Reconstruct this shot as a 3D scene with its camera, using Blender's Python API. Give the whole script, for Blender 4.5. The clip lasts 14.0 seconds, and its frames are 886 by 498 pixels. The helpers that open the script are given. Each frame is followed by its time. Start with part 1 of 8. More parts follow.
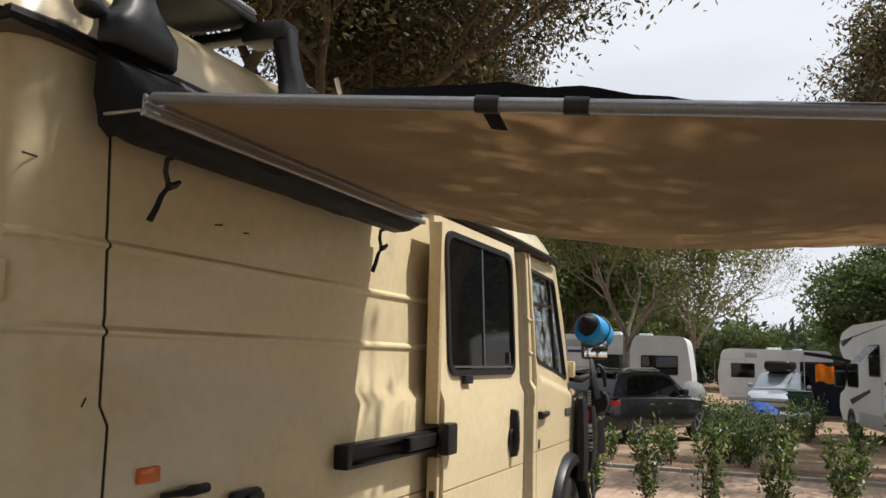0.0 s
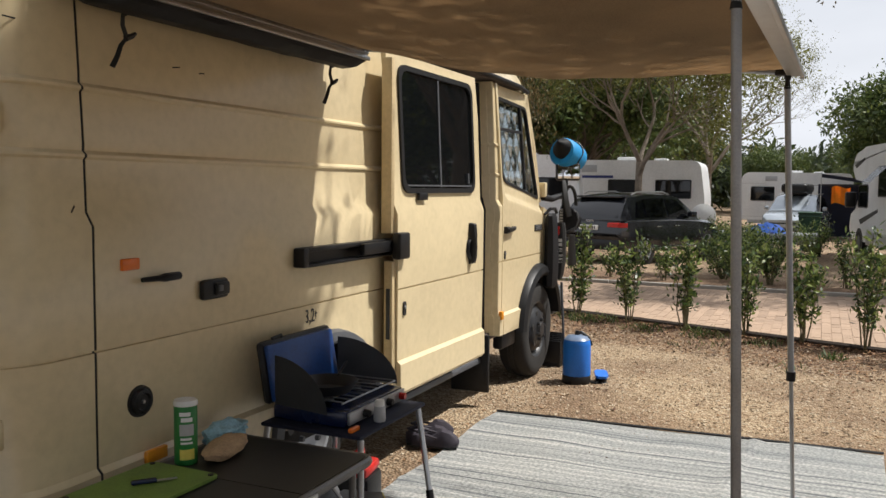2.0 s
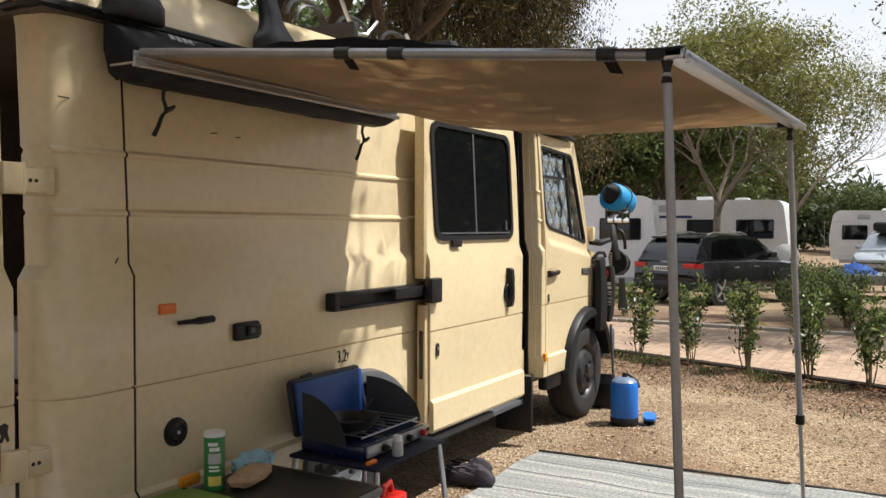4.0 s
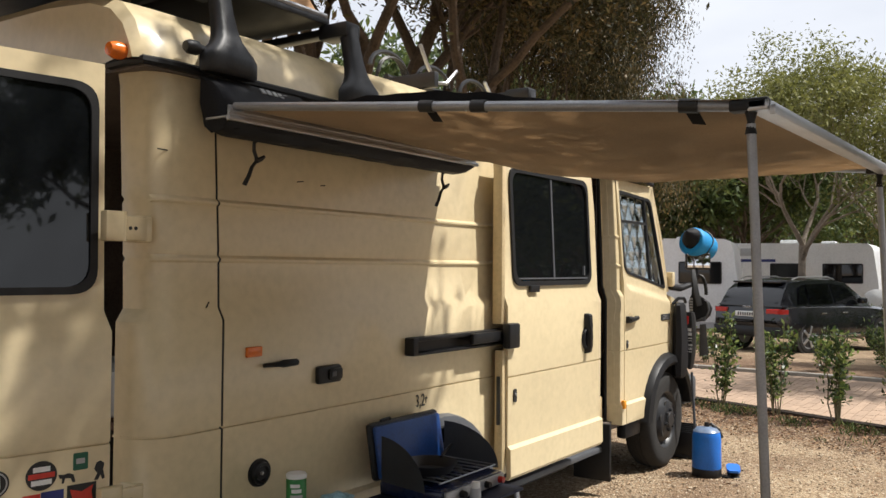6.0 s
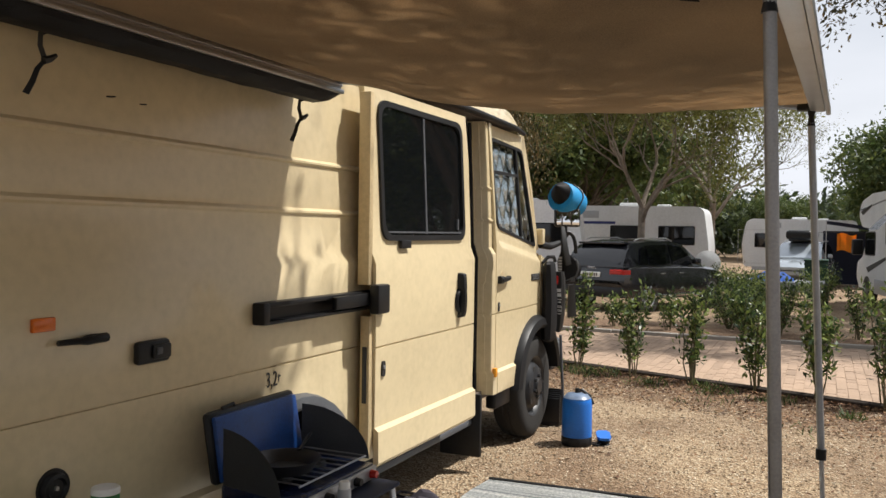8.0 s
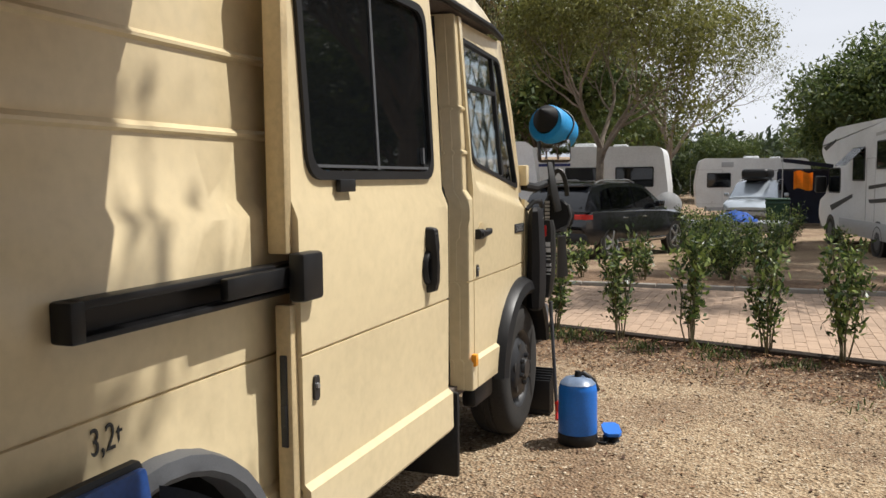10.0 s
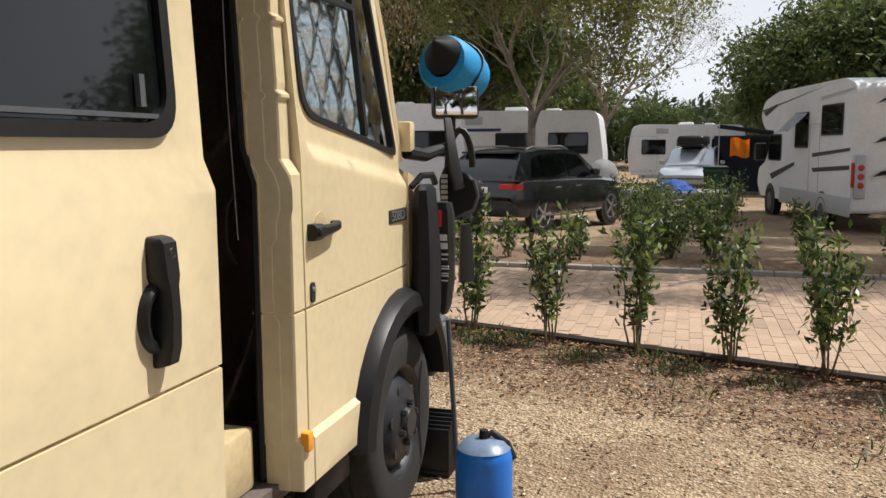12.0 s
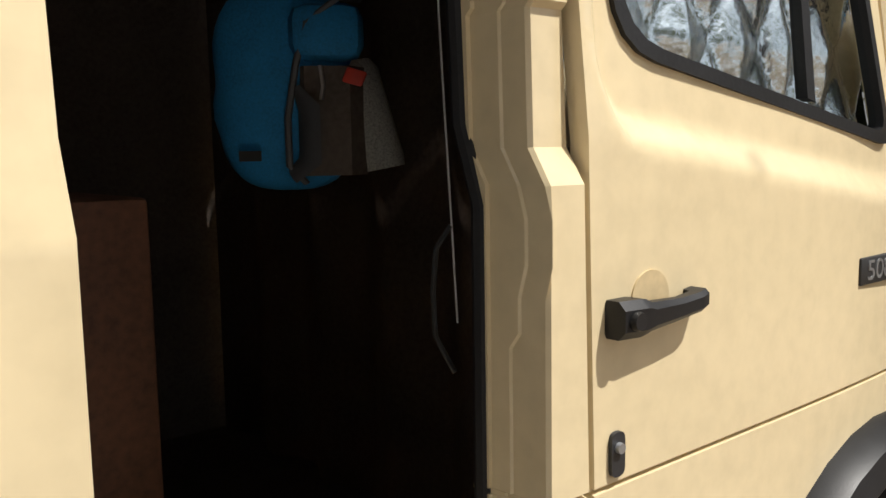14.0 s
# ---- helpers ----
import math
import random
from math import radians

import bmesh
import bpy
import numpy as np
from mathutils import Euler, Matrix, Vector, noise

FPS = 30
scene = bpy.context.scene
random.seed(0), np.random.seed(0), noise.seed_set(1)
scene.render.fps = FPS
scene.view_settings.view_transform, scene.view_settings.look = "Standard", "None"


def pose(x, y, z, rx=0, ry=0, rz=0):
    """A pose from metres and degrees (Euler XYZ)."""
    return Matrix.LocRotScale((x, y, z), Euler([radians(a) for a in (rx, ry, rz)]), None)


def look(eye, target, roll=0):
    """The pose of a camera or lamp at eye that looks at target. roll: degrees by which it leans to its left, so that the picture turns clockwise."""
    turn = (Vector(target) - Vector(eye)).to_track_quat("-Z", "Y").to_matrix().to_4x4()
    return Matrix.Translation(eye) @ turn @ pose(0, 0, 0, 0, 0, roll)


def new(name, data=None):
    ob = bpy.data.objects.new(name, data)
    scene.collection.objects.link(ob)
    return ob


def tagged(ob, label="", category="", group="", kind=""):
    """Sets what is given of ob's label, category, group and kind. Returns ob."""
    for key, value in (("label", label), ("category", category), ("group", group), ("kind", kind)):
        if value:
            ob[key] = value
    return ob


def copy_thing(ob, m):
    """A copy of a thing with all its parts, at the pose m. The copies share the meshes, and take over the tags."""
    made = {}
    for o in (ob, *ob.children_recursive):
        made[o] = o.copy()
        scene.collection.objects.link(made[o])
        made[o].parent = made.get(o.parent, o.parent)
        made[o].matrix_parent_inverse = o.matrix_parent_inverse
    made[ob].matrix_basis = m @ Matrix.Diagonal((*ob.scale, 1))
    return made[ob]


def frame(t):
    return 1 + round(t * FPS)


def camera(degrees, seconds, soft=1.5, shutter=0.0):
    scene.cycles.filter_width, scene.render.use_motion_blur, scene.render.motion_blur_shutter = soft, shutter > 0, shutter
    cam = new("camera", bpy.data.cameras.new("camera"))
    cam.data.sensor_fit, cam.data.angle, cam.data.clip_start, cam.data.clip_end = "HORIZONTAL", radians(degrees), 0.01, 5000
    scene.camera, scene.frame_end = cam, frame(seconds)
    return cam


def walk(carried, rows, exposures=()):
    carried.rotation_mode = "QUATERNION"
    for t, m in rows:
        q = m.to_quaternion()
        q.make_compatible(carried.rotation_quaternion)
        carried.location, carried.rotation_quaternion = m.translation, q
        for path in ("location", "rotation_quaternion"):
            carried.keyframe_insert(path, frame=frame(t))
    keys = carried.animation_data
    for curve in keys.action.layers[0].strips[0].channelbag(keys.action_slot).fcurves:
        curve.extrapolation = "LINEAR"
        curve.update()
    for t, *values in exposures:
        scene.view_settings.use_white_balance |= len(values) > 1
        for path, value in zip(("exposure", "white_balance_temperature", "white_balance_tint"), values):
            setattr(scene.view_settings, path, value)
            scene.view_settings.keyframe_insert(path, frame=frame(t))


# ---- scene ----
cam = camera(55.5, 14.0)
PATH = [
    (0, (-1.563, -1.476, 1.565), (0.273, -0.723, 1.82), 1.5),
    (0.5, (-1.698, -1.554, 1.573), (0.122, -0.757, 1.804), 1.9),
    (1, (-1.79, -1.732, 1.573), (0.057, -0.981, 1.729), 1.9),
    (1.5, (-1.835, -1.935, 1.545), (0.007, -1.151, 1.541), 1.2),
    (2, (-1.928, -2.05, 1.522), (-0.109, -1.234, 1.373), 0.6),
    (2.5, (-2.056, -2.189, 1.525), (-0.262, -1.347, 1.258), 0.8),
    (3, (-2.057, -2.321, 1.53), (-0.303, -1.409, 1.228), 1.0),
    (3.5, (-2.032, -2.406, 1.549), (-0.287, -1.447, 1.364), 0.7),
    (3.7, (-2.016, -2.418, 1.556), (-0.267, -1.454, 1.446), 0.4),
    (5.8, (-2.052, -2.42, 1.586), (-0.412, -1.275, 1.637), 0.5),
    (6, (-2.057, -2.421, 1.584), (-0.421, -1.271, 1.627), 0.5),
    (6.5, (-2.038, -2.404, 1.579), (-0.392, -1.268, 1.593), 0.5),
    (7, (-1.938, -2.241, 1.562), (-0.224, -1.212, 1.556), 1.1),
    (7.5, (-1.771, -2.075, 1.554), (0.023, -1.191, 1.537), 1.2),
    (7.7, (-1.667, -2.03, 1.544), (0.145, -1.182, 1.524), 1.2),
    (9.8, (-0.346, -1.357, 1.503), (1.509, -0.626, 1.348), -0.7),
    (10, (-0.161, -1.283, 1.481), (1.705, -0.581, 1.316), -0.5),
    (10.5, (0.246, -1.172, 1.486), (2.153, -0.596, 1.307), -0.2),
    (11, (0.679, -1.185, 1.468), (2.595, -0.65, 1.264), 0.1),
    (11.5, (1.105, -1.126, 1.447), (3.016, -0.58, 1.223), 0.3),
    (12, (1.466, -1.06, 1.466), (3.372, -0.505, 1.221), -0.3),
    (12.5, (1.883, -1.018, 1.437), (3.726, -0.289, 1.171), -0.2),
    (13, (2.255, -0.906, 1.412), (3.985, 0.062, 1.148), -0.4),
    (13.2, (2.407, -0.84, 1.426), (4.09, 0.206, 1.158), -0.1),
    (13.5, (2.602, -0.742, 1.441), (4.195, 0.44, 1.179), -0.1),
    (13.6, (2.639, -0.764, 1.43), (4.161, 0.51, 1.182), -0.7),
    (14, (2.88, -0.671, 1.426), (4.146, 0.861, 1.198), -1.0),
]
walk(cam, [(t, look(e, g, r)) for t, e, g, r in PATH], [(0, -0.10), (0.5, -0.12), (1, -0.28), (1.5, -0.30), (2.0, -0.08), (2.5, 0.12), (3.7, 0.16), (6, 0.10), (7.5, 0.0), (10, -0.10), (12, -0.05), (13, 0.04), (14, 0.05)])

# ---- world, sun, exposure ----
SUN = Vector((0.65, -1.0, 1.9)).normalized()
world = bpy.data.worlds.new("sky")
scene.world = world
world.use_nodes = True
wn, wl = world.node_tree.nodes, world.node_tree.links
sky = wn.new("ShaderNodeTexSky")
sky.sky_type, sky.sun_disc = "NISHITA", False
sky.sun_elevation = math.asin(SUN.z)
sky.sun_rotation = math.atan2(SUN.x, SUN.y)
sky.air_density, sky.dust_density, sky.ozone_density = 1.0, 4.0, 1.0
haze = wn.new("ShaderNodeTexNoise")
haze.inputs["Scale"].default_value, haze.inputs["Detail"].default_value = 2.2, 5
hazeramp = wn.new("ShaderNodeMapRange")
hazeramp.inputs["From Min"].default_value, hazeramp.inputs["From Max"].default_value = 0.35, 0.62
hazeramp.inputs["To Min"].default_value, hazeramp.inputs["To Max"].default_value = 0.75, 0.98
wmix = wn.new("ShaderNodeMix")
wmix.data_type = "RGBA"
wmix.inputs["B"].default_value = (9.3, 9.6, 10.3, 1)
wcoord = wn.new("ShaderNodeTexCoord")
wmap = wn.new("ShaderNodeMapping")
wmap.inputs["Scale"].default_value = (1, 1, 3)
wl.new(wcoord.outputs["Generated"], wmap.inputs["Vector"])
wl.new(wmap.outputs["Vector"], haze.inputs["Vector"])
wl.new(haze.outputs["Fac"], hazeramp.inputs["Value"])
wl.new(hazeramp.outputs["Result"], wmix.inputs["Factor"])
wl.new(sky.outputs["Color"], wmix.inputs["A"])
wl.new(wmix.outputs["Result"], wn["Background"].inputs["Color"])
wn["Background"].inputs["Strength"].default_value = 0.1
sun_data = bpy.data.lights.new("sun", "SUN")
sun_data.energy, sun_data.angle, sun_data.color = 5.6, radians(0.55), (1.0, 0.96, 0.90)
sun = new("sun", sun_data)
sun.matrix_world = look(SUN * 50, (0, 0, 0))


# ---- materials ----
def material(name, base, rough=0.5, metal=0.0, vary=0.12, size=3.0, fine=60.0, bump=0.0, bumpsize=None, tint=None, spec=0.5, rand=0.0, island=0.0, through_light=0.0, coat=0.0, emit=None):
    m = bpy.data.materials.new(name)
    m.use_nodes = True
    n, l = m.node_tree.nodes, m.node_tree.links
    b = n["Principled BSDF"]
    b.inputs["Roughness"].default_value = rough
    b.inputs["Metallic"].default_value = metal
    b.inputs["Specular IOR Level"].default_value = spec
    b.inputs["Coat Weight"].default_value = coat
    geo = n.new("ShaderNodeNewGeometry")

    def cloud(scale, detail):
        t = n.new("ShaderNodeTexNoise")
        t.inputs["Scale"].default_value, t.inputs["Detail"].default_value = scale, detail
        l.new(geo.outputs["Position"], t.inputs["Vector"])
        return t

    big, small = cloud(size, 4), cloud(fine, 3)
    blend = n.new("ShaderNodeMath")
    blend.operation = "MULTIPLY_ADD"
    l.new(small.outputs["Fac"], blend.inputs[0])
    blend.inputs[1].default_value = 0.5
    half = n.new("ShaderNodeMath")
    half.operation = "MULTIPLY"
    half.inputs[1].default_value = 0.5
    l.new(big.outputs["Fac"], half.inputs[0])
    l.new(half.outputs[0], blend.inputs[2])
    fac = blend.outputs[0]
    for amount, socket in ((rand, "obj"), (island, "isl")):
        if amount:
            src = n.new("ShaderNodeObjectInfo").outputs["Random"] if socket == "obj" else geo.outputs["Random Per Island"]
            add = n.new("ShaderNodeMath")
            add.operation = "MULTIPLY_ADD"
            sub = n.new("ShaderNodeMath")
            sub.operation = "SUBTRACT"
            l.new(src, sub.inputs[0])
            sub.inputs[1].default_value = 0.5
            l.new(sub.outputs[0], add.inputs[0])
            add.inputs[1].default_value = amount
            l.new(fac, add.inputs[2])
            fac = add.outputs[0]
    ramp = n.new("ShaderNodeValToRGB")
    lo = [c * (1 - 2.2 * vary) for c in base]
    hi = list(tint) if tint else [min(1, c * (1 + 1.6 * vary)) for c in base]
    ramp.color_ramp.elements[0].position, ramp.color_ramp.elements[0].color = 0.25, (*[max(0, c) for c in lo], 1)
    ramp.color_ramp.elements[1].position, ramp.color_ramp.elements[1].color = 0.75, (*hi, 1)
    mid = ramp.color_ramp.elements.new(0.5)
    mid.color = (*base, 1)
    l.new(fac, ramp.inputs["Fac"])
    l.new(ramp.outputs["Color"], b.inputs["Base Color"])
    rr = n.new("ShaderNodeMapRange")
    rr.inputs["To Min"].default_value, rr.inputs["To Max"].default_value = max(0, rough - 0.35 * vary), min(1, rough + 0.5 * vary)
    l.new(big.outputs["Fac"], rr.inputs["Value"])
    l.new(rr.outputs["Result"], b.inputs["Roughness"])
    if bump:
        bt = cloud(bumpsize or fine, 4)
        bp = n.new("ShaderNodeBump")
        bp.inputs["Strength"].default_value, bp.inputs["Distance"].default_value = 0.6, bump
        l.new(bt.outputs["Fac"], bp.inputs["Height"])
        l.new(bp.outputs["Normal"], b.inputs["Normal"])
    if through_light:
        out = n["Material Output"]
        tr = n.new("ShaderNodeBsdfTranslucent")
        l.new(ramp.outputs["Color"], tr.inputs["Color"])
        mx = n.new("ShaderNodeMixShader")
        mx.inputs[0].default_value = through_light
        l.new(b.outputs[0], mx.inputs[1])
        l.new(tr.outputs[0], mx.inputs[2])
        l.new(mx.outputs[0], out.inputs["Surface"])
    if emit:
        b.inputs["Emission Color"].default_value, b.inputs["Emission Strength"].default_value = (*emit[:3], 1), emit[3]
    return m


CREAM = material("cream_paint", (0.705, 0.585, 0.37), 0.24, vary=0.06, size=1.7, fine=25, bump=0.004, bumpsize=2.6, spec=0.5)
# darker, rougher cream for door edge, step trim and handle disc
CREAM_DARKER = material("darker_cream", (0.60, 0.47, 0.27), 0.42, vary=0.10, size=6, fine=60)
RUBBER = material("black_rubber", (0.012, 0.012, 0.013), 0.5, vary=0.25, size=8, fine=150, bump=0.0004, spec=0.35)
PLASTIC = material("black_plastic", (0.011, 0.011, 0.012), 0.4, vary=0.2, size=10, fine=300, bump=0.0003, spec=0.35)
GREY_PLASTIC = material("grey_plastic", (0.085, 0.09, 0.10), 0.5, vary=0.12, size=8, fine=200, bump=0.0003)
TYRE = material("tyre_rubber", (0.02, 0.019, 0.018), 0.85, vary=0.25, size=6, fine=80, bump=0.001)
STEEL_BLACK = material("painted_steel", (0.02, 0.021, 0.024), 0.42, vary=0.2, size=10, fine=90, bump=0.0004)
DARK_GLASS = material("tinted_glass", (0.006, 0.007, 0.008), 0.03, vary=0.05, spec=0.5)
ALU = material("aluminium", (0.52, 0.53, 0.55), 0.35, 0.9, vary=0.08, size=12, fine=200)
ALU_DULL = material("dull_aluminium", (0.36, 0.37, 0.39), 0.45, 0.8, vary=0.1, size=12, fine=200)
FOIL = material("foil", (0.9, 0.91, 0.92), 0.22, 1.0, vary=0.1, size=30, fine=90, bump=0.003, bumpsize=70)
CANVAS = material("tan_canvas", (0.37, 0.26, 0.15), 0.9, vary=0.24, size=2.2, fine=300, bump=0.0012, bumpsize=40, through_light=0.2)
TENT = material("tent_canvas", (0.50, 0.30, 0.16), 0.9, vary=0.12, size=3, fine=300, bump=0.001, bumpsize=50)
BAG_BLACK = material("pvc_bag", (0.012, 0.012, 0.014), 0.6, vary=0.25, size=8, fine=150, bump=0.003, bumpsize=18, spec=0.25)
ORANGE = material("orange_lens", (0.75, 0.17, 0.02), 0.2, vary=0.12, size=20, fine=300)
AMBER = material("amber_lens", (0.9, 0.36, 0.03), 0.2, vary=0.12, size=20, fine=300)
RED_LENS = material("red_lens", (0.45, 0.02, 0.015), 0.2, vary=0.12, size=20, fine=300)
WOOD_DARK = material("dark_wood", (0.12, 0.05, 0.024), 0.6, vary=0.3, size=5, fine=60, bump=0.001)
LINING = material("dark_lining", (0.13, 0.105, 0.09), 0.85, vary=0.25, size=5, fine=80, bump=0.001)
UNDER = material("underbody", (0.02, 0.018, 0.016), 0.9, vary=0.3, size=5, fine=40, bump=0.002)
PRINT = material("black_print", (0.02, 0.02, 0.02), 0.5, vary=0.1)
WHITE = material("white_print", (0.8, 0.8, 0.78), 0.5, vary=0.05)
BLUE = material("blue_plastic", (0.012, 0.16, 0.62), 0.38, vary=0.1, size=6, fine=120, bump=0.0004)
BLUE_CLOTH = material("blue_cloth", (0.02, 0.24, 0.55), 0.8, vary=0.2, size=10, fine=200, bump=0.002, bumpsize=40)
NAVY_ENAMEL = material("blue_enamel", (0.006, 0.014, 0.055), 0.25, vary=0.15, size=8, fine=100)
CARAVAN = material("caravan_white", (0.74, 0.75, 0.76), 0.35, vary=0.07, size=2, fine=20)
CARAVAN_GREY = material("caravan_grey", (0.42, 0.43, 0.45), 0.4, vary=0.08, size=2, fine=20)
CAR_PAINT = material("dark_car_paint", (0.009, 0.010, 0.013), 0.16, 0.0, vary=0.1, size=4, fine=200, spec=0.5, coat=0.4)
CHROME = material("chrome", (0.75, 0.76, 0.78), 0.12, 1.0, vary=0.05)
BARK = material("bark", (0.13, 0.10, 0.075), 0.95, vary=0.3, size=4, fine=30, bump=0.02, bumpsize=14)
BARK_PALE = material("pale_bark", (0.24, 0.20, 0.16), 0.95, vary=0.3, size=4, fine=30, bump=0.015, bumpsize=14)
LEAF_OAK = material("oak_leaf", (0.075, 0.074, 0.028), 0.55, vary=0.2, size=0.7, fine=3, island=0.75, tint=(0.21, 0.15, 0.06), through_light=0.3)
LEAF_GREEN = material("green_leaf", (0.085, 0.125, 0.036), 0.55, vary=0.2, size=0.5, fine=3, island=0.6, tint=(0.16, 0.19, 0.05), through_light=0.35)
LEAF_FAR = material("far_leaf", (0.04, 0.062, 0.022), 0.6, vary=0.25, size=0.25, fine=2, island=0.5, tint=(0.085, 0.11, 0.035), through_light=0.25)
LEAF_YELLOW = material("yellowing_leaf", (0.19, 0.20, 0.055), 0.55, vary=0.2, size=0.7, fine=3, island=0.7, tint=(0.25, 0.25, 0.07), through_light=0.4)
LEAF_SHRUB = material("shrub_leaf", (0.055, 0.105, 0.028), 0.36, vary=0.25, size=2.5, fine=9, island=0.9, tint=(0.23, 0.29, 0.075), through_light=0.3)
STEM = material("green_stem", (0.14, 0.12, 0.06), 0.8, vary=0.2)


# ---- mesh helpers ----
def thing(name, label, category, at=None, group=""):
    ob = new(name)
    ob.empty_display_size = 0.1
    if at is not None:
        ob.matrix_basis = at
    return tagged(ob, label, category, group)


def part(name, bm, mat, parent=None, label="", smooth=True):
    me = bpy.data.meshes.new(name)
    bmesh.ops.recalc_face_normals(bm, faces=bm.faces)
    bm.to_mesh(me)
    bm.free()
    me.materials.append(mat)
    if smooth:
        me.polygons.foreach_set("use_smooth", [True] * len(me.polygons))
        me.set_sharp_from_angle(angle=radians(38))
    ob = new(name, me)
    if parent is not None:
        ob.parent = parent
    if label:
        ob["label"] = label
    return ob


def setting(name, bm, mat, label, category="", smooth=True, kind="structure"):
    return tagged(part(name, bm, mat, None, "", smooth), label, category or name.split("_")[0], "", kind)


def raw(name, verts, faces, mat, parent=None, label="", smooth=False):
    me = bpy.data.meshes.new(name)
    me.from_pydata(verts, [], faces)
    me.materials.append(mat)
    if smooth:
        me.polygons.foreach_set("use_smooth", [True] * len(me.polygons))
    me.update()
    ob = new(name, me)
    if parent is not None:
        ob.parent = parent
    if label:
        ob["label"] = label
    return ob


def B():
    return bmesh.new()


def box(bm, x0, x1, y0, y1, z0, z1, bevel=0.0, m=None, seg=2):
    r = bmesh.ops.create_cube(bm, size=1.0)
    t = Matrix.Translation(((x0 + x1) / 2, (y0 + y1) / 2, (z0 + z1) / 2)) @ Matrix.Diagonal((abs(x1 - x0), abs(y1 - y0), abs(z1 - z0), 1))
    bmesh.ops.transform(bm, matrix=t, verts=r["verts"])
    verts = r["verts"]
    if bevel:
        edges = list({e for v in verts for e in v.link_edges})
        out = bmesh.ops.bevel(bm, geom=edges, offset=bevel, segments=seg, profile=0.5, affect="EDGES", clamp_overlap=True)
        verts = list(set(v for v in verts if v.is_valid) | set(out["verts"]))
    if m is not None:
        bmesh.ops.transform(bm, matrix=m, verts=verts)
    return bm


def sweep(bm, pts, r, n=8, close=False, squash=1.0):
    """A round bar through the points; r is one radius or one for each point."""
    pts = [Vector(p) for p in pts]
    rs = list(r) if isinstance(r, (list, tuple)) else [r] * len(pts)
    rings, up = [], None
    for i, p in enumerate(pts):
        a = pts[i - 1] if (i or close) else p
        b = pts[(i + 1) % len(pts)] if (i + 1 < len(pts) or close) else p
        d = (b - a).normalized()
        if up is None:
            up = d.orthogonal().normalized()
        up = (up - d * up.dot(d))
        up = up.normalized() if up.length > 1e-6 else d.orthogonal().normalized()
        side = d.cross(up)
        rings.append([bm.verts.new(p + (up * math.cos(k * math.tau / n) * squash + side * math.sin(k * math.tau / n)) * rs[i]) for k in range(n)])
    pairs = list(zip(rings, rings[1:])) + ([(rings[-1], rings[0])] if close else [])
    for a, b in pairs:
        for k in range(n):
            bm.faces.new((a[k], a[(k + 1) % n], b[(k + 1) % n], b[k]))
    if not close:
        bm.faces.new(rings[0][::-1])
        bm.faces.new(rings[-1])
    return bm


def lathe(bm, prof, n=24, m=None):
    """Turns (radius, height) pairs round z, then applies m."""
    rings = []
    for r, z in prof:
        if r < 1e-5:
            rings.append([bm.verts.new((0, 0, z))])
        else:
            rings.append([bm.verts.new((r * math.cos(k * math.tau / n), r * math.sin(k * math.tau / n), z)) for k in range(n)])
    for a, b in zip(rings, rings[1:]):
        for k in range(n):
            q = [a[k % len(a)], a[(k + 1) % len(a)], b[(k + 1) % len(b)], b[k % len(b)]]
            q = list(dict.fromkeys(q))
            if len(q) > 2:
                bm.faces.new(q)
    if m is not None:
        bmesh.ops.transform(bm, matrix=m, verts=[v for ring in rings for v in ring])
    return bm


def rounded(poly, r, seg=4):
    """The polygon with its corners rounded by r (one, or one for each)."""
    out, n = [], len(poly)
    rs = r if isinstance(r, (list, tuple)) else [r] * n
    for i, p in enumerate(poly):
        p, a, b = Vector(p), Vector(poly[i - 1]), Vector(poly[(i + 1) % n])
        if rs[i] <= 0:
            out.append(tuple(p))
            continue
        u, v = (a - p).normalized(), (b - p).normalized()
        for k in range(seg + 1):
            t = k / seg
            q = p + u * rs[i] * (1 - t) ** 2 + v * rs[i] * t ** 2
            out.append(tuple(q))
    return out


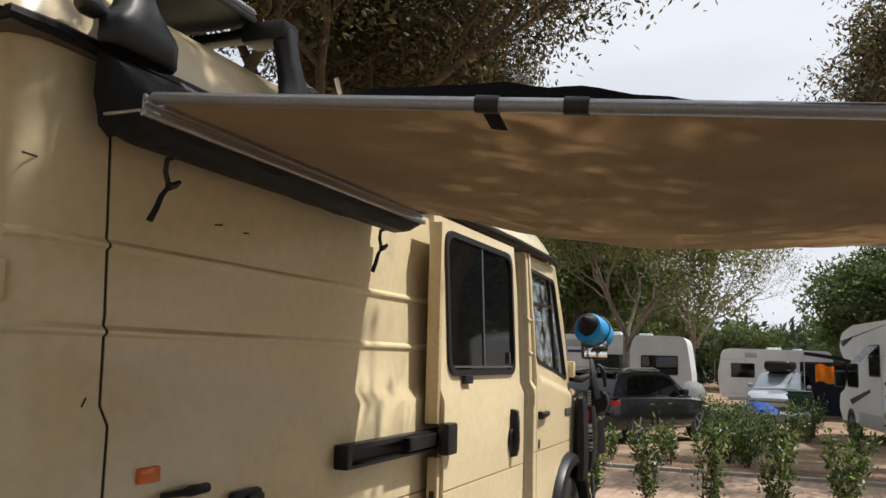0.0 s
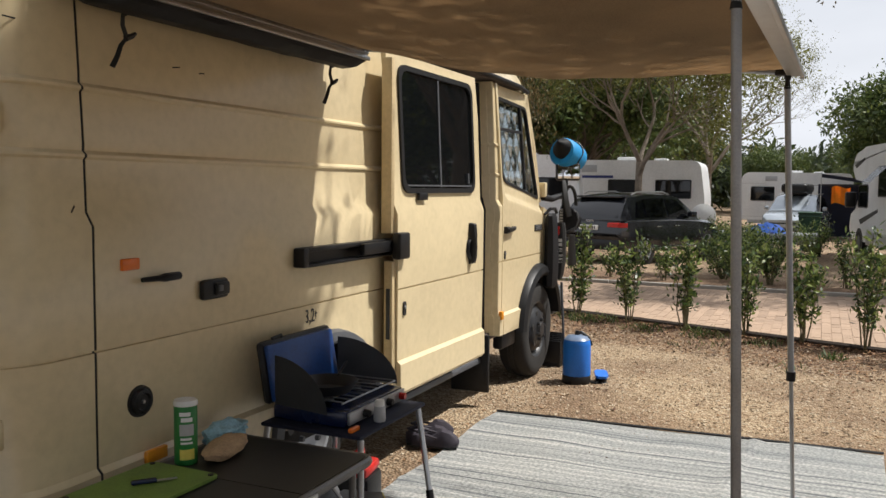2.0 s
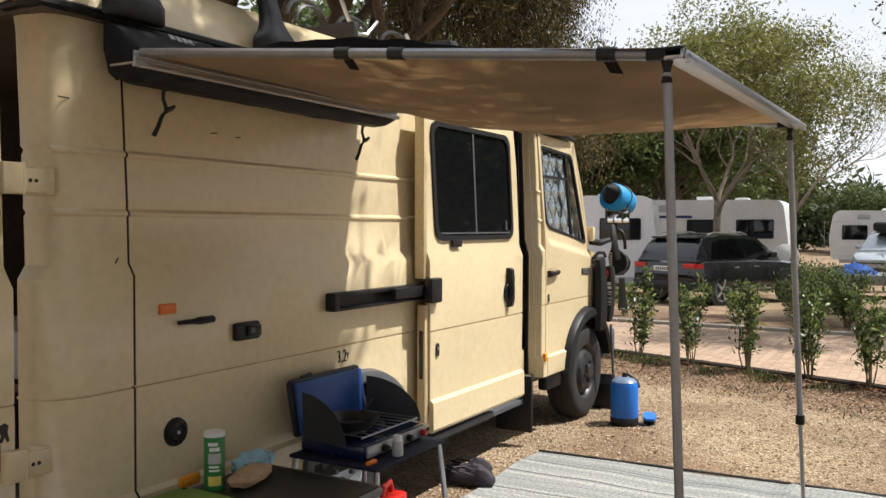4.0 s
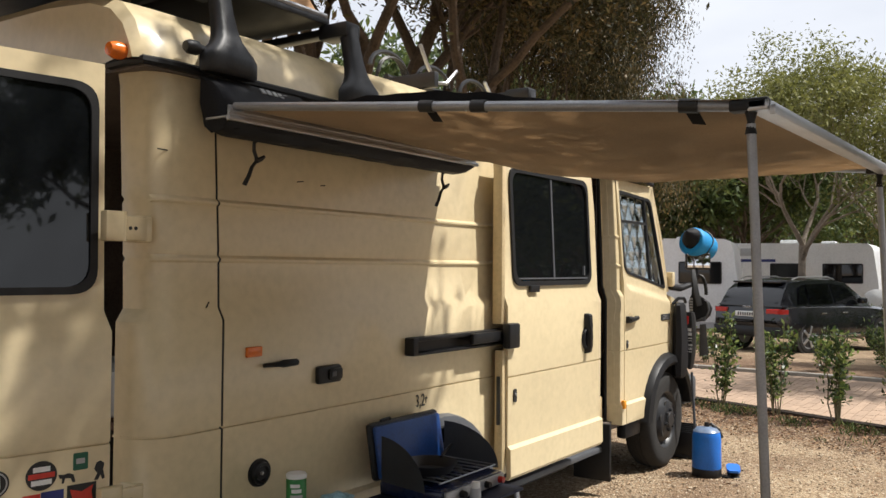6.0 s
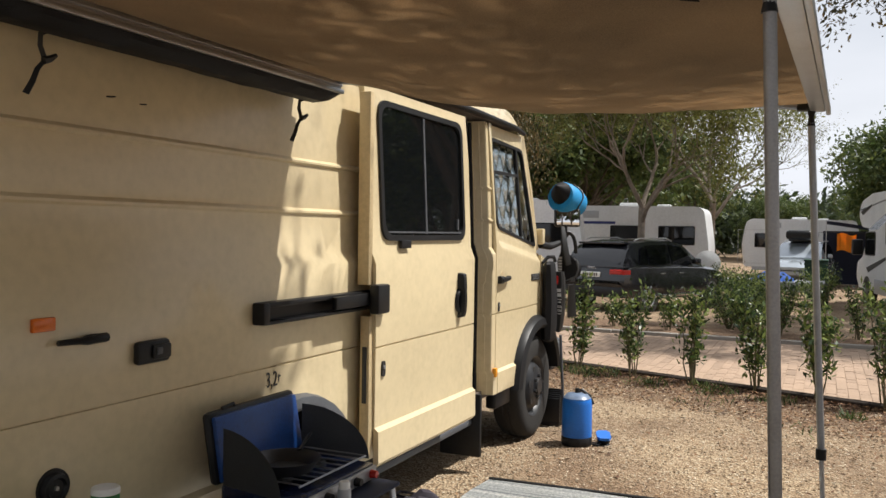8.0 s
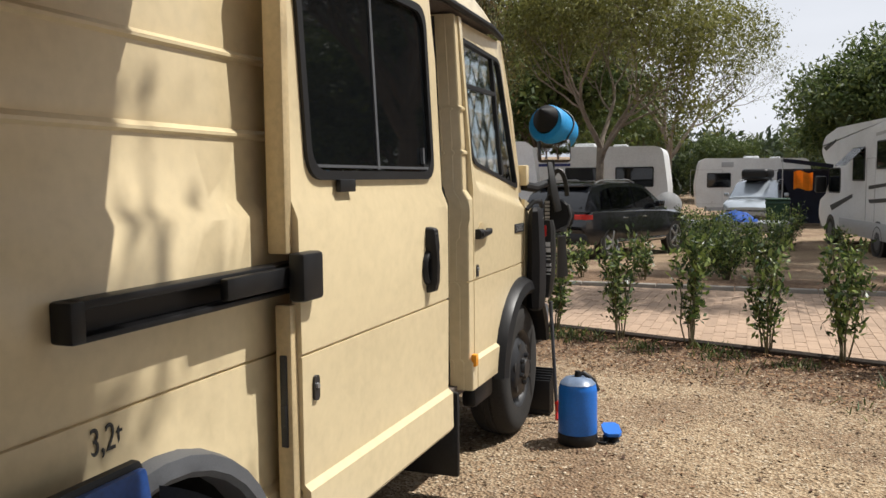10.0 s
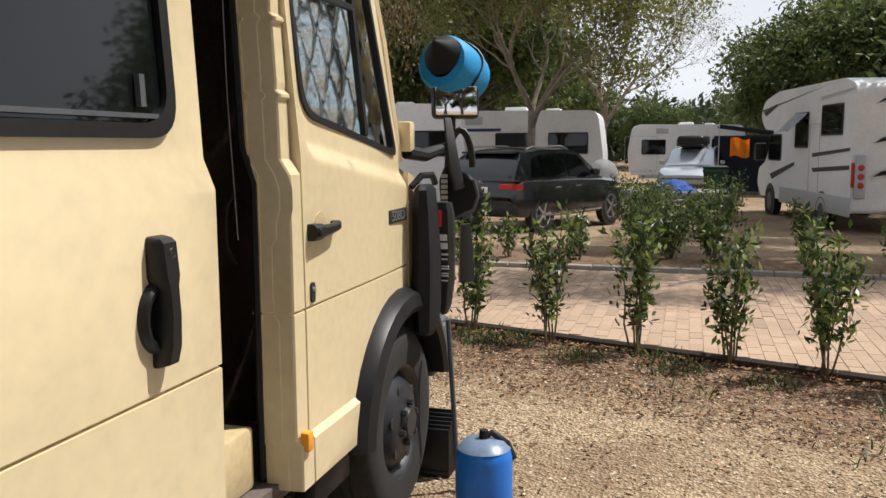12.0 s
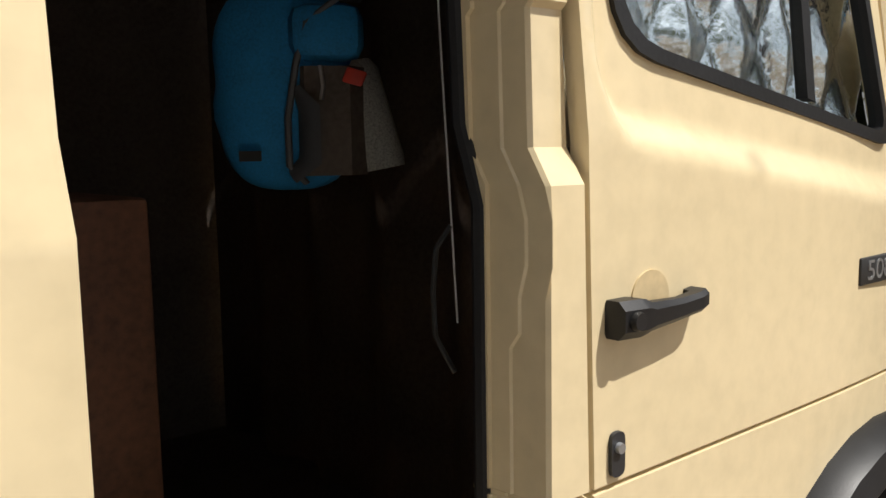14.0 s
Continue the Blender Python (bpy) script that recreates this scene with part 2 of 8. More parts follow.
def sheet(poly, holes=(), levels=(), depth=None, thick=0.02, columns=()):
    """A body panel drawn in x and z, cut along the levels, bent by depth(x, z) in y and thickened inwards (+y)."""
    bm = bmesh.new()
    edges = []
    for loop in (poly, *holes):
        vs = [bm.verts.new((p[0], 0, p[1])) for p in loop]
        edges += [bm.edges.new((vs[i], vs[(i + 1) % len(vs)])) for i in range(len(vs))]
    bmesh.ops.triangle_fill(bm, edges=edges, use_beauty=True, normal=(0, -1, 0))
    for z in levels:
        bmesh.ops.bisect_plane(bm, geom=bm.verts[:] + bm.edges[:] + bm.faces[:], plane_co=(0, 0, z), plane_no=(0, 0, 1), dist=1e-5)
    for x in columns:
        bmesh.ops.bisect_plane(bm, geom=bm.verts[:] + bm.edges[:] + bm.faces[:], plane_co=(x, 0, 0), plane_no=(1, 0, 0), dist=1e-5)
    if depth:
        for v in bm.verts:
            v.co.y = depth(v.co.x, v.co.z)
    front = bm.faces[:]
    bmesh.ops.recalc_face_normals(bm, faces=front)
    if sum(f.normal.y for f in front) > 0:
        bmesh.ops.reverse_faces(bm, faces=front)
    back = bmesh.ops.duplicate(bm, geom=bm.verts[:] + bm.edges[:] + front)
    inner = {}
    for a, b in back["vert_map"].items():
        inner[a] = b
    dup = [g for g in back["geom"] if isinstance(g, bmesh.types.BMVert)]
    bmesh.ops.translate(bm, vec=(0, thick, 0), verts=dup)
    rim = [e for f in front for e in f.edges if len(e.link_faces) == 1]
    for e in rim:
        a, b = e.verts
        bm.faces.new((a, b, inner[b], inner[a]))
    return bm


def flat(poly, y0, y1):
    """A plate drawn in x and z, from y0 to y1."""
    bm = bmesh.new()
    vs = [bm.verts.new((p[0], y0, p[1])) for p in poly]
    f = bm.faces.new(vs)
    ex = bmesh.ops.extrude_face_region(bm, geom=[f])
    bmesh.ops.translate(bm, vec=(0, y1 - y0, 0), verts=[g for g in ex["geom"] if isinstance(g, bmesh.types.BMVert)])
    return bm


def ring(poly, inner, y0, y1):
    """A frame between two loops of the same count, from y0 to y1."""
    bm = bmesh.new()
    loops = [[bm.verts.new((p[0], y, p[1])) for p in lp] for lp, y in ((poly, y0), (inner, y0), (inner, y1), (poly, y1))]
    n = len(poly)
    for a, b in zip(loops, loops[1:] + loops[:1]):
        for k in range(n):
            bm.faces.new((a[k], a[(k + 1) % n], b[(k + 1) % n], b[k]))
    return bm


def shrink(poly, d):
    cx, cz = sum(p[0] for p in poly) / len(poly), sum(p[1] for p in poly) / len(poly)
    wx = max(p[0] for p in poly) - min(p[0] for p in poly)
    wz = max(p[1] for p in poly) - min(p[1] for p in poly)
    return [(cx + (p[0] - cx) * (1 - 2 * d / wx), cz + (p[1] - cz) * (1 - 2 * d / wz)) for p in poly]


def lettering(name, text, size, m, mat, parent, deep=0.001, label=""):
    cu = bpy.data.curves.new(name, "FONT")
    cu.body, cu.size, cu.extrude, cu.align_x, cu.align_y = text, size, deep, "CENTER", "CENTER"
    tmp = bpy.data.objects.new(name, cu)
    scene.collection.objects.link(tmp)
    me = bpy.data.meshes.new_from_object(tmp.evaluated_get(bpy.context.evaluated_depsgraph_get()))
    bpy.data.objects.remove(tmp)
    me.materials.clear()
    me.materials.append(mat)
    me.transform(m)
    ob = new(name, me)
    ob.parent = parent
    if label:
        ob["label"] = label
    return ob


SIDE = pose(0, 0, 0, 90, 0, 0)  # lays lettering onto a wall that faces -y


# ---- ground, road, pavement ----
def near_edge(y):
    """x of the road's near edge."""
    return 7.80 + 0.32 * y if y < 1.5 else 8.28 + 0.12 * (y - 1.5)


FAR_EDGE = 11.3


def ground_height(x, y):
    h = 0.012 * noise.noise((x * 0.9, y * 0.9, 0)) + 0.006 * noise.noise((x * 3, y * 3, 5))
    if x > FAR_EDGE:
        h += min(0.03, (x - FAR_EDGE) * 0.06) - 0.045 * max(0.0, min(x, 19.0) - 12.0)
    return h


bm = B()
xs = [-400, -120, -40, -15, -8] + [-6 + 0.25 * i for i in range(0, 93)] + [18, 20, 24, 30, 40, 60, 120, 500]
ys = [-400, -120, -40, -20, -12] + [-8 + 0.25 * i for i in range(0, 65)] + [9, 11, 14, 20, 40, 120, 400]
grid = [[bm.verts.new((x, y, ground_height(x, y) if near_edge(y) - 0.3 > x or x > FAR_EDGE + 0.2 else -0.03)) for y in ys] for x in xs]
for i in range(len(xs) - 1):
    for j in range(len(ys) - 1):
        bm.faces.new((grid[i][j], grid[i + 1][j], grid[i + 1][j + 1], grid[i][j + 1]))

gm = bpy.data.materials.new("gravel_earth")
gm.use_nodes = True
n, l = gm.node_tree.nodes, gm.node_tree.links
geo = n.new("ShaderNodeNewGeometry")


def gnoise(scale, detail=4, kind="ShaderNodeTexNoise"):
    t = n.new(kind)
    t.inputs["Scale"].default_value = scale
    if kind == "ShaderNodeTexNoise":
        t.inputs["Detail"].default_value = detail
    l.new(geo.outputs["Position"], t.inputs["Vector"])
    return t


def gramp(src, stops):
    r = n.new("ShaderNodeValToRGB")
    while len(r.color_ramp.elements) < len(stops):
        r.color_ramp.elements.new(0.5)
    for e, (p, c) in zip(r.color_ramp.elements, stops):
        e.position, e.color = p, (*c, 1)
    l.new(src, r.inputs["Fac"])
    return r.outputs["Color"]


def gmix(fac, a, b):
    m = n.new("ShaderNodeMix")
    m.data_type = "RGBA"
    l.new(fac, m.inputs["Factor"])
    l.new(a, m.inputs["A"])
    l.new(b, m.inputs["B"])
    return m.outputs["Result"]


pebble = gnoise(55, 2, "ShaderNodeTexVoronoi")
pebble_col = gramp(pebble.outputs["Color"], [(0.1, (0.22, 0.145, 0.08)), (0.45, (0.38, 0.27, 0.165)), (0.75, (0.50, 0.385, 0.25)), (1.0, (0.62, 0.52, 0.39))])
earth = gramp(gnoise(14, 6).outputs["Fac"], [(0.3, (0.10, 0.055, 0.03)), (0.55, (0.20, 0.12, 0.07)), (0.75, (0.32, 0.22, 0.13))])
patch = gramp(gnoise(0.8, 5).outputs["Fac"], [(0.44, (0, 0, 0)), (0.66, (0.75, 0.75, 0.75))])
# bare earth under the hedge and past the road
sep = n.new("ShaderNodeSeparateXYZ")
l.new(geo.outputs["Position"], sep.inputs[0])
slant = n.new("ShaderNodeMath")
slant.operation = "MULTIPLY_ADD"
l.new(sep.outputs["Y"], slant.inputs[0])
slant.inputs[1].default_value = -0.325
l.new(sep.outputs["X"], slant.inputs[2])
wob = n.new("ShaderNodeMath")
wob.operation = "MULTIPLY_ADD"
l.new(gnoise(2.5, 4).outputs["Fac"], wob.inputs[0])
wob.inputs[1].default_value = 1.6
l.new(slant.outputs[0], wob.inputs[2])
bandmap = n.new("ShaderNodeMapRange")
l.new(wob.outputs[0], bandmap.inputs["Value"])
bandmap.inputs["From Min"].default_value, bandmap.inputs["From Max"].default_value = 6.9, 8.0
bandcol = gramp(bandmap.outputs["Result"], [(0.0, (0, 0, 0)), (1.0, (0.92, 0.92, 0.92))])
farmap = n.new("ShaderNodeMapRange")
l.new(wob.outputs[0], farmap.inputs["Value"])
farmap.inputs["From Min"].default_value, farmap.inputs["From Max"].default_value = 13.6, 15.2
farcol = gramp(farmap.outputs["Result"], [(0.0, (1, 1, 1)), (1.0, (0.3, 0.3, 0.3))])
bandmul = n.new("ShaderNodeMix")
bandmul.data_type, bandmul.blend_type = "RGBA", "MULTIPLY"
bandmul.inputs["Factor"].default_value = 1.0
l.new(bandcol, bandmul.inputs["A"])
l.new(farcol, bandmul.inputs["B"])
bandcol = bandmul.outputs["Result"]
col = gmix(patch, pebble_col, earth)
col = gmix(bandcol, col, earth)
b = n["Principled BSDF"]
l.new(col, b.inputs["Base Color"])
b.inputs["Roughness"].default_value = 0.95
bp = n.new("ShaderNodeBump")
bp.inputs["Strength"].default_value, bp.inputs["Distance"].default_value = 1.0, 0.02
l.new(pebble.outputs["Distance"], bp.inputs["Height"])
l.new(bp.outputs["Normal"], b.inputs["Normal"])
GRAVEL = gm
ground = setting("ground", bm, GRAVEL, "pale gravel and bare earth pitch with dry leaves", "ground")

PAVER = material("pinkish_paver", (0.37, 0.262, 0.185), 0.85, vary=0.13, size=0.7, fine=50, bump=0.002, rand=0.18, island=0.18)
PAVER_BED = material("paver_sand", (0.35, 0.25, 0.175), 0.95, vary=0.12, size=3, fine=80, bump=0.003)
KERB = material("concrete_kerb", (0.27, 0.25, 0.22), 0.9, vary=0.15, size=3, fine=60, bump=0.003)
bm = B()
edge = [(near_edge(y), y) for y in (-60, -20, -8, -4, -2, 0, 1.5, 4, 10, 30, 60)]
va = [bm.verts.new((x - 0.0, y, -0.001)) for x, y in edge]
vb = [bm.verts.new((FAR_EDGE + 0.02, y, -0.001)) for x, y in edge]
for i in range(len(edge) - 1):
    bm.faces.new((va[i], vb[i], vb[i + 1], va[i + 1]))
road = setting("road", bm, PAVER_BED, "pinkish block-paved camp road with sandy joints", "road")
bm = B()
for i in range(-14, 14):
    box(bm, FAR_EDGE + 0.02, FAR_EDGE + 0.14, i + 0.006, i + 0.994, -0.1, 0.055, 0.012)
kerb = setting("kerb", bm, KERB, "grey concrete kerb stones beyond the road", "kerb")
EDGING = material("dark_edging", (0.05, 0.038, 0.03), 0.85, vary=0.25, size=5, fine=60, bump=0.003)
bm = B()
pts = [(near_edge(y) - 0.03, y) for y in [-8 + 0.5 * i for i in range(28)]]
for (x0, y0), (x1, y1) in zip(pts, pts[1:]):
    d = Vector((x1 - x0, y1 - y0, 0)).normalized() * 0.004
    sweep(bm, [(x0 + d.x, y0 + d.y, 0.02 + 0.006 * noise.noise((x0, y0, 1))), (x1 - d.x, y1 - d.y, 0.02 + 0.006 * noise.noise((x1, y1, 1)))], 0.03, 6)
setting("lawn_edging", bm, EDGING, "low dark edging strip along the road", "edging")


# ---- camper van ----
van = thing("camper_van", "cream box van converted to a camper, sliding door half open", "van")
GROOVE = [(0.998, 0.0), (0.9965, 0.010), (0.9905, 0.010), (0.989, 0.0)]


def profile(pairs):
    pairs = sorted(pairs)

    def f(x, z):
        if z <= pairs[0][0]:
            return pairs[0][1]
        for (a, ya), (c, yc) in zip(pairs, pairs[1:]):
            if z <= c:
                return ya + (yc - ya) * (z - a) / (c - a)
        return pairs[-1][1]
    return f


SIDE_P = [(0.42, 0.0), (0.47, -0.018), (0.605, -0.018), (0.622, 0.0), *GROOVE, (1.385, 0.0), (1.43, 0.028), (1.592, 0.032), (1.600, 0.023), (1.608, 0.023), (1.620, 0.036), (1.64, 0.034),
          (1.80, 0.042), (1.808, 0.032), (1.816, 0.032), (1.828, 0.047), (1.86, 0.047), (2.22, 0.066), (2.27, 0.08)]
LEVELS = sorted({z for z, _ in SIDE_P})[1:-1]
ARCH_R = [(1.30 + 0.43 * math.cos(a), 0.40 + 0.43 * math.sin(a)) for a in [math.pi - i * math.pi / 20 for i in range(21)]]


def side_depth(x, z):
    y = profile(SIDE_P)(x, z)
    r = math.hypot(x - 1.30, z - 0.40)
    if 0.42 < r < 0.50 and z > 0.42:  # raised lip round the rear wheel
        y -= 0.02 * (1 - (r - 0.42) / 0.08)
    return y


lip = [(1.30 + r * math.cos(a), 0.40 + r * math.sin(a)) for r in (0.43,) for a in [math.pi - i * math.pi / 20 for i in range(21)]]
outer = [(0.0055, 2.27), (0.0055, 0.575), (0.4, 0.56)] + [(0.85, 0.44)] + [p for p in lip if p[1] > 0.45] + [(1.75, 0.44), (2.06, 0.44), (2.06, 2.27)]
bm = sheet(outer, (), LEVELS, side_depth, 0.015, [0.75 + 0.06 * i for i in range(19)])
part("side_panel", bm, CREAM, van, "cream ribbed steel side panel")
# rounded rear corner
bm = B()
rows = []
zs = sorted({z for z, _ in SIDE_P} | {0.575})
for z in zs:
    y0 = profile(SIDE_P)(0, z)
    inset = 0.045 if z > 1.40 else 0.0
    if z < 0.57:
        continue
    line = [(-0.0055, y0), (-0.05, y0), (-0.10, y0), (-0.15, y0 + 0.001), (-0.20, y0 + 0.006), (-0.24 + 0.3 * inset, y0 + 0.020), (-0.275 + 0.5 * inset, y0 + 0.045), (-0.305 + inset, y0 + 0.085), (-0.318 + inset, y0 + 0.13), (-0.318 + inset, y0 + 0.17)]
    line += [(x + 0.012, y + 0.012) for x, y in line[:0:-1]] + [(-0.0055, y0 + 0.012)]
    rows.append([bm.verts.new((x, y, z)) for x, y in line])
for a, b2 in zip(rows, rows[1:]):
    for k in range(len(a)):
        bm.faces.new((a[k], a[(k + 1) % len(a)], b2[(k + 1) % len(a)], b2[k]))
bm.faces.new(rows[0])
bm.faces.new(rows[-1])
part("rear_corner", bm, CREAM, van)
bm = sheet([(-0.010, 0.576), (0.010, 0.576), (0.010, 2.26), (-0.010, 2.26)], (), LEVELS, lambda x, z: profile(SIDE_P)(x, z) + 0.003, 0.01)
part("panel_seam", bm, RUBBER, van, "black sealed body seam")
# roof with rounded shoulders, gutter
bm = B()
sect = [(0.055, 2.29), (0.075, 2.36), (0.115, 2.46), (0.19, 2.545), (0.32, 2.60), (0.60, 2.635), (1.05, 2.645), (1.5, 2.635), (1.78, 2.60), (1.91, 2.545), (1.985, 2.46), (2.025, 2.36), (2.045, 2.29)]
stations = [(-0.325, 0.07, 0.10), (-0.33, 0.03, 0.05), (-0.30, 0.0, 0.0), (-0.2, -0.015, 0.0), (0.5, -0.015, 0), (2.0, -0.015, 0), (3.3, -0.01, 0.0), (3.85, 0.0, 0.04), (4.15, 0.03, 0.12), (4.30, 0.07, 0.22)]
rows = []
for x, inx, drop in stations:
    rows.append([bm.verts.new((x, 1.05 + (y - 1.05) * (1 - inx / 1.05), 2.29 + (z - 2.29) * 0.84 * (1 - drop / 0.4))) for y, z in sect])
for a, b2 in zip(rows, rows[1:]):
    for k in range(len(sect) - 1):
        bm.faces.new((a[k], a[k + 1], b2[k + 1], b2[k]))
bm.faces.new(rows[0])
bm.faces.new(rows[-1])
part("roof", bm, CREAM, van, "cream raised roof")
bm = B()
sweep(bm, [(-0.31, 0.24, 2.285), (-0.315, 0.13, 2.285), (-0.30, 0.065, 2.285), (-0.2, 0.05, 2.285), (1.0, 0.045, 2.283), (3.3, 0.045, 2.283), (4.0, 0.05, 2.27), (4.25, 0.075, 2.255)], 0.018, 8)
part("rain_gutter", bm, RUBBER, van, "dark roof gutter")
# shell seen through the gaps
bm = B()
box(bm, -0.30, 4.9, 2.02, 2.06, 0.45, 2.28)
part("far_wall", bm, LINING, van, "dark interior lining")
part("headliner", box(B(), -0.30, 4.15, 0.06, 2.04, 2.262, 2.281), LINING, van)
part("floor_pan", box(B(), -0.30, 4.45, 0.06, 2.04, 0.44, 0.49), LINING, van)
bm = B()
box(bm, 1.9, 2.0, 0.75, 2.0, 0.49, 2.2, 0.01)
box(bm, 0.0, 1.9, 0.2, 2.0, 0.9, 0.94, 0.01)
part("partition", bm, WOOD_DARK, van, "dark wooden interior partition")
bm = B()
box(bm, 2.15, 3.295, 0.72, 1.35, 0.49, 1.36, 0.01)
part("cabinet", bm, WOOD_DARK, van, "dark wooden kitchen cabinet inside the doorway")
# added sheet, keeps windscreen light out of the doorway
bm = B()
rows = [[bm.verts.new((4.0 + 0.03 * math.sin(i * 0.9), 0.14 + 1.85 * i / 40, z)) for z in (0.49, 2.25)] for i in range(41)]
for a, b2 in zip(rows, rows[1:]):
    bm.faces.new((a[0], b2[0], b2[1], a[1]))
bmesh.ops.solidify(bm, geom=bm.faces[:], thickness=0.004)
part("cab_curtain", bm, LINING, van, "dark curtain behind the cab seats")
bm = B()
box(bm, -0.2, 0.1, 0.3, 1.9, 1.0, 1.2, 0.06)
part("mattress", bm, CARAVAN_GREY, van, "grey mattress on the rear bed")
bm = B()
box(bm, -0.36, 3.3, 0.12, 1.95, 0.33, 0.44)
box(bm, 3.3, 4.95, 0.35, 1.75, 0.30, 0.46)
box(bm, 0.2, 0.9, 0.10, 0.5, 0.24, 0.34, 0.02)
box(bm, 2.2, 3.0, 0.15, 0.5, 0.24, 0.34, 0.02)
sweep(bm, [(1.3, 0.2, 0.40), (1.3, 1.9, 0.40)], 0.06, 8)
sweep(bm, [(4.38, 0.25, 0.38), (4.38, 1.85, 0.38)], 0.05, 8)
part("chassis", bm, UNDER, van, "dirty dark chassis")
# B pillar with pressed step
PILLAR_STEPS = [(3.40, 0.096), (3.478, 0.092), (3.4805, 0.046), (3.4835, 0.043), (3.486, 0.006), (3.490, 0.0), (3.60, 0.0)]


def pillar_depth(x, z):
    y = profile(SIDE_P)(x, z)
    for (a, da), (c, dc) in zip(PILLAR_STEPS, PILLAR_STEPS[1:]):
        if a <= x <= c:
            step = da + (dc - da) * (x - a) / (c - a)
            notch = 0.016 if 3.479 < x < 3.485 and 0.985 < z < 1.19 else -0.012 if 3.479 < x < 3.487 and 1.27 < z < 1.37 else 0.0
            return y + step + notch
    return y + 0.06


bm = sheet([(3.474, 0.47), (3.556, 0.47), (3.556, 1.0), (3.525, 2.25), (3.470, 2.25)], (), LEVELS + [0.97, 0.99, 1.185, 1.205, 1.25, 1.29, 1.345, 1.385, 1.9], pillar_depth, 0.02, [3.478, 3.4805, 3.4835, 3.486, 3.490, 3.52])
part("door_pillar", bm, CREAM, van, smooth=False)
bm = B()
sweep(bm, [(3.476, 0.108, 0.5), (3.476, 0.106, 1.36), (3.474, 0.138, 1.46), (3.467, 0.168, 2.24)], 0.012, 8)
part("door_seal", bm, RUBBER, van)
part("door_seal", sweep(B(), [(3.561, 0.03, 0.5), (3.561, 0.03, 1.36), (3.552, 0.06, 1.46), (3.530, 0.115, 2.24)], 0.012, 8), RUBBER, van)
bm = B()
box(bm, 2.1, 3.38, 0.06, 0.5, 0.30, 0.34, 0.01)
box(bm, 2.1, 3.38, 0.48, 0.52, 0.30, 0.6, 0.01)
part("entry_step", bm, GREY_PLASTIC, van)
part("step_trim", box(B(), 3.08, 3.44, 0.11, 0.42, 0.49, 0.675, 0.015), CREAM_DARKER, van)


# cab door: lower body cut by the wheel arch, upper frame with its window
def cab_depth(x, z):
    y = profile(SIDE_P)(x, z) if z < 1.2 else 0.0
    # shoulder below the window, falling towards the nose and turning up along the rear edge
    belt = 1.455 - 0.115 * min(1.0, max(0.0, (x - 3.66) / 0.82)) + 0.10 * max(0.0, 1 - (x - 3.575) / 0.085) ** 2
    t = min(1.0, max(0.0, (z - belt + 0.035) / 0.06))
    y += 0.030 * t * t * (3 - 2 * t) * min(1.0, max(0.0, (x - 3.572) / 0.035)) + 0.075 * max(0.0, z - 1.44)
    return y + 0.05 * max(0, (x - 4.0)) ** 2


ARCH_C, ARCH_F = (4.38, 0.40), 0.50
arc = [(ARCH_C[0] + ARCH_F * math.cos(a), ARCH_C[1] + ARCH_F * math.sin(a)) for a in [math.radians(172 - 8.0 * i) for i in range(0, 12)]]
win = rounded([(3.605, 2.165), (3.640, 1.555), (4.445, 1.42), (4.235, 2.135)], [0.05, 0.085, 0.05, 0.06])
outer = [(3.532, 2.245), (3.566, 1.0), (3.566, 0.47)] + arc + [(4.50, 0.9), (4.495, 1.36), (4.485, 1.42), (4.29, 2.235)]
cab_door = part("cab_door", sheet(outer, [win], [z for z in LEVELS if z < 1.2] + [1.30 + 0.013 * i for i in range(23)] + [1.7, 1.95], cab_depth, 0.03, [3.574, 3.585, 3.597, 3.612, 3.635] + [3.67 + 0.06 * i for i in range(13)]), CREAM, van, "cream cab door")


def lean(bm2, bend=cab_depth, off=0.0):
    for v in bm2.verts:
        v.co.y += bend(v.co.x, v.co.z) + off
    return bm2


part("window_frame", lean(ring(win, shrink(win, 0.024), -0.008, 0.02)), RUBBER, cab_door)
bm = lean(flat([(4.085, 2.125), (4.120, 1.505), (4.146, 1.50), (4.111, 2.12)], -0.006, 0.015))
bmesh.ops.recalc_face_normals(bm, faces=bm.faces)
part("window_bar", bm, RUBBER, cab_door)
part("window_bar", lean(flat([(3.62, 1.945), (3.62, 1.925), (4.10, 1.925), (4.10, 1.945)], -0.006, 0.015)), RUBBER, cab_door)
GLASS = bpy.data.materials.new("clear_glass")
GLASS.use_nodes = True
gn, gl = GLASS.node_tree.nodes, GLASS.node_tree.links
gt, gg, gx = gn.new("ShaderNodeBsdfTransparent"), gn.new("ShaderNodeBsdfGlossy"), gn.new("ShaderNodeMixShader")
gt.inputs[0].default_value = (0.82, 0.88, 0.9, 1)
gg.inputs["Roughness"].default_value = 0.02
gf = gn.new("ShaderNodeFresnel")
gf.inputs[0].default_value = 1.45
gc = gn.new("ShaderNodeMath")
gc.operation = "MINIMUM"
gc.inputs[1].default_value = 0.22
gl.new(gf.outputs[0], gc.inputs[0])
gl.new(gc.outputs[0], gx.inputs[0])
gl.new(gt.outputs[0], gx.inputs[1])
gl.new(gg.outputs[0], gx.inputs[2])
gl.new(gx.outputs[0], gn["Material Output"].inputs["Surface"])
bm = B()
bm.faces.new([bm.verts.new((p[0], 0.006, p[1])) for p in shrink(win, 0.02)])
pane = part("window_pane", lean(bm), GLASS, cab_door)
pane.visible_shadow = False
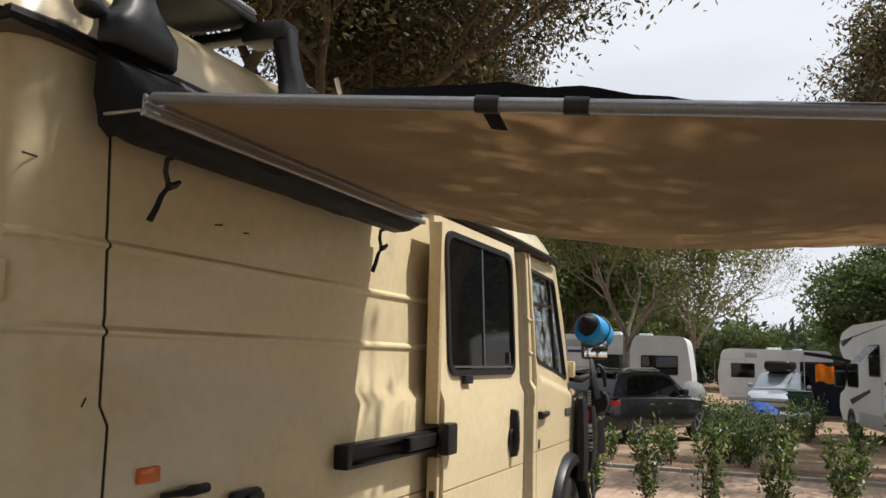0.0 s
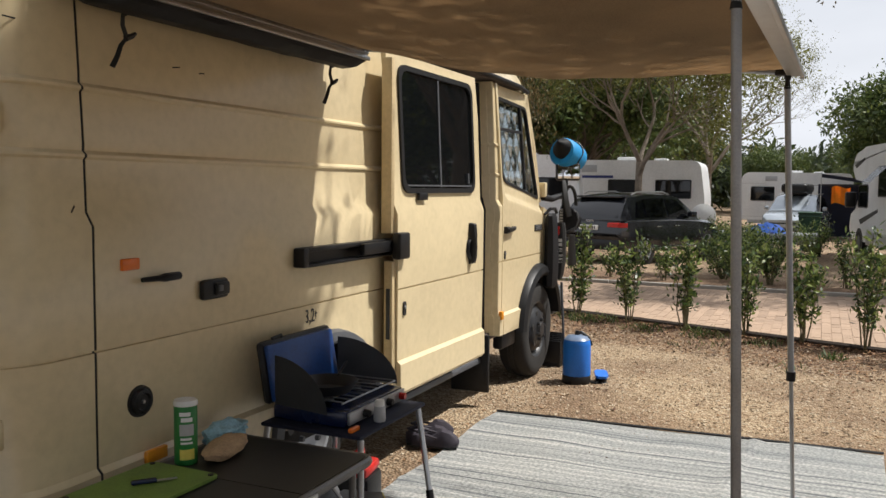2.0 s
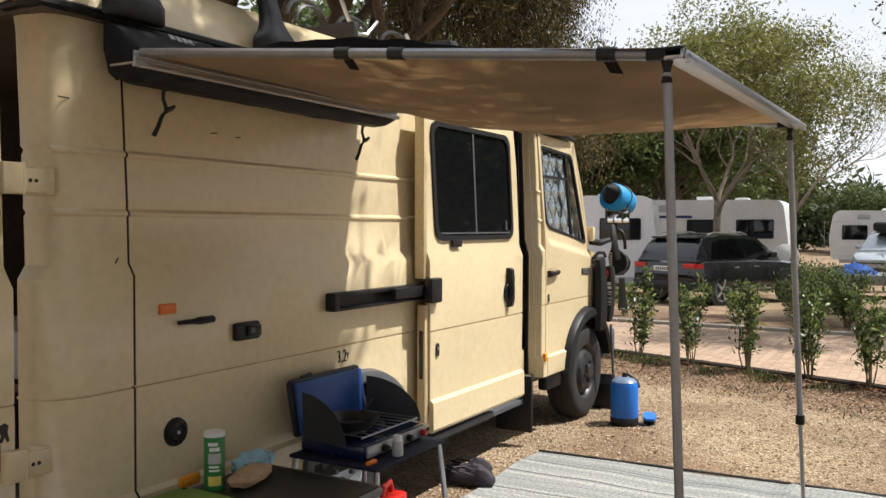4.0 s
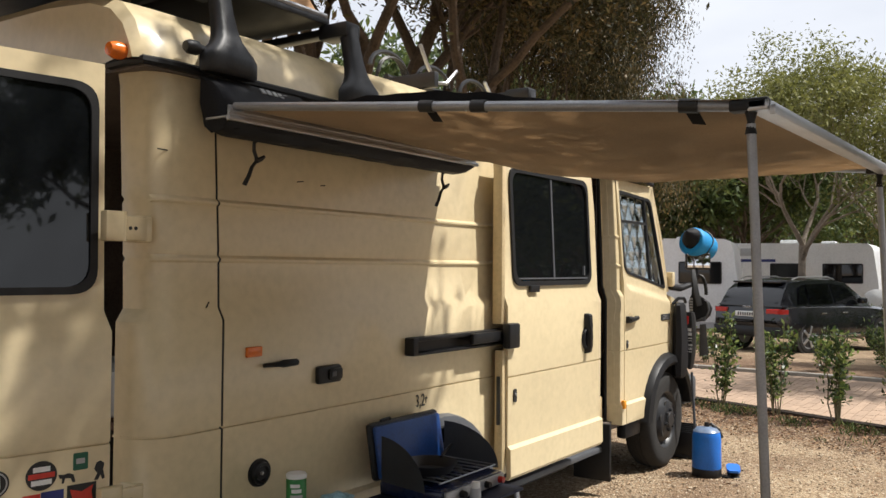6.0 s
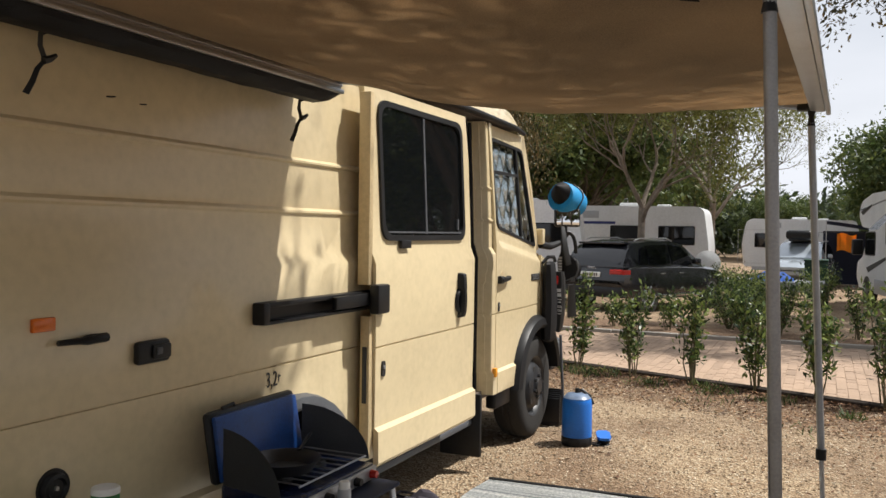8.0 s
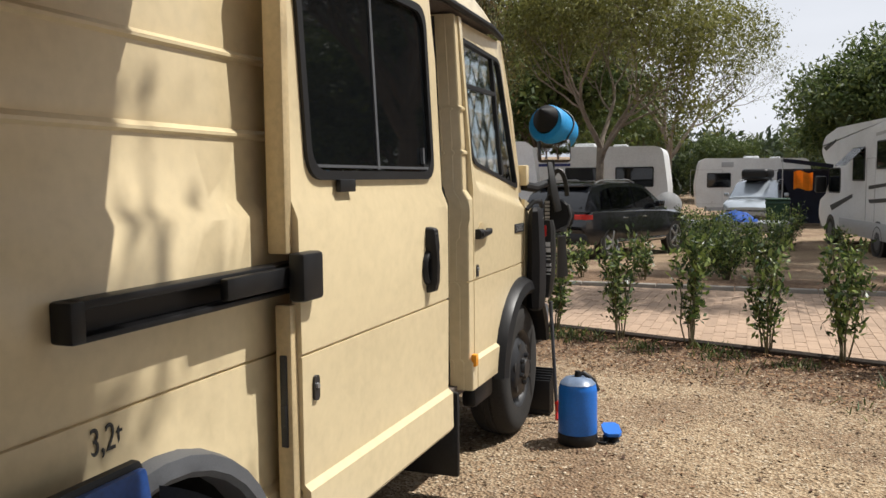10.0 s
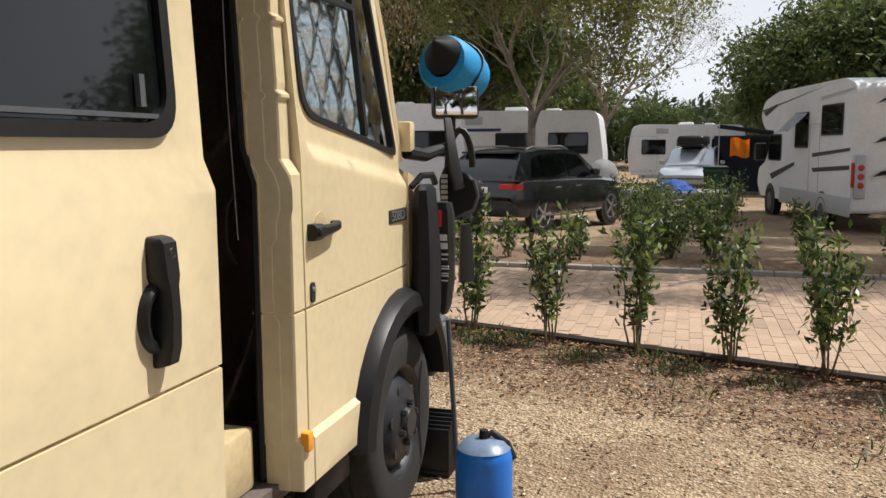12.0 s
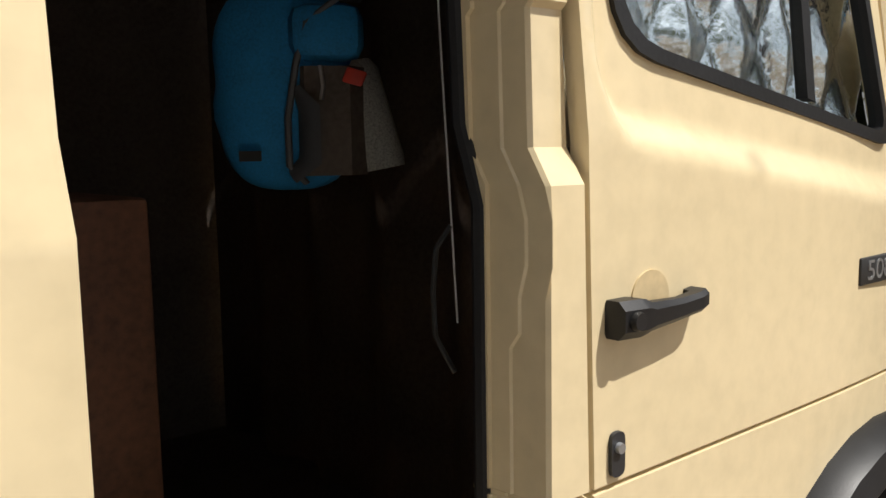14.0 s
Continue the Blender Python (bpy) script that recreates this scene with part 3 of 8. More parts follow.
# quilted foil mat behind the glass
bm = B()
NX, NZ = 90, 84
gridv = []
for i in range(NX + 1):
    col_v = []
    for j in range(NZ + 1):
        x, z = 3.58 + 0.88 * i / NX, 1.43 + 0.74 * j / NZ
        s1, s2 = (x * 0.94 + z * 0.55) / 0.135, (x * 0.94 - z * 0.55) / 0.135
        puff = min(2 * abs(s1 - round(s1)), 2 * abs(s2 - round(s2))) ** 0.75
        wr = 0.004 * noise.noise((x * 26, z * 26, 3)) + 0.003 * noise.noise((x * 60, z * 30, 8))
        col_v.append(bm.verts.new((x, 0.098 + 0.075 * (z - 1.44) - 0.024 * puff + 0.45 * wr + 0.03 * max(0, x - 4.1), z)))
    gridv.append(col_v)
for i in range(NX):
    for j in range(NZ):
        bm.faces.new((gridv[i][j], gridv[i + 1][j], gridv[i + 1][j + 1], gridv[i][j + 1]))
blind = part("window_blind", bm, FOIL, van, "quilted silver foil blind behind the cab window")
# cab door handle, lock, badge, lamp
bm = B()
rows = []
for x, z0, z1, y0, y1 in ((3.584, 1.196, 1.234, -0.012, 0.004), (3.587, 1.190, 1.239, -0.030, 0.004), (3.622, 1.190, 1.239, -0.036, 0.004), (3.630, 1.192, 1.238, -0.037, -0.012), (3.640, 1.196, 1.233, -0.037, -0.016), (3.70, 1.202, 1.231, -0.036, -0.018), (3.742, 1.206, 1.233, -0.034, -0.012), (3.747, 1.206, 1.234, -0.034, 0.004), (3.762, 1.209, 1.236, -0.030, 0.004), (3.767, 1.213, 1.232, -0.016, 0.004)):
    c = 0.22 * (z1 - z0)
    rows.append([bm.verts.new(p) for p in ((x, y1, z0), (x, y0 + c, z0), (x, y0, z0 + c), (x, y0, z1 - c), (x, y0 + c, z1), (x, y1, z1))])
for a, b2 in zip(rows, rows[1:]):
    for k in range(6):
        bm.faces.new((a[k], a[(k + 1) % 6], b2[(k + 1) % 6], b2[k]))
bm.faces.new(rows[0])
bm.faces.new(rows[-1])
lathe(bm, [(0.0, 0.004), (0.011, 0.004), (0.0125, 0.0), (0.0125, -0.01)], 16, pose(3.606, -0.036, 1.214, 90, 0, 0))
part("handle", bm, PLASTIC, cab_door, "black pull handle")
# flush disc behind the handle; the recess's shade is in its darker colour
bm = B()
sweep(bm, [(3.672, 0.0025, 1.232), (3.672, -0.0025, 1.232)], 0.045, 24)
bmesh.ops.scale(bm, vec=(0.85, 1, 0.82), space=Matrix.Translation((-3.672, 0, -1.232)), verts=bm.verts[:])
part("handle_recess", bm, CREAM_DARKER, cab_door)
bm = flat(rounded([(3.592, 1.066), (3.592, 1.006), (3.618, 1.006), (3.618, 1.066)], 0.012), -0.006, 0.0)
lock = part("lock", bm, STEEL_BLACK, cab_door)
part("keyhole", lathe(B(), [(0.0, 0.012), (0.007, 0.012), (0.008, 0.0)], 12, pose(3.605, 0, 1.045, 90, 0, 0)), ALU_DULL, lock)
badge = part("badge", box(B(), 4.268, 4.46, -0.001, 0.016, 1.175, 1.225, 0.003), PRINT, cab_door, "black model badge with silver digits")
lettering("digits", "508D", 0.052, Matrix.Translation((4.362, -0.0015, 1.199)) @ SIDE @ Matrix.Diagonal((1.25, 1, 1, 1)), ALU, badge)
part("marker_light", box(B(), 3.492, 3.528, -0.034, -0.005, 0.585, 0.645, 0.008), AMBER, van, "amber side marker light")

# front wing, nose, windscreen, bumper
bm = sheet([(4.508, 0.90), (4.62, 0.86), (4.78, 0.72), (4.88, 0.5), (5.08, 0.5), (5.10, 1.0), (5.02, 1.22), (4.508, 1.36)], (), [], lambda x, z: 0.01 + 0.10 * max(0, x - 4.6) + 0.35 * max(0, x - 4.85) ** 2, 0.02, [4.6, 4.7, 4.85, 4.95])
part("front_wing", bm, CREAM, van)
bm = B()
rows = []
for x, z, inn in ((4.47, 1.41, 0.03), (4.7, 1.34, 0.04), (4.95, 1.27, 0.06), (5.06, 1.20, 0.09), (5.10, 1.05, 0.1), (5.11, 0.6, 0.1)):
    rows.append([bm.verts.new((x, y, z - dz)) for y, dz in ((0.015 + inn, 0.02), (0.3, 0.0), (1.05, -0.02), (1.8, 0.0), (2.085 - inn, 0.02))])
for a, b2 in zip(rows, rows[1:]):
    for k in range(4):
        bm.faces.new((a[k], a[k + 1], b2[k + 1], b2[k]))
bmesh.ops.solidify(bm, geom=bm.faces[:], thickness=0.02)
part("bonnet", bm, CREAM, van)
bm = B()
vs = [bm.verts.new(p) for p in ((4.51, 0.10, 1.42), (4.51, 2.0, 1.42), (4.30, 1.93, 2.24), (4.30, 0.17, 2.24))]
bm.faces.new(vs)
bmesh.ops.solidify(bm, geom=bm.faces[:], thickness=0.008)
part("windscreen", bm, DARK_GLASS, van)
bm = B()
sweep(bm, [(4.515, 0.06, 1.40), (4.42, 0.085, 1.85), (4.305, 0.12, 2.25)], 0.026, 8)
part("windscreen_pillar", bm, CREAM, van)
bm = B()
box(bm, 5.02, 5.17, 0.02, 2.05, 0.42, 0.66, 0.04)
box(bm, 4.80, 5.06, 0.0, 0.06, 0.44, 0.64, 0.02)
part("front_bumper", bm, GREY_PLASTIC, van)
# black wheel-arch flare
bm = B()
rows = []
for i in range(17):
    a = math.radians(176 - 10.4 * i)
    c, s = math.cos(a), math.sin(a)
    rows.append([bm.verts.new((ARCH_C[0] + r * c, y, max(0.36, ARCH_C[1] + r * s))) for r, y in ((0.42, 0.02), (0.42, -0.05), (0.445, -0.064), (0.49, -0.05), (0.515, -0.004), (0.515, 0.01))])
for a, b2 in zip(rows, rows[1:]):
    for k in range(5):
        bm.faces.new((a[k], a[k + 1], b2[k + 1], b2[k]))
part("wheel_arch", bm, PLASTIC, van, "black plastic wheel arch trim")
bm = B()
box(bm, 3.64, 3.92, 0.02, 0.10, 0.34, 0.49, 0.02)
part("sill_cover", bm, PLASTIC, van)
for c in (ARCH_C[0], 1.30):
    bm = B()
    rows = [[(c + 0.435 * math.cos(math.radians(180 - 12 * i)), y, 0.42 + 0.435 * math.sin(math.radians(180 - 12 * i))) for i in range(16)] for y in (0.028, 0.42)]
    va, vb = [[bm.verts.new(p) for p in r2] for r2 in rows]
    for k in range(15):
        bm.faces.new((va[k], va[k + 1], vb[k + 1], vb[k]))
    bm.faces.new(vb)
    part("wheel_housing", bm, UNDER, van)
bm = B()
rows = []
for i in range(17):
    a = math.radians(176 - 10.75 * i)
    rows.append([bm.verts.new((1.30 + r * math.cos(a), y, max(0.42, 0.40 + r * math.sin(a)))) for r, y in ((0.40, 0.03), (0.40, -0.05), (0.415, -0.062), (0.452, -0.052), (0.462, -0.015), (0.462, 0.01))])
for a, b2 in zip(rows, rows[1:]):
    for k in range(5):
        bm.faces.new((a[k], a[k + 1], b2[k + 1], b2[k]))
part("wheel_arch", bm, GREY_PLASTIC, van, "dark plastic wheel arch trim")
bm = B()
box(bm, 3.32, 3.35, 0.0, 0.28, 0.10, 0.50, 0.008, pose(0, 0, 0))
part("mud_flap", bm, RUBBER, van)


def wheel(x, y, out, rear=False):
    bm2 = B()
    lathe(bm2, [(0.215, -0.005), (0.225, 0.012), (0.30, 0.022), (0.345, 0.016), (0.372, -0.004), (0.382, -0.04), (0.384, -0.06), (0.376, -0.064), (0.376, -0.07), (0.385, -0.074), (0.385, -0.10), (0.377, -0.104), (0.377, -0.11), (0.384, -0.114), (0.375, -0.17), (0.345, -0.20), (0.22, -0.19)], 48, pose(x, y, 0.382, 90, 0, 0))
    t = part("wheel", lathe(B(), [(0.0, -0.06), (0.10, -0.06), (0.17, -0.02), (0.19, -0.035), (0.21, 0.004), (0.224, 0.010), (0.226, -0.03), (0.21, -0.15), (0.0, -0.15)] if rear else
                            [(0.0, 0.05), (0.055, 0.05), (0.062, 0.03), (0.10, 0.028), (0.155, 0.012), (0.18, -0.02), (0.195, -0.03), (0.212, 0.004), (0.224, 0.010), (0.226, -0.03), (0.21, -0.15), (0.0, -0.15)], 40, pose(x, y, 0.382, 90, 0, 0)), STEEL_BLACK if not rear else ALU_DULL, van, "dark steel wheel")
    part("tyre", bm2, TYRE, t)
    for k in range(6):
        a = k * math.tau / 6 + 0.3
        part("wheel_nut", lathe(B(), [(0.0, 0.022), (0.012, 0.020), (0.015, 0.0)], 6, pose(x + 0.078 * math.cos(a), y - 0.03, 0.382 + 0.078 * math.sin(a), 90, 0, 0)), STEEL_BLACK, t)
        a += 0.52
        bm3 = lathe(B(), [(0.0, 0.002), (0.024, 0.002), (0.026, 0.0)], 14, pose(x + 0.135 * math.cos(a), y - 0.0175, 0.382 + 0.135 * math.sin(a), 90, 0, 0))
        part("wheel_slot", bm3, PRINT, t)


wheel(4.38, 0.01, 1)
wheel(1.30, 0.12, 1, True)
for x in (1.30, 4.38):
    bm = lathe(B(), [(0.0, 0.0), (0.22, 0.0), (0.36, 0.01), (0.382, 0.05), (0.382, 0.16), (0.36, 0.2), (0.0, 0.2)], 32, pose(x, 2.02, 0.382, 90, 0, 0))
    part("far_wheel", bm, TYRE, van)

# ---- sliding door ----
DOOR_P = [(0.43, -0.095), (0.46, -0.118), (0.605, -0.116), (0.622, -0.096), (0.998, -0.100), (0.9965, -0.090), (0.9905, -0.090), (0.989, -0.100), (1.375, -0.100), (1.44, -0.074), (2.15, -0.045), (2.20, -0.03)]
dd = profile(DOOR_P)
dwin = rounded([(1.875, 2.145), (1.893, 1.482), (2.856, 1.482), (2.838, 2.145)], 0.085, 6)
outer = [(1.79, 2.20), (1.815, 0.44), (2.952, 0.44), (2.952, 1.36), (2.952, 1.44), (2.942, 2.20)]
DL = sorted({z for z, _ in DOOR_P})[1:-1]
sliding = part("sliding_door", sheet(outer, [dwin], [z for z in DL if z < 1.47] + [1.7, 1.95], lambda x, z: dd(x, z), 0.028), CREAM, van, "cream sliding side door, partly open")
lean2 = lambda bm2: lean(bm2, lambda x, z: dd(x, z))
part("window_frame", lean2(ring(dwin, shrink(dwin, 0.028), -0.012, 0.015)), RUBBER, sliding, "rounded black rubber window frame")
mid_x = 2.36
left_pane = [(min(p[0], mid_x), p[1]) for p in rounded([(1.905, 2.115), (1.923, 1.512), (mid_x, 1.512), (mid_x - 0.01, 2.115)], [0.06, 0.06, 0.005, 0.005], 5)]
right_pane = rounded([(mid_x - 0.01, 2.115), (mid_x, 1.512), (2.826, 1.512), (2.808, 2.115)], [0.005, 0.005, 0.06, 0.06], 5)
part("window_pane", lean2(flat(left_pane, -0.004, 0.002)), DARK_GLASS, sliding, "dark tinted pane")
part("window_pane", lean2(flat(right_pane, 0.001, 0.007)), DARK_GLASS, sliding, "dark tinted pane")
part("window_bar", lean2(flat([(mid_x - 0.018, 2.11), (mid_x - 0.008, 1.515), (mid_x + 0.008, 1.515), (mid_x - 0.002, 2.11)], -0.010, 0.0)), GREY_PLASTIC, sliding)
bm = lean2(flat([(1.93, 1.528), (1.93, 1.519), (2.80, 1.519), (2.80, 1.528)], -0.009, 0.0))
part("window_track", bm, GREY_PLASTIC, sliding)
part("window_catch", lean2(flat([(2.745, 1.60), (2.745, 1.54), (2.760, 1.54), (2.760, 1.60)], -0.012, 0.0)), GREY_PLASTIC, sliding)
part("frame_clip", box(B(), 2.055, 2.155, -0.098, -0.080, 1.445, 1.484, 0.004), PLASTIC, sliding)
bm = B()
loft_rows = []
for z, w, out in ((1.05, 0.018, 0.016), (1.056, 0.021, 0.034), (1.09, 0.020, 0.043), (1.15, 0.018, 0.046), (1.205, 0.0185, 0.043), (1.224, 0.027, 0.042), (1.288, 0.028, 0.036), (1.296, 0.026, 0.028), (1.30, 0.022, 0.010)):
    loft_rows.append([bm.verts.new((2.738 + a * w, -0.098 - c * out, z)) for a, c in ((-1, 0), (-1, 0.6), (-0.7, 1), (0.7, 1), (1, 0.6), (1, 0))])
for a, b2 in zip(loft_rows, loft_rows[1:]):
    for k in range(6):
        bm.faces.new((a[k], a[(k + 1) % 6], b2[(k + 1) % 6], b2[k]))
bm.faces.new(loft_rows[0])
bm.faces.new(loft_rows[-1])
part("handle", bm, PLASTIC, sliding, "black upright pull handle")
bm = lathe(B(), [(0.0, 0.002), (0.036, 0.003), (0.041, 0.014), (0.045, 0.019), (0.051, 0.019), (0.056, 0.014), (0.058, 0.0)], 36, pose(2.735, -0.1, 1.145, 90, 0, 0))
bmesh.ops.scale(bm, vec=(1.0, 1, 1.22), space=Matrix.Translation((-2.735, 0.1, -1.145)), verts=bm.verts[:])
part("handle_cup", bm, PLASTIC, sliding)
bm = lathe(B(), [(0.0, 0.002), (0.007, 0.002), (0.009, 0.0035), (0.011, 0.0)], 18, pose(2.742, -0.134, 1.268, 90, 0, 0))
part("handle_lock", bm, PRINT, sliding)
lock = part("lock", flat(rounded([(1.862, 0.925), (1.862, 0.852), (1.89, 0.852), (1.89, 0.925)], 0.013), -0.107, -0.099), STEEL_BLACK, sliding)
part("keyhole", lathe(B(), [(0.0, 0.012), (0.008, 0.012), (0.009, 0.0)], 12, pose(1.876, -0.1, 0.895, 90, 0, 0)), ALU_DULL, lock)
bm = B()
box(bm, 1.775, 1.812, -0.085, -0.035, 0.50, 1.14, 0.006)
box(bm, 1.77, 1.806, -0.080, -0.02, 1.28, 2.16, 0.006)
part("door_edge", bm, CREAM_DARKER, sliding)
bm = B()
box(bm, 1.769, 1.776, -0.072, -0.05, 0.74, 1.0, 0.003)
box(bm, 1.765, 1.772, -0.070, -0.052, 0.80, 0.86, 0.003)
part("latch_plate", bm, STEEL_BLACK, sliding)
bm = B()
box(bm, 1.765, 1.875, -0.138, -0.085, 1.150, 1.285, 0.012)
box(bm, 1.50, 1.80, -0.085, -0.06, 1.19, 1.245, 0.006)
part("roller_bracket", bm, PLASTIC, sliding, "black roller bracket on the slide rail")
# slide rail
bm = flat([(1.055, 1.250), (1.055, 1.168), (2.05, 1.168), (2.05, 1.250)], -0.012, 0.005)
box(bm, 1.055, 2.05, -0.055, -0.005, 1.232, 1.252, 0.005)
box(bm, 1.055, 2.05, -0.055, -0.005, 1.166, 1.180, 0.004)
box(bm, 1.045, 1.085, -0.058, 0.0, 1.166, 1.252, 0.008)
part("slide_rail", bm, PLASTIC, van, "black slide rail of the side door")

# ---- fittings on the side ----
part("marker_light", box(B(), 0.102, 0.175, -0.014, 0.002, 1.238, 1.277, 0.005), ORANGE, van, "orange side marker light")
bm = B()
sweep(bm, [(0.175, -0.02, 1.203), (0.24, -0.03, 1.203), (0.26, -0.035, 1.204), (0.335, -0.03, 1.204)], [0.008, 0.010, 0.015, 0.014], 8)
box(bm, 0.30, 0.335, -0.03, 0.0, 1.196, 1.212, 0.004)
part("cable_hook", bm, PLASTIC, van)
sock = part("power_socket", box(B(), 0.462, 0.600, -0.028, 0.0, 1.098, 1.172, 0.012), PLASTIC, van, "black flip-lid power inlet")
part("socket_lid", box(B(), 0.515, 0.590, -0.042, -0.027, 1.112, 1.160, 0.008), PLASTIC, sock)
part("socket_lock", box(B(), 0.522, 0.545, -0.048, -0.040, 1.128, 1.150, 0.003), GREY_PLASTIC, sock)
cap = part("fuel_cap", lathe(B(), [(0.0, 0.014), (0.025, 0.014), (0.030, 0.022), (0.040, 0.020), (0.044, 0.008), (0.052, 0.008), (0.054, 0.0)], 28, pose(0.176, 0.0, 0.796, 90, 0, 0)), PLASTIC, van, "round black filler cap")
part("cap_lock", lathe(B(), [(0.0, 0.021), (0.006, 0.021), (0.007, 0.010)], 10, pose(0.176, 0, 0.796, 90, 0, 0)), ALU, cap)
lettering("weight_lettering", "3,2t", 0.085, Matrix.Translation((1.178, -0.003, 0.94)) @ SIDE @ Matrix.Diagonal((0.72, 1, 1, 1)), PRINT, van, 0.0008, "black painted weight lettering")
part("marker_light", box(B(), 0.168, 0.262, -0.040, -0.02, 0.587, 0.63, 0.006), AMBER, van, "amber side reflector")
bm = B()
box(bm, -0.56, -0.30, -0.02, 2.05, 0.34, 0.56, 0.03)
box(bm, -0.50, -0.06, -0.03, 0.05, 0.36, 0.555, 0.03)
for x, z, w, a in ((-0.21, 1.985, 0.032, 2), (0.42, 1.93, 0.018, -8), (0.55, 1.925, 0.014, -6), (-0.05, 1.44, 0.012, -60)):
    part("scuff", box(B(), -w, w, -0.001, 0.001, -0.0022, 0.0022, 0, pose(x, profile(SIDE_P)(0, z) + (0.008 if x < -0.15 else -0.001), z, 0, a, 0)), UNDER, van)
part("rear_bumper", bm, PLASTIC, van, "black plastic rear bumper")
bm = B()
box(bm, -0.40, -0.22, -0.045, 0.0, 0.42, 0.51, 0.012)
part("tail_light", bm, material("tail_lens", (0.11, 0.018, 0.008), 0.2, vary=0.15, size=20, fine=300), van, "red and amber tail light")
# rear roof lamp
bm = lathe(B(), [(0.0, 0.04), (0.022, 0.036), (0.03, 0.016), (0.03, -0.03), (0.0, -0.035)], 18, pose(-0.345, 0.14, 2.315, 0, -90, 0))
part("roof_lamp", bm, ORANGE, van, "orange rear roof lamp")

# ---- rear door, swung wide ----
RD = Matrix.Translation((-0.372, 0.085, 0)) @ Matrix.Rotation(radians(-10.5), 4, "Z")
rwin = rounded([(-0.85, 2.185), (-0.85, 1.485), (-0.055, 1.485), (-0.055, 2.185)], 0.085, 6)
RP = profile([(0.44, 0.0), (0.50, -0.02), (0.64, -0.02), (0.68, 0.0), (0.998, 0.0), (0.9965, 0.010), (0.9905, 0.010), (0.989, 0.0), (1.36, 0.0), (1.43, 0.024), (2.25, 0.04)])
bm = sheet([(-0.93, 2.255), (-0.95, 0.5), (-0.012, 0.5), (-0.012, 1.36), (-0.03, 1.43), (-0.034, 2.255)], [rwin], [0.64, 0.68, 0.989, 0.9905, 0.9965, 0.998, 1.36, 1.43], RP, 0.045)
bm.transform(RD)
rear_door = part("rear_door", bm, CREAM, van, "cream rear door swung wide, with stickers")
for nm, loop, mt in (("window_frame", None, RUBBER), ("window_pane", None, DARK_GLASS)):
    bm = lean(ring(rwin, shrink(rwin, 0.024), -0.012, 0.02), RP) if nm == "window_frame" else lean(flat(shrink(rwin, 0.02), -0.003, 0.004), RP)
    bm.transform(RD)
    part(nm, bm, mt, rear_door)
for z in (1.71, 0.805):
    bm = B()
    box(bm, -0.055, 0.01, -0.035, 0.002, z - 0.05, z + 0.05, 0.006)
    box(bm, 0.0, 0.10, -0.028, -0.006, z - 0.045, z + 0.035, 0.005)
    sweep(bm, [(0.012, -0.02, z - 0.05), (0.012, -0.02, z + 0.05)], 0.014, 10)
    box(bm, 0.065, 0.125, -0.022, 0.06, z - 0.05, z + 0.04, 0.006)
    bm.transform(Matrix.Translation((-0.385, 0.075, 0)))
    hinge = part("hinge", bm, CREAM, rear_door, "cream painted door hinge")
    for dx in (0.035, 0.055):
        part("hinge_hole", lathe(B(), [(0.0, 0.002), (0.006, 0.002), (0.0065, 0.0)], 10, pose(-0.385 + dx, 0.046, z - 0.005, 90, 0, 0)), PRINT, hinge)
STICK_GREEN = material("green_print", (0.02, 0.12, 0.07), 0.5, vary=0.1)
STICK_RED = material("red_print", (0.62, 0.05, 0.03), 0.5, vary=0.1)
STICK_BLUE = material("navy_print", (0.02, 0.03, 0.16), 0.5, vary=0.1)
STICK_GREY = material("grey_print", (0.45, 0.45, 0.45), 0.5, vary=0.1)


def sticker(bm2, mat, label="", par=None, name="sticker"):
    bm2.transform(RD)
    return part(name, bm2, mat, par or rear_door, label, smooth=False)


def disc(x, z, r, y0, y1, n=28):
    return flat([(x + r * math.cos(k * math.tau / n), z + r * math.sin(k * math.tau / n)) for k in range(n)], y0, y1)


def at_door(x):
    return x + 0.385


s = sticker(disc(-0.355, 0.915, 0.042, -0.0015, 0.001), PRINT, "round black sticker with a pale emblem")
sticker(disc(-0.355, 0.915, 0.037, -0.0022, -0.001), STICK_GREY, "", s, "emblem")
sticker(disc(-0.355, 0.915, 0.032, -0.0029, -0.001), PRINT, "", s, "emblem")
sticker(flat([(-0.367, 0.935), (-0.371, 0.90), (-0.365, 0.888), (-0.343, 0.888), (-0.338, 0.905), (-0.340, 0.938), (-0.348, 0.938), (-0.352, 0.912), (-0.358, 0.912), (-0.360, 0.938)], -0.0036, -0.001), WHITE, "", s, "emblem")
s = sticker(disc(-0.222, 0.92, 0.046, -0.0015, 0.001), PRINT, "round black sticker with red and white bars")
for k, (z, w, mt) in enumerate(((0.940, 0.05, WHITE), (0.920, 0.078, STICK_RED), (0.899, 0.06, WHITE))):
    sticker(flat([(-0.222 - w / 2, z + 0.008), (-0.222 - w / 2, z - 0.008), (-0.222 + w / 2, z - 0.008), (-0.222 + w / 2, z + 0.008)], -0.0024, -0.001), mt, "", s, "print_bar")
s = sticker(flat(rounded([(-0.128, 0.975), (-0.128, 0.92), (-0.082, 0.92), (-0.082, 0.975)], 0.005), -0.0015, 0.001), STICK_GREEN, "small green sticker with a pale shape")
sticker(flat([(-0.119, 0.957), (-0.119, 0.94), (-0.092, 0.94), (-0.092, 0.957)], -0.0022, -0.001), STICK_GREY, "", s, "emblem")
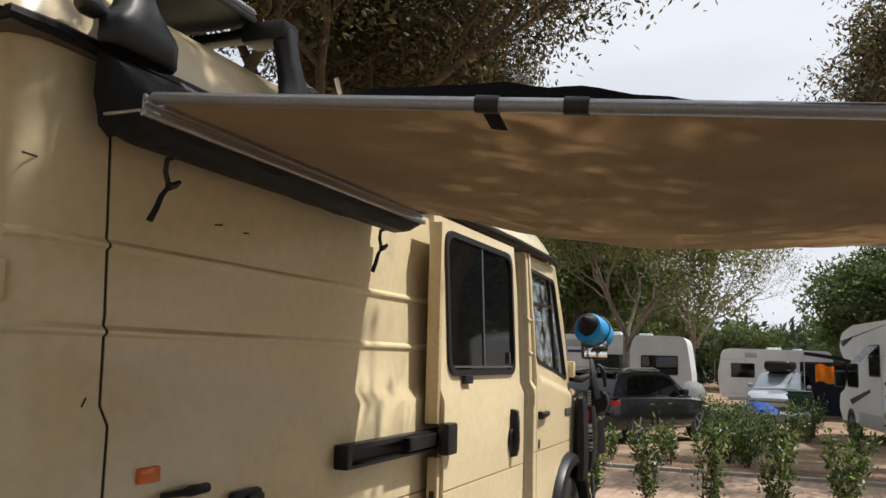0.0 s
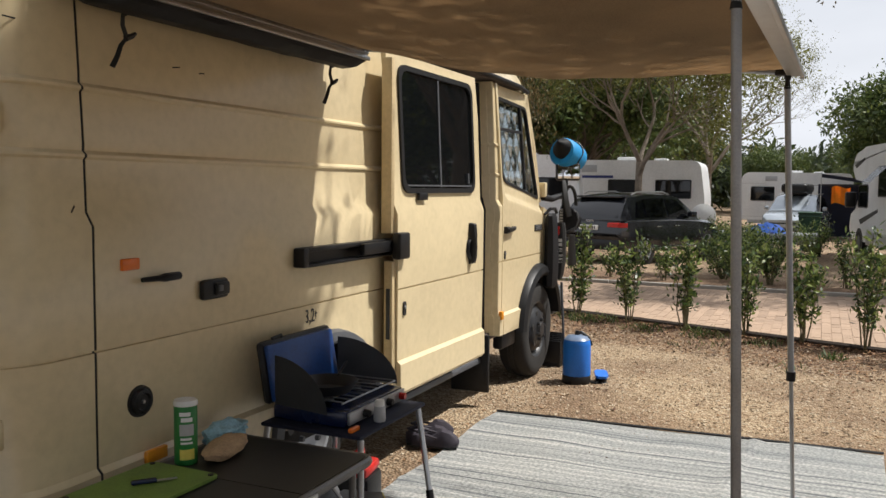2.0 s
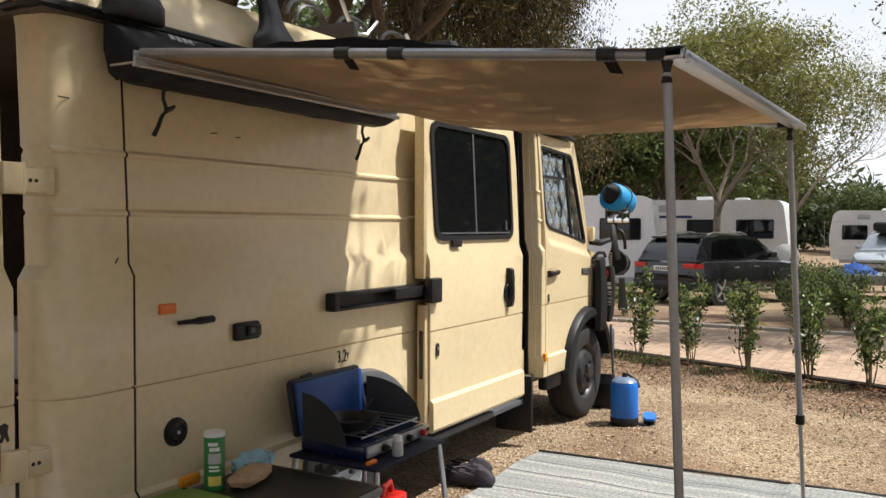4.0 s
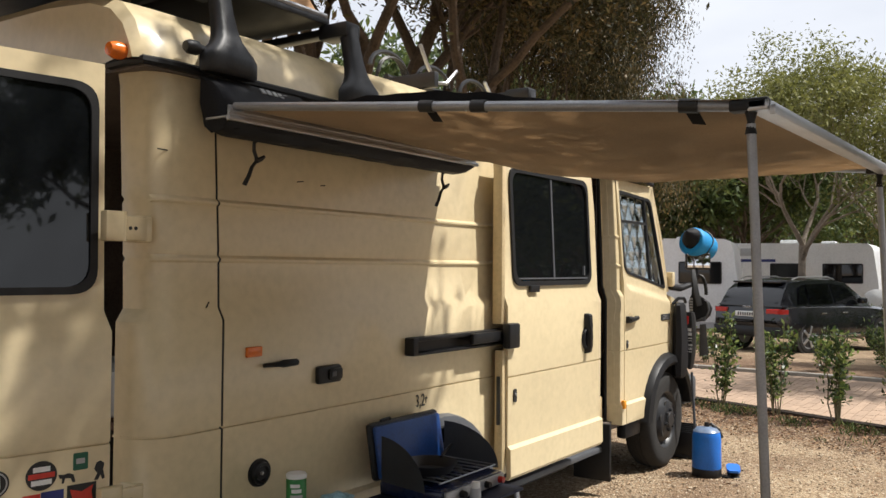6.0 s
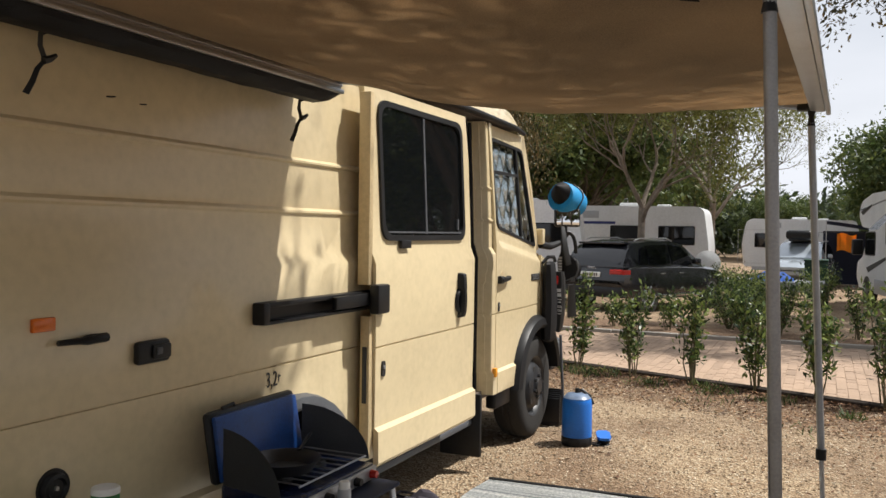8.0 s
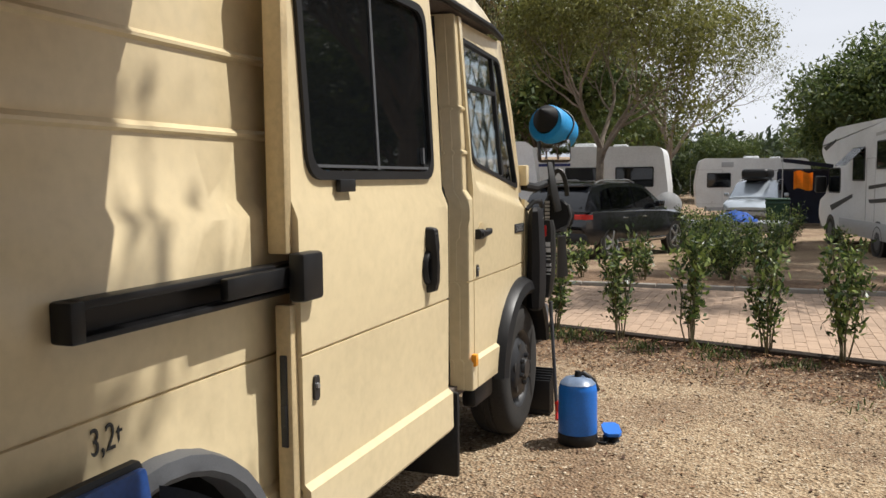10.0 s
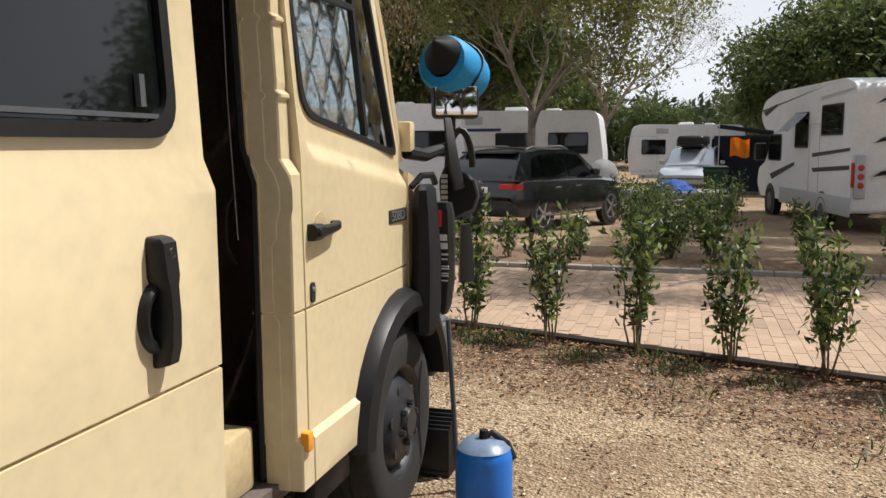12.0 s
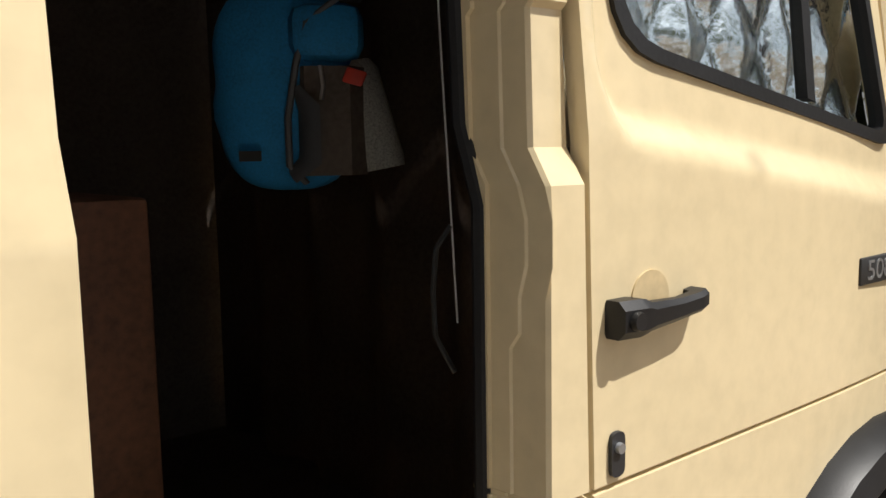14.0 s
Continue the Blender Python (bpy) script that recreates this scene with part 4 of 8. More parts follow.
sticker(flat([(-0.172, 0.915), (-0.168, 0.902), (-0.16, 0.90), (-0.162, 0.885), (-0.155, 0.885), (-0.152, 0.900), (-0.135, 0.898), (-0.128, 0.883), (-0.120, 0.885), (-0.126, 0.908), (-0.14, 0.915), (-0.158, 0.912)], -0.0015, 0.001), PRINT, "small black animal-shaped sticker")
sticker(flat([(-0.055, 0.935), (-0.062, 0.915), (-0.052, 0.90), (-0.062, 0.88), (-0.05, 0.878), (-0.042, 0.895), (-0.036, 0.878), (-0.028, 0.882), (-0.034, 0.91), (-0.03, 0.93), (-0.042, 0.94)], -0.0015, 0.001), PRINT, "small black figure-shaped sticker")
sticker(flat([(-0.275, 0.865), (-0.275, 0.79), (-0.225, 0.79), (-0.225, 0.865)], -0.0015, 0.001), STICK_RED, "red and blue flag sticker")
sticker(flat([(-0.223, 0.868), (-0.223, 0.79), (-0.155, 0.79), (-0.155, 0.868)], -0.0015, 0.001), STICK_BLUE, "navy sticker")
s = sticker(flat([(-0.145, 0.875), (-0.145, 0.79), (-0.055, 0.79), (-0.055, 0.875)], -0.0015, 0.001), PRINT, "black sticker with an orange shape")
sticker(flat([(-0.137, 0.862), (-0.13, 0.835), (-0.137, 0.80), (-0.09, 0.81), (-0.063, 0.80), (-0.07, 0.845), (-0.065, 0.866), (-0.1, 0.85)], -0.0022, -0.001), STICK_RED, "", s, "emblem")

# the drawn lengths are short by a constant ratio: true wheelbase 3.17 m
LONG = 1.031
for o in van.children_recursive:
    if o.parent is not van and o.parent.name.startswith("wheel") and not o.parent.name.startswith(("wheel_arch", "wheel_housing")) or o.name.split(".")[0] in ("wheel", "far_wheel"):
        mid = 1.30 if min(v.co.x for v in o.data.vertices) < 2 else 4.38
        o.data.transform(Matrix.Translation((mid * (LONG - 1), 0, 0)))
    else:
        o.data.transform(Matrix.Diagonal((LONG, 1, 1, 1)))


# ---- awning ----
awning = thing("awning", "tan canvas pull-out awning on grey metal poles beside the van", "awning")
AX0, AX1, AY0, AY1, AZ, BZ = 0.02, 1.765, -1.884, -1.925, 1.985, 2.145
BX0, BX1 = -0.11, 1.47
DROP = -0.015


def awning_point(u, v):
    """u along the van, v outwards."""
    x = (BX0 + 0.06) + (BX1 - BX0 - 0.06) * u
    x2 = AX0 - 0.02 + (AX1 - AX0 + 0.03) * u
    sag = 0.15 * math.sin(math.pi * u) ** 0.8 * math.sin(math.pi * min(1, v * 1.02)) + 0.10 * u * math.sin(math.pi * v)
    fold = 0.018 * noise.noise((u * 7 + v * 5, v * 3.0 - u * 3, 2)) * (1 - v * 0.6) + 0.012 * noise.noise((u * 16 + v * 9, v * 4, 7)) * (1 - 0.5 * v)
    edge = math.sin(math.pi * v) * 1.0
    return Vector((x + (x2 - x) * v, -0.137 + (AY0 + (AY1 - AY0) * u + 0.137) * v, BZ - 0.01 + (AZ + DROP * (1 - u) - BZ + 0.03) * v - sag * (0.15 + 0.85 * u if u < 0.5 else 0.575 + 0.2 * (u - 0.5)) * 1.0 + fold * edge))


bm = B()
NU, NV = 56, 64
g = [[bm.verts.new(awning_point(i / NU, j / NV)) for j in range(NV + 1)] for i in range(NU + 1)]
for i in range(NU):
    for j in range(NV):
        bm.faces.new((g[i][j], g[i + 1][j], g[i + 1][j + 1], g[i][j + 1]))
bmesh.ops.solidify(bm, geom=bm.faces[:], thickness=0.003)
part("canopy", bm, CANVAS, awning, "sagging tan canvas canopy")
# storage bag and rails along the van
bm = B()
sect = [(-0.004, 2.105), (-0.016, 2.065), (-0.055, 2.043), (-0.105, 2.046), (-0.134, 2.072), (-0.138, 2.094), (-0.05, 2.104)]
rows = []
for i in range(41):
    x = BX0 + (BX1 - BX0) * i / 40
    f = 1 - 0.5 * max(0, 1 - (BX1 - x) / 0.06) - 0.25 * max(0, 1 - (x - BX0) / 0.05)
    rows.append([bm.verts.new((x, y, 2.10 + (z - 2.10) * f + 0.007 * noise.noise((x * 6, k, 1)))) for k, (y, z) in enumerate(sect)])
for a, b2 in zip(rows, rows[1:]):
    for k in range(len(sect)):
        bm.faces.new((a[k], a[(k + 1) % len(sect)], b2[(k + 1) % len(sect)], b2[k]))
bm.faces.new(rows[0])
bm.faces.new(rows[-1])
part("storage_bag", bm, BAG_BLACK, awning, "black vinyl awning bag rolled against the van")
wall_rail = part("mounting_rail", box(B(), BX0 - 0.01, BX1, -0.140, -0.03, 2.096, 2.104, 0.002), ALU, awning, "aluminium wall rail")
part("rail_lip", box(B(), BX0 - 0.01, BX1, -0.156, -0.138, 2.086, 2.104, 0.004), ALU, wall_rail)
part("rail_web", box(B(), BX0, BX1, -0.141, -0.132, 2.100, 2.142, 0.003), ALU, wall_rail)
part("rail_bead", box(B(), BX0, BX1, -0.148, -0.139, 2.116, 2.126, 0.003), ALU, wall_rail)
bm = B()
flap_rows = (
    (-0.110, ((0.012, 2.258), (-0.008, 2.235), (-0.016, 2.20), (-0.010, 2.165), (0.012, 2.16))),
    (-0.100, ((0.012, 2.262), (-0.040, 2.225), (-0.075, 2.15), (-0.070, 2.075), (0.0, 2.08))),
    (-0.070, ((0.012, 2.265), (-0.065, 2.215), (-0.128, 2.148), (-0.120, 2.060), (0.0, 2.06))),
    (-0.010, ((0.012, 2.266), (-0.072, 2.220), (-0.140, 2.152), (-0.136, 2.085), (0.0, 2.09))),
    (0.120, ((0.012, 2.266), (-0.062, 2.224), (-0.118, 2.165), (-0.105, 2.12), (0.0, 2.12))),
    (0.270, ((0.012, 2.266), (-0.040, 2.236), (-0.080, 2.185), (-0.070, 2.15), (0.0, 2.15))),
    (0.420, ((0.012, 2.266), (-0.010, 2.254), (-0.020, 2.235), (-0.015, 2.22), (0.005, 2.22))))
layers = []
for (xa, ra), (xb, rb) in zip(flap_rows, flap_rows[1:]):
    for j in range(4):
        t = j / 4
        layers.append([bm.verts.new((xa + (xb - xa) * t, p[0] + (q[0] - p[0]) * t + (0.012 * noise.noise((xa * 9 + t, k * 1.7, 4)) if k else 0), p[1] + (q[1] - p[1]) * t + (0.012 * noise.noise((xa * 11 + t * 2, k * 2.3, 9)) if k else 0))) for k, (p, q) in enumerate(zip(ra, rb))])
for a, b2 in zip(layers, layers[1:]):
    for k in range(5):
        bm.faces.new((a[k], a[(k + 1) % 5], b2[(k + 1) % 5], b2[k]))
bm.faces.new(layers[0])
bm.faces.new(layers[-1])
flap = part("bag_flap", bm, BAG_BLACK, awning, "folded end flap of the black bag")
for k in range(5):
    part("print_bar", box(B(), -0.010, 0.010, -0.002, 0.002, -0.014, 0.014, 0, pose(0.13 + 0.034 * k, -0.050 + 0.004 * k, 2.239, -45, 0, 0)), STICK_GREY, flap)
bm = B()
rows = [[bm.verts.new((0.25 + (BX1 - 0.25) * i / 12, y, z + 0.004 * noise.noise((i, k, 3)))) for k, (y, z) in enumerate(((-0.135, 2.142), (-0.10, 2.165), (-0.05, 2.205), (0.02, 2.25)))] for i in range(13)]
for a, b2 in zip(rows, rows[1:]):
    for k in range(3):
        bm.faces.new((a[k], a[k + 1], b2[k + 1], b2[k]))
bmesh.ops.solidify(bm, geom=bm.faces[:], thickness=0.004)
part("rain_flap", bm, BAG_BLACK, awning, "black flap from the rail up to the gutter")
# arms, front profile, poles
tip0, tip1 = Vector((AX0, AY0 + 0.02, AZ + DROP)), Vector((AX1, AY1 + 0.02, AZ))
bm = B()
sweep(bm, [(BX0 + 0.03, -0.14, 2.138), tuple(tip0 + Vector((0, 0.03, 0.012)))], 0.015, 12)
part("arm", bm, ALU_DULL, awning, "grey metal awning arm")
bm = B()
sweep(bm, [(BX1 - 0.03, -0.14, 2.138), tuple(tip1 + Vector((0, 0.03, 0.012)))], 0.015, 12)
part("arm", bm, ALU_DULL, awning, "grey metal awning arm")
bm = B()
box(bm, AX0 - 0.02, AX1 + 0.03, -0.025, 0.025, AZ - 0.008, AZ + 0.022, 0.006)
box(bm, AX0 - 0.02, AX1 + 0.03, -0.042, -0.027, AZ - 0.02, AZ + 0.006, 0.004)
for v in bm.verts:
    v.co.y += AY0 + (AY1 - AY0) * (v.co.x - AX0) / (AX1 - AX0)
    v.co.z += DROP * (AX1 - v.co.x) / (AX1 - AX0)
part("front_profile", bm, ALU, awning, "aluminium front rail of the awning")
for tip in (tip0, tip1):
    bm = B()
    box(bm, tip.x - 0.02, tip.x + 0.02, tip.y - 0.045, tip.y + 0.05, tip.z - 0.006, tip.z + 0.026, 0.008)
    sweep(bm, [(tip.x, tip.y, tip.z + 0.0), (tip.x, tip.y, tip.z - 0.03), (tip.x, tip.y, tip.z - 0.06)], [0.017, 0.009, 0.0145], 10)
    part("end_bracket", bm, PLASTIC, awning)
for (x0, y0, x1, y1, r0) in ((tip0.x, tip0.y, 0.08, -1.922, 0.0115), (tip1.x, tip1.y, 1.745, -2.0, 0.0125)):
    top, foot = Vector((x0, y0, AZ - 0.05)), Vector((x1, y1, 0.03))
    mid = top.lerp(foot, 0.61)
    bm = sweep(B(), [top, mid], r0, 14)
    pole = part("pole", bm, ALU_DULL, awning, "telescopic grey metal pole")
    part("pole_inner", sweep(B(), [mid, foot], r0 - 0.004, 12), ALU, pole)
    part("pole_clamp", sweep(B(), [mid + Vector((0, 0, 0.008)), mid - Vector((0, 0, 0.03))], r0 + (0.006 if x0 > 1 else 0.002), 12), PLASTIC, pole)
    bm = box(B(), foot.x - 0.045, foot.x + 0.045, foot.y - 0.04, foot.y + 0.04, 0.018, 0.026, 0.003, None)
    sweep(bm, [(foot.x, foot.y, 0.02), (foot.x, foot.y, 0.05)], [0.02, 0.015], 10)
    part("pole_foot", bm, ALU, pole, "flat metal pole foot")
# straps on the near arm and edge
for v in (0.47, 0.575, 0.93):
    p = Vector((BX0 + 0.03, -0.14, 2.138)).lerp(tip0 + Vector((0, 0.03, 0.012)), v)
    d = (tip0 - Vector((BX0, -0.14, 2.138))).normalized()
    bm = sweep(B(), [p - d * 0.024, p + d * 0.024], 0.0185, 12)
    part("strap", bm, PRINT, awning, "black tie strap round the arm")
    if v != 0.575:
        bm = B()
        vs = [bm.verts.new(q) for q in (p - d * 0.018 + Vector((0.02, 0, -0.012)), p + d * 0.018 + Vector((0.02, 0, -0.012)), p + d * 0.03 + Vector((0.04, 0, -0.042)), p - d * 0.005 + Vector((0.04, 0, -0.040)))]
        bm.faces.new(vs)
        bmesh.ops.solidify(bm, geom=bm.faces[:], thickness=0.002)
        part("strap_end", bm, PRINT, awning)
for x in (0.125, 1.36):
    bm = B()
    sweep(bm, [(x, -0.05, 2.06), (x, -0.012, 2.05), (x + 0.004, -0.006, 2.02), (x + 0.018, -0.008, 1.985)], 0.008, 6, squash=0.3)
    sweep(bm, [(x + 0.018, -0.010, 1.985), (x - 0.005, -0.006, 1.955), (x - 0.018, -0.004, 1.92), (x - 0.036, 0.0, 1.885)], [0.006, 0.008, 0.009, 0.010], 6, squash=0.3)
    sweep(bm, [(x + 0.010, -0.012, 1.98), (x + 0.030, -0.016, 1.988), (x + 0.045, -0.020, 2.0)], [0.012, 0.010, 0.006], 6)
    part("hanging_strap", bm, PRINT, awning, "dangling black strap with buckle")
# dark cloth heaped over the arm
bm = B()
rows = []
for i in range(25):
    u = i / 24
    p = Vector((BX0 + 0.03, -0.14, 2.13)).lerp(tip0, 0.25 + 0.45 * u)
    h = 0.012 + 0.03 * math.sin(math.pi * u) + 0.008 * noise.noise((u * 9, 0, 4))
    rows.append([bm.verts.new(p + Vector(q)) for q in ((0.008, 0, 0.018), (0.014, 0, 0.014 + h), (0.035, 0, 0.012 + h), (0.05, 0, 0.024))])
for a, b2 in zip(rows, rows[1:]):
    for k in range(3):
        bm.faces.new((a[k], a[k + 1], b2[k + 1], b2[k]))
bmesh.ops.solidify(bm, geom=bm.faces[:], thickness=0.003)
part("valance", bm, BAG_BLACK, awning, "dark folded cloth lying along the arm")

# ---- roof carriers and rooftop tent ----


def roof_bar(x, name="roof_bar"):
    ob = thing(name, "black roof bar on tall grip feet clamped to the gutter", "roof bar", pose(x, 0, 0), "roof bars")
    bm2 = B()
    rows2 = []
    for z, hw, y, d in ((2.275, 0.125, -0.012, 0.025), (2.285, 0.13, -0.014, 0.032), (2.335, 0.128, -0.014, 0.036), (2.355, 0.112, -0.012, 0.036), (2.38, 0.085, -0.006, 0.035), (2.41, 0.062, 0.004, 0.034), (2.45, 0.050, 0.016, 0.032), (2.52, 0.043, 0.034, 0.03), (2.60, 0.040, 0.052, 0.03), (2.64, 0.042, 0.06, 0.03)):
        rows2.append([bm2.verts.new((a * hw, y + bb * d, z)) for a, bb in ((-1, 0.3), (-0.95, -0.35), (-0.82, -0.78), (-0.6, -1), (0.6, -1), (0.82, -0.78), (0.95, -0.35), (1, 0.3), (0.8, 1), (-0.8, 1))])
    for a, b3 in zip(rows2, rows2[1:]):
        for k in range(10):
            bm2.faces.new((a[k], a[(k + 1) % 10], b3[(k + 1) % 10], b3[k]))
    bm2.faces.new(rows2[0])
    bm2.faces.new(rows2[-1])
    foot = part("foot", bm2, STEEL_BLACK, ob)
    part("foot_bolt", lathe(B(), [(0.0, 0.012), (0.010, 0.010), (0.011, 0.0)], 12, pose(0.07, -0.03, 2.335, 90, 0, 0)), ALU, foot)
    bm2 = B()
    box(bm2, -0.03, 0.03, 0.03, 1.95, 2.615, 2.65, 0.006)
    part("crossbar", bm2, STEEL_BLACK, ob)
    bm2 = B()
    box(bm2, -0.05, 0.05, 0.03, 0.20, 2.59, 2.66, 0.014)
    part("clamp_head", bm2, STEEL_BLACK, ob)
    return ob


for x in (0.0, 0.73, 2.35):
    bar = roof_bar(x)
bm = B()
part("rear_knob", lathe(bm, [(0.0, 0.05), (0.018, 0.047), (0.026, 0.03), (0.026, 0.0), (0.018, -0.015), (0.012, -0.05), (0.0, -0.05)], 14, pose(-0.14, 0.0, 2.35, 0, -90, 0)), STEEL_BLACK, bpy.data.objects["roof_bar"])
tent = thing("rooftop_tent", "tan canvas rooftop tent folded out on its base above the roof", "tent")
bm = B()
box(bm, -1.75, 0.72, 0.16, 1.6, 2.66, 2.695, 0.01)
part("base_board", bm, STEEL_BLACK, tent)
bm = B()
vs = [bm.verts.new(p) for p in ((-1.72, 0.20, 2.697), (0.70, 0.20, 2.697), (0.70, 1.58, 2.697), (-1.72, 1.58, 2.697), (-1.1, 0.5, 3.75), (0.0, 0.5, 3.75), (0.0, 1.4, 3.75), (-1.1, 1.4, 3.75))]
for f in ((0, 1, 5, 4), (1, 2, 6, 5), (2, 3, 7, 6), (3, 0, 4, 7), (4, 5, 6, 7)):
    bm.faces.new([vs[k] for k in f])
bmesh.ops.subdivide_edges(bm, edges=bm.edges[:], cuts=7, use_grid_fill=True)
for v in bm.verts:
    v.co += Vector((1, 1, 0.3)) * 0.02 * noise.noise(v.co * 3.5)
part("canvas", bm, TENT, tent, "taut tan tent canvas")
bm = B()
sweep(bm, [(-1.74, 0.17, 2.70), (0.70, 0.17, 2.70)], 0.014, 8)
part("base_trim", bm, ALU_DULL, tent)
bm = sweep(B(), [(-0.46, 0.30, 2.595), (-0.22, 0.30, 2.595)], 0.06, 16)
roll = tagged(part("rolled_mat", bm, LINING), "dark rolled mat under the rooftop tent", "mat")
# bicycle carriers on the roof
rack = thing("bike_carrier", "black roof bicycle carrier with loose straps", "bike carrier")
bm = B()
sweep(bm, [(1.6, 0.55, 2.650), (3.1, 0.55, 2.650)], 0.018, 8)
sweep(bm, [(1.6, 0.75, 2.650), (3.1, 0.75, 2.650)], 0.012, 8)
part("channel", bm, STEEL_BLACK, rack)
for x in (1.62, 2.05, 2.5):
    bm = sweep(B(), [(x + 0.16 * math.cos(a), 0.55, 2.690 + 0.10 * math.sin(a)) for a in [k * math.pi / 9 for k in range(10)]], 0.014, 7)
    part("wheel_hoop", bm, STEEL_BLACK, rack)
bm = sweep(B(), [(1.85, 0.5, 2.880), (1.93, 0.5, 2.760), (2.02, 0.5, 2.685), (2.12, 0.5, 2.700), (2.2, 0.48, 2.790)], 0.012, 7)
part("frame_holder", bm, ALU, rack)
part("frame_holder", sweep(B(), [(2.550, 0.5, 2.790), (2.680, 0.5, 2.660)], 0.012, 7), ALU, rack)
bm = B()
for k in range(4):
    sweep(bm, [(1.55 + 0.05 * k + 0.13 * math.cos(a), 0.45 + 0.05 * k, 2.630 + (0.10 + 0.02 * k) * math.sin(a)) for a in [j * math.pi / 8 for j in range(9)]], 0.006, 5)
part("strap_loops", bm, PRINT, rack)
for x in (1.6, 3.1):
    part("carrier_bar", box(B(), x - 0.02, x + 0.02, 0.2, 1.9, 2.530 if x > 2 else 2.550, 2.635, 0.006), STEEL_BLACK, rack)


# ---- trees and woods ----
def leaf_mesh(name, points, size, mat, parent, seed, droop=0.3, label=""):
    """Small folded leaves at the points, all one mesh."""
    rng = np.random.default_rng(seed)
    pts = np.asarray(points, float)
    k = len(pts)
    d = rng.normal(size=(k, 3))
    d[:, 2] -= droop
    d /= np.linalg.norm(d, axis=1)[:, None]
    o = rng.normal(size=(k, 3))
    w = np.cross(d, o)
    w /= np.linalg.norm(w, axis=1)[:, None] + 1e-9
    s = size * rng.uniform(0.6, 1.35, k)[:, None]
    a, b2 = pts, pts + d * s
    c = pts + d * s * 0.5 + w * s * 0.19
    e = pts + d * s * 0.5 - w * s * 0.19
    verts = np.stack([a, c, b2, e], 1).reshape(-1, 3)
    me = bpy.data.meshes.new(name)
    me.vertices.add(4 * k)
    me.vertices.foreach_set("co", verts.ravel())
    me.loops.add(4 * k)
    me.loops.foreach_set("vertex_index", np.arange(4 * k))
    me.polygons.add(k)
    me.polygons.foreach_set("loop_start", np.arange(0, 4 * k, 4))
    me.update(calc_edges=True)
    me.materials.append(mat)
    ob = new(name, me)
    ob.parent = parent
    if label:
        ob["label"] = label
    return ob


def grow(rng, start, aim, length, radius, depth, out, tips, bend=0.28, spread=0.65, kids=(3, 4), shorten=0.68, inner=()):
    """Branches as swept lines; the ends go to tips."""
    steps = 5
    pts, rad = [Vector(start)], [radius]
    d = Vector(aim).normalized()
    for i in range(steps):
        d = (d + Vector(rng.normal(size=3)) * bend * 0.35 + Vector((0, 0, 0.05))).normalized()
        pts.append(pts[-1] + d * length / steps)
        rad.append(radius * (1 - 0.5 * (i + 1) / steps))
    out.append((pts, rad))
    if depth in inner:
        tips.append((pts[-2], d))
        tips.append((pts[2], d))
    if depth == 0:
        tips.append((pts[-1], d))
        tips.append((pts[-3], d))
        return
    for k in range(int(rng.integers(kids[0], kids[1] + 1))):
        i = steps - (k % 3)
        t = Vector(rng.normal(size=3))
        t = (t - d * t.dot(d)).normalized()
        grow(rng, pts[i], d + t * spread * rng.uniform(0.7, 1.35), length * shorten * rng.uniform(0.8, 1.2), rad[i] * 0.72, depth - 1, out, tips, bend, spread, kids, shorten, inner)


def tree(name, label, at, seed, height, trunk, leaf, leafmat, bark, per_tip, depth=4, cluster=0.45, lean_to=(0, 0, 1), spread=0.65, first=0.32, droop=0.3, kids=(3, 4), shorten=0.70, group="trees", keep=None, thin=0.0, inner=()):
    rng = np.random.default_rng(seed)
    ob = thing(name, label, "tree", at, group)
    out, tips = [], []
    base = Vector((0, 0, -0.05))
    top = base + Vector(lean_to).normalized() * height * first
    out.append(([base, base.lerp(top, 0.1), base.lerp(top, 0.5) + Vector((0.04, 0.03, 0)) * height * 0.1, top], [trunk * 1.5, trunk, trunk * 0.85, trunk * 0.75]))
    for k in range(5):
        a = k * math.tau / 5 + rng.uniform(-0.4, 0.4)
        grow(rng, top if k < 3 else base.lerp(top, 0.85), Vector((math.cos(a) * spread * 1.2, math.sin(a) * spread * 1.2, 1)) + Vector(lean_to) * 0.2, height * 0.27, trunk * 0.55, depth - 1, out, tips, 0.35, spread, kids, shorten, inner)
    bm2 = B()
    for pts, rad in out:
        if rad[0] < thin:
            continue
        sweep(bm2, pts, rad, 9 if rad[0] > 0.05 else 5 if rad[0] > 0.012 else 3)
    part("trunk", bm2, bark, ob)
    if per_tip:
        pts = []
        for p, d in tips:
            # keep drops tips by where their shadow lands, to shape the light
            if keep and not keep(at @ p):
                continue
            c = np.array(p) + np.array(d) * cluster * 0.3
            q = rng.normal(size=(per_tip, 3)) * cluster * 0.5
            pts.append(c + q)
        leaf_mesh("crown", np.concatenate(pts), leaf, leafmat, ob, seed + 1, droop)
    return ob


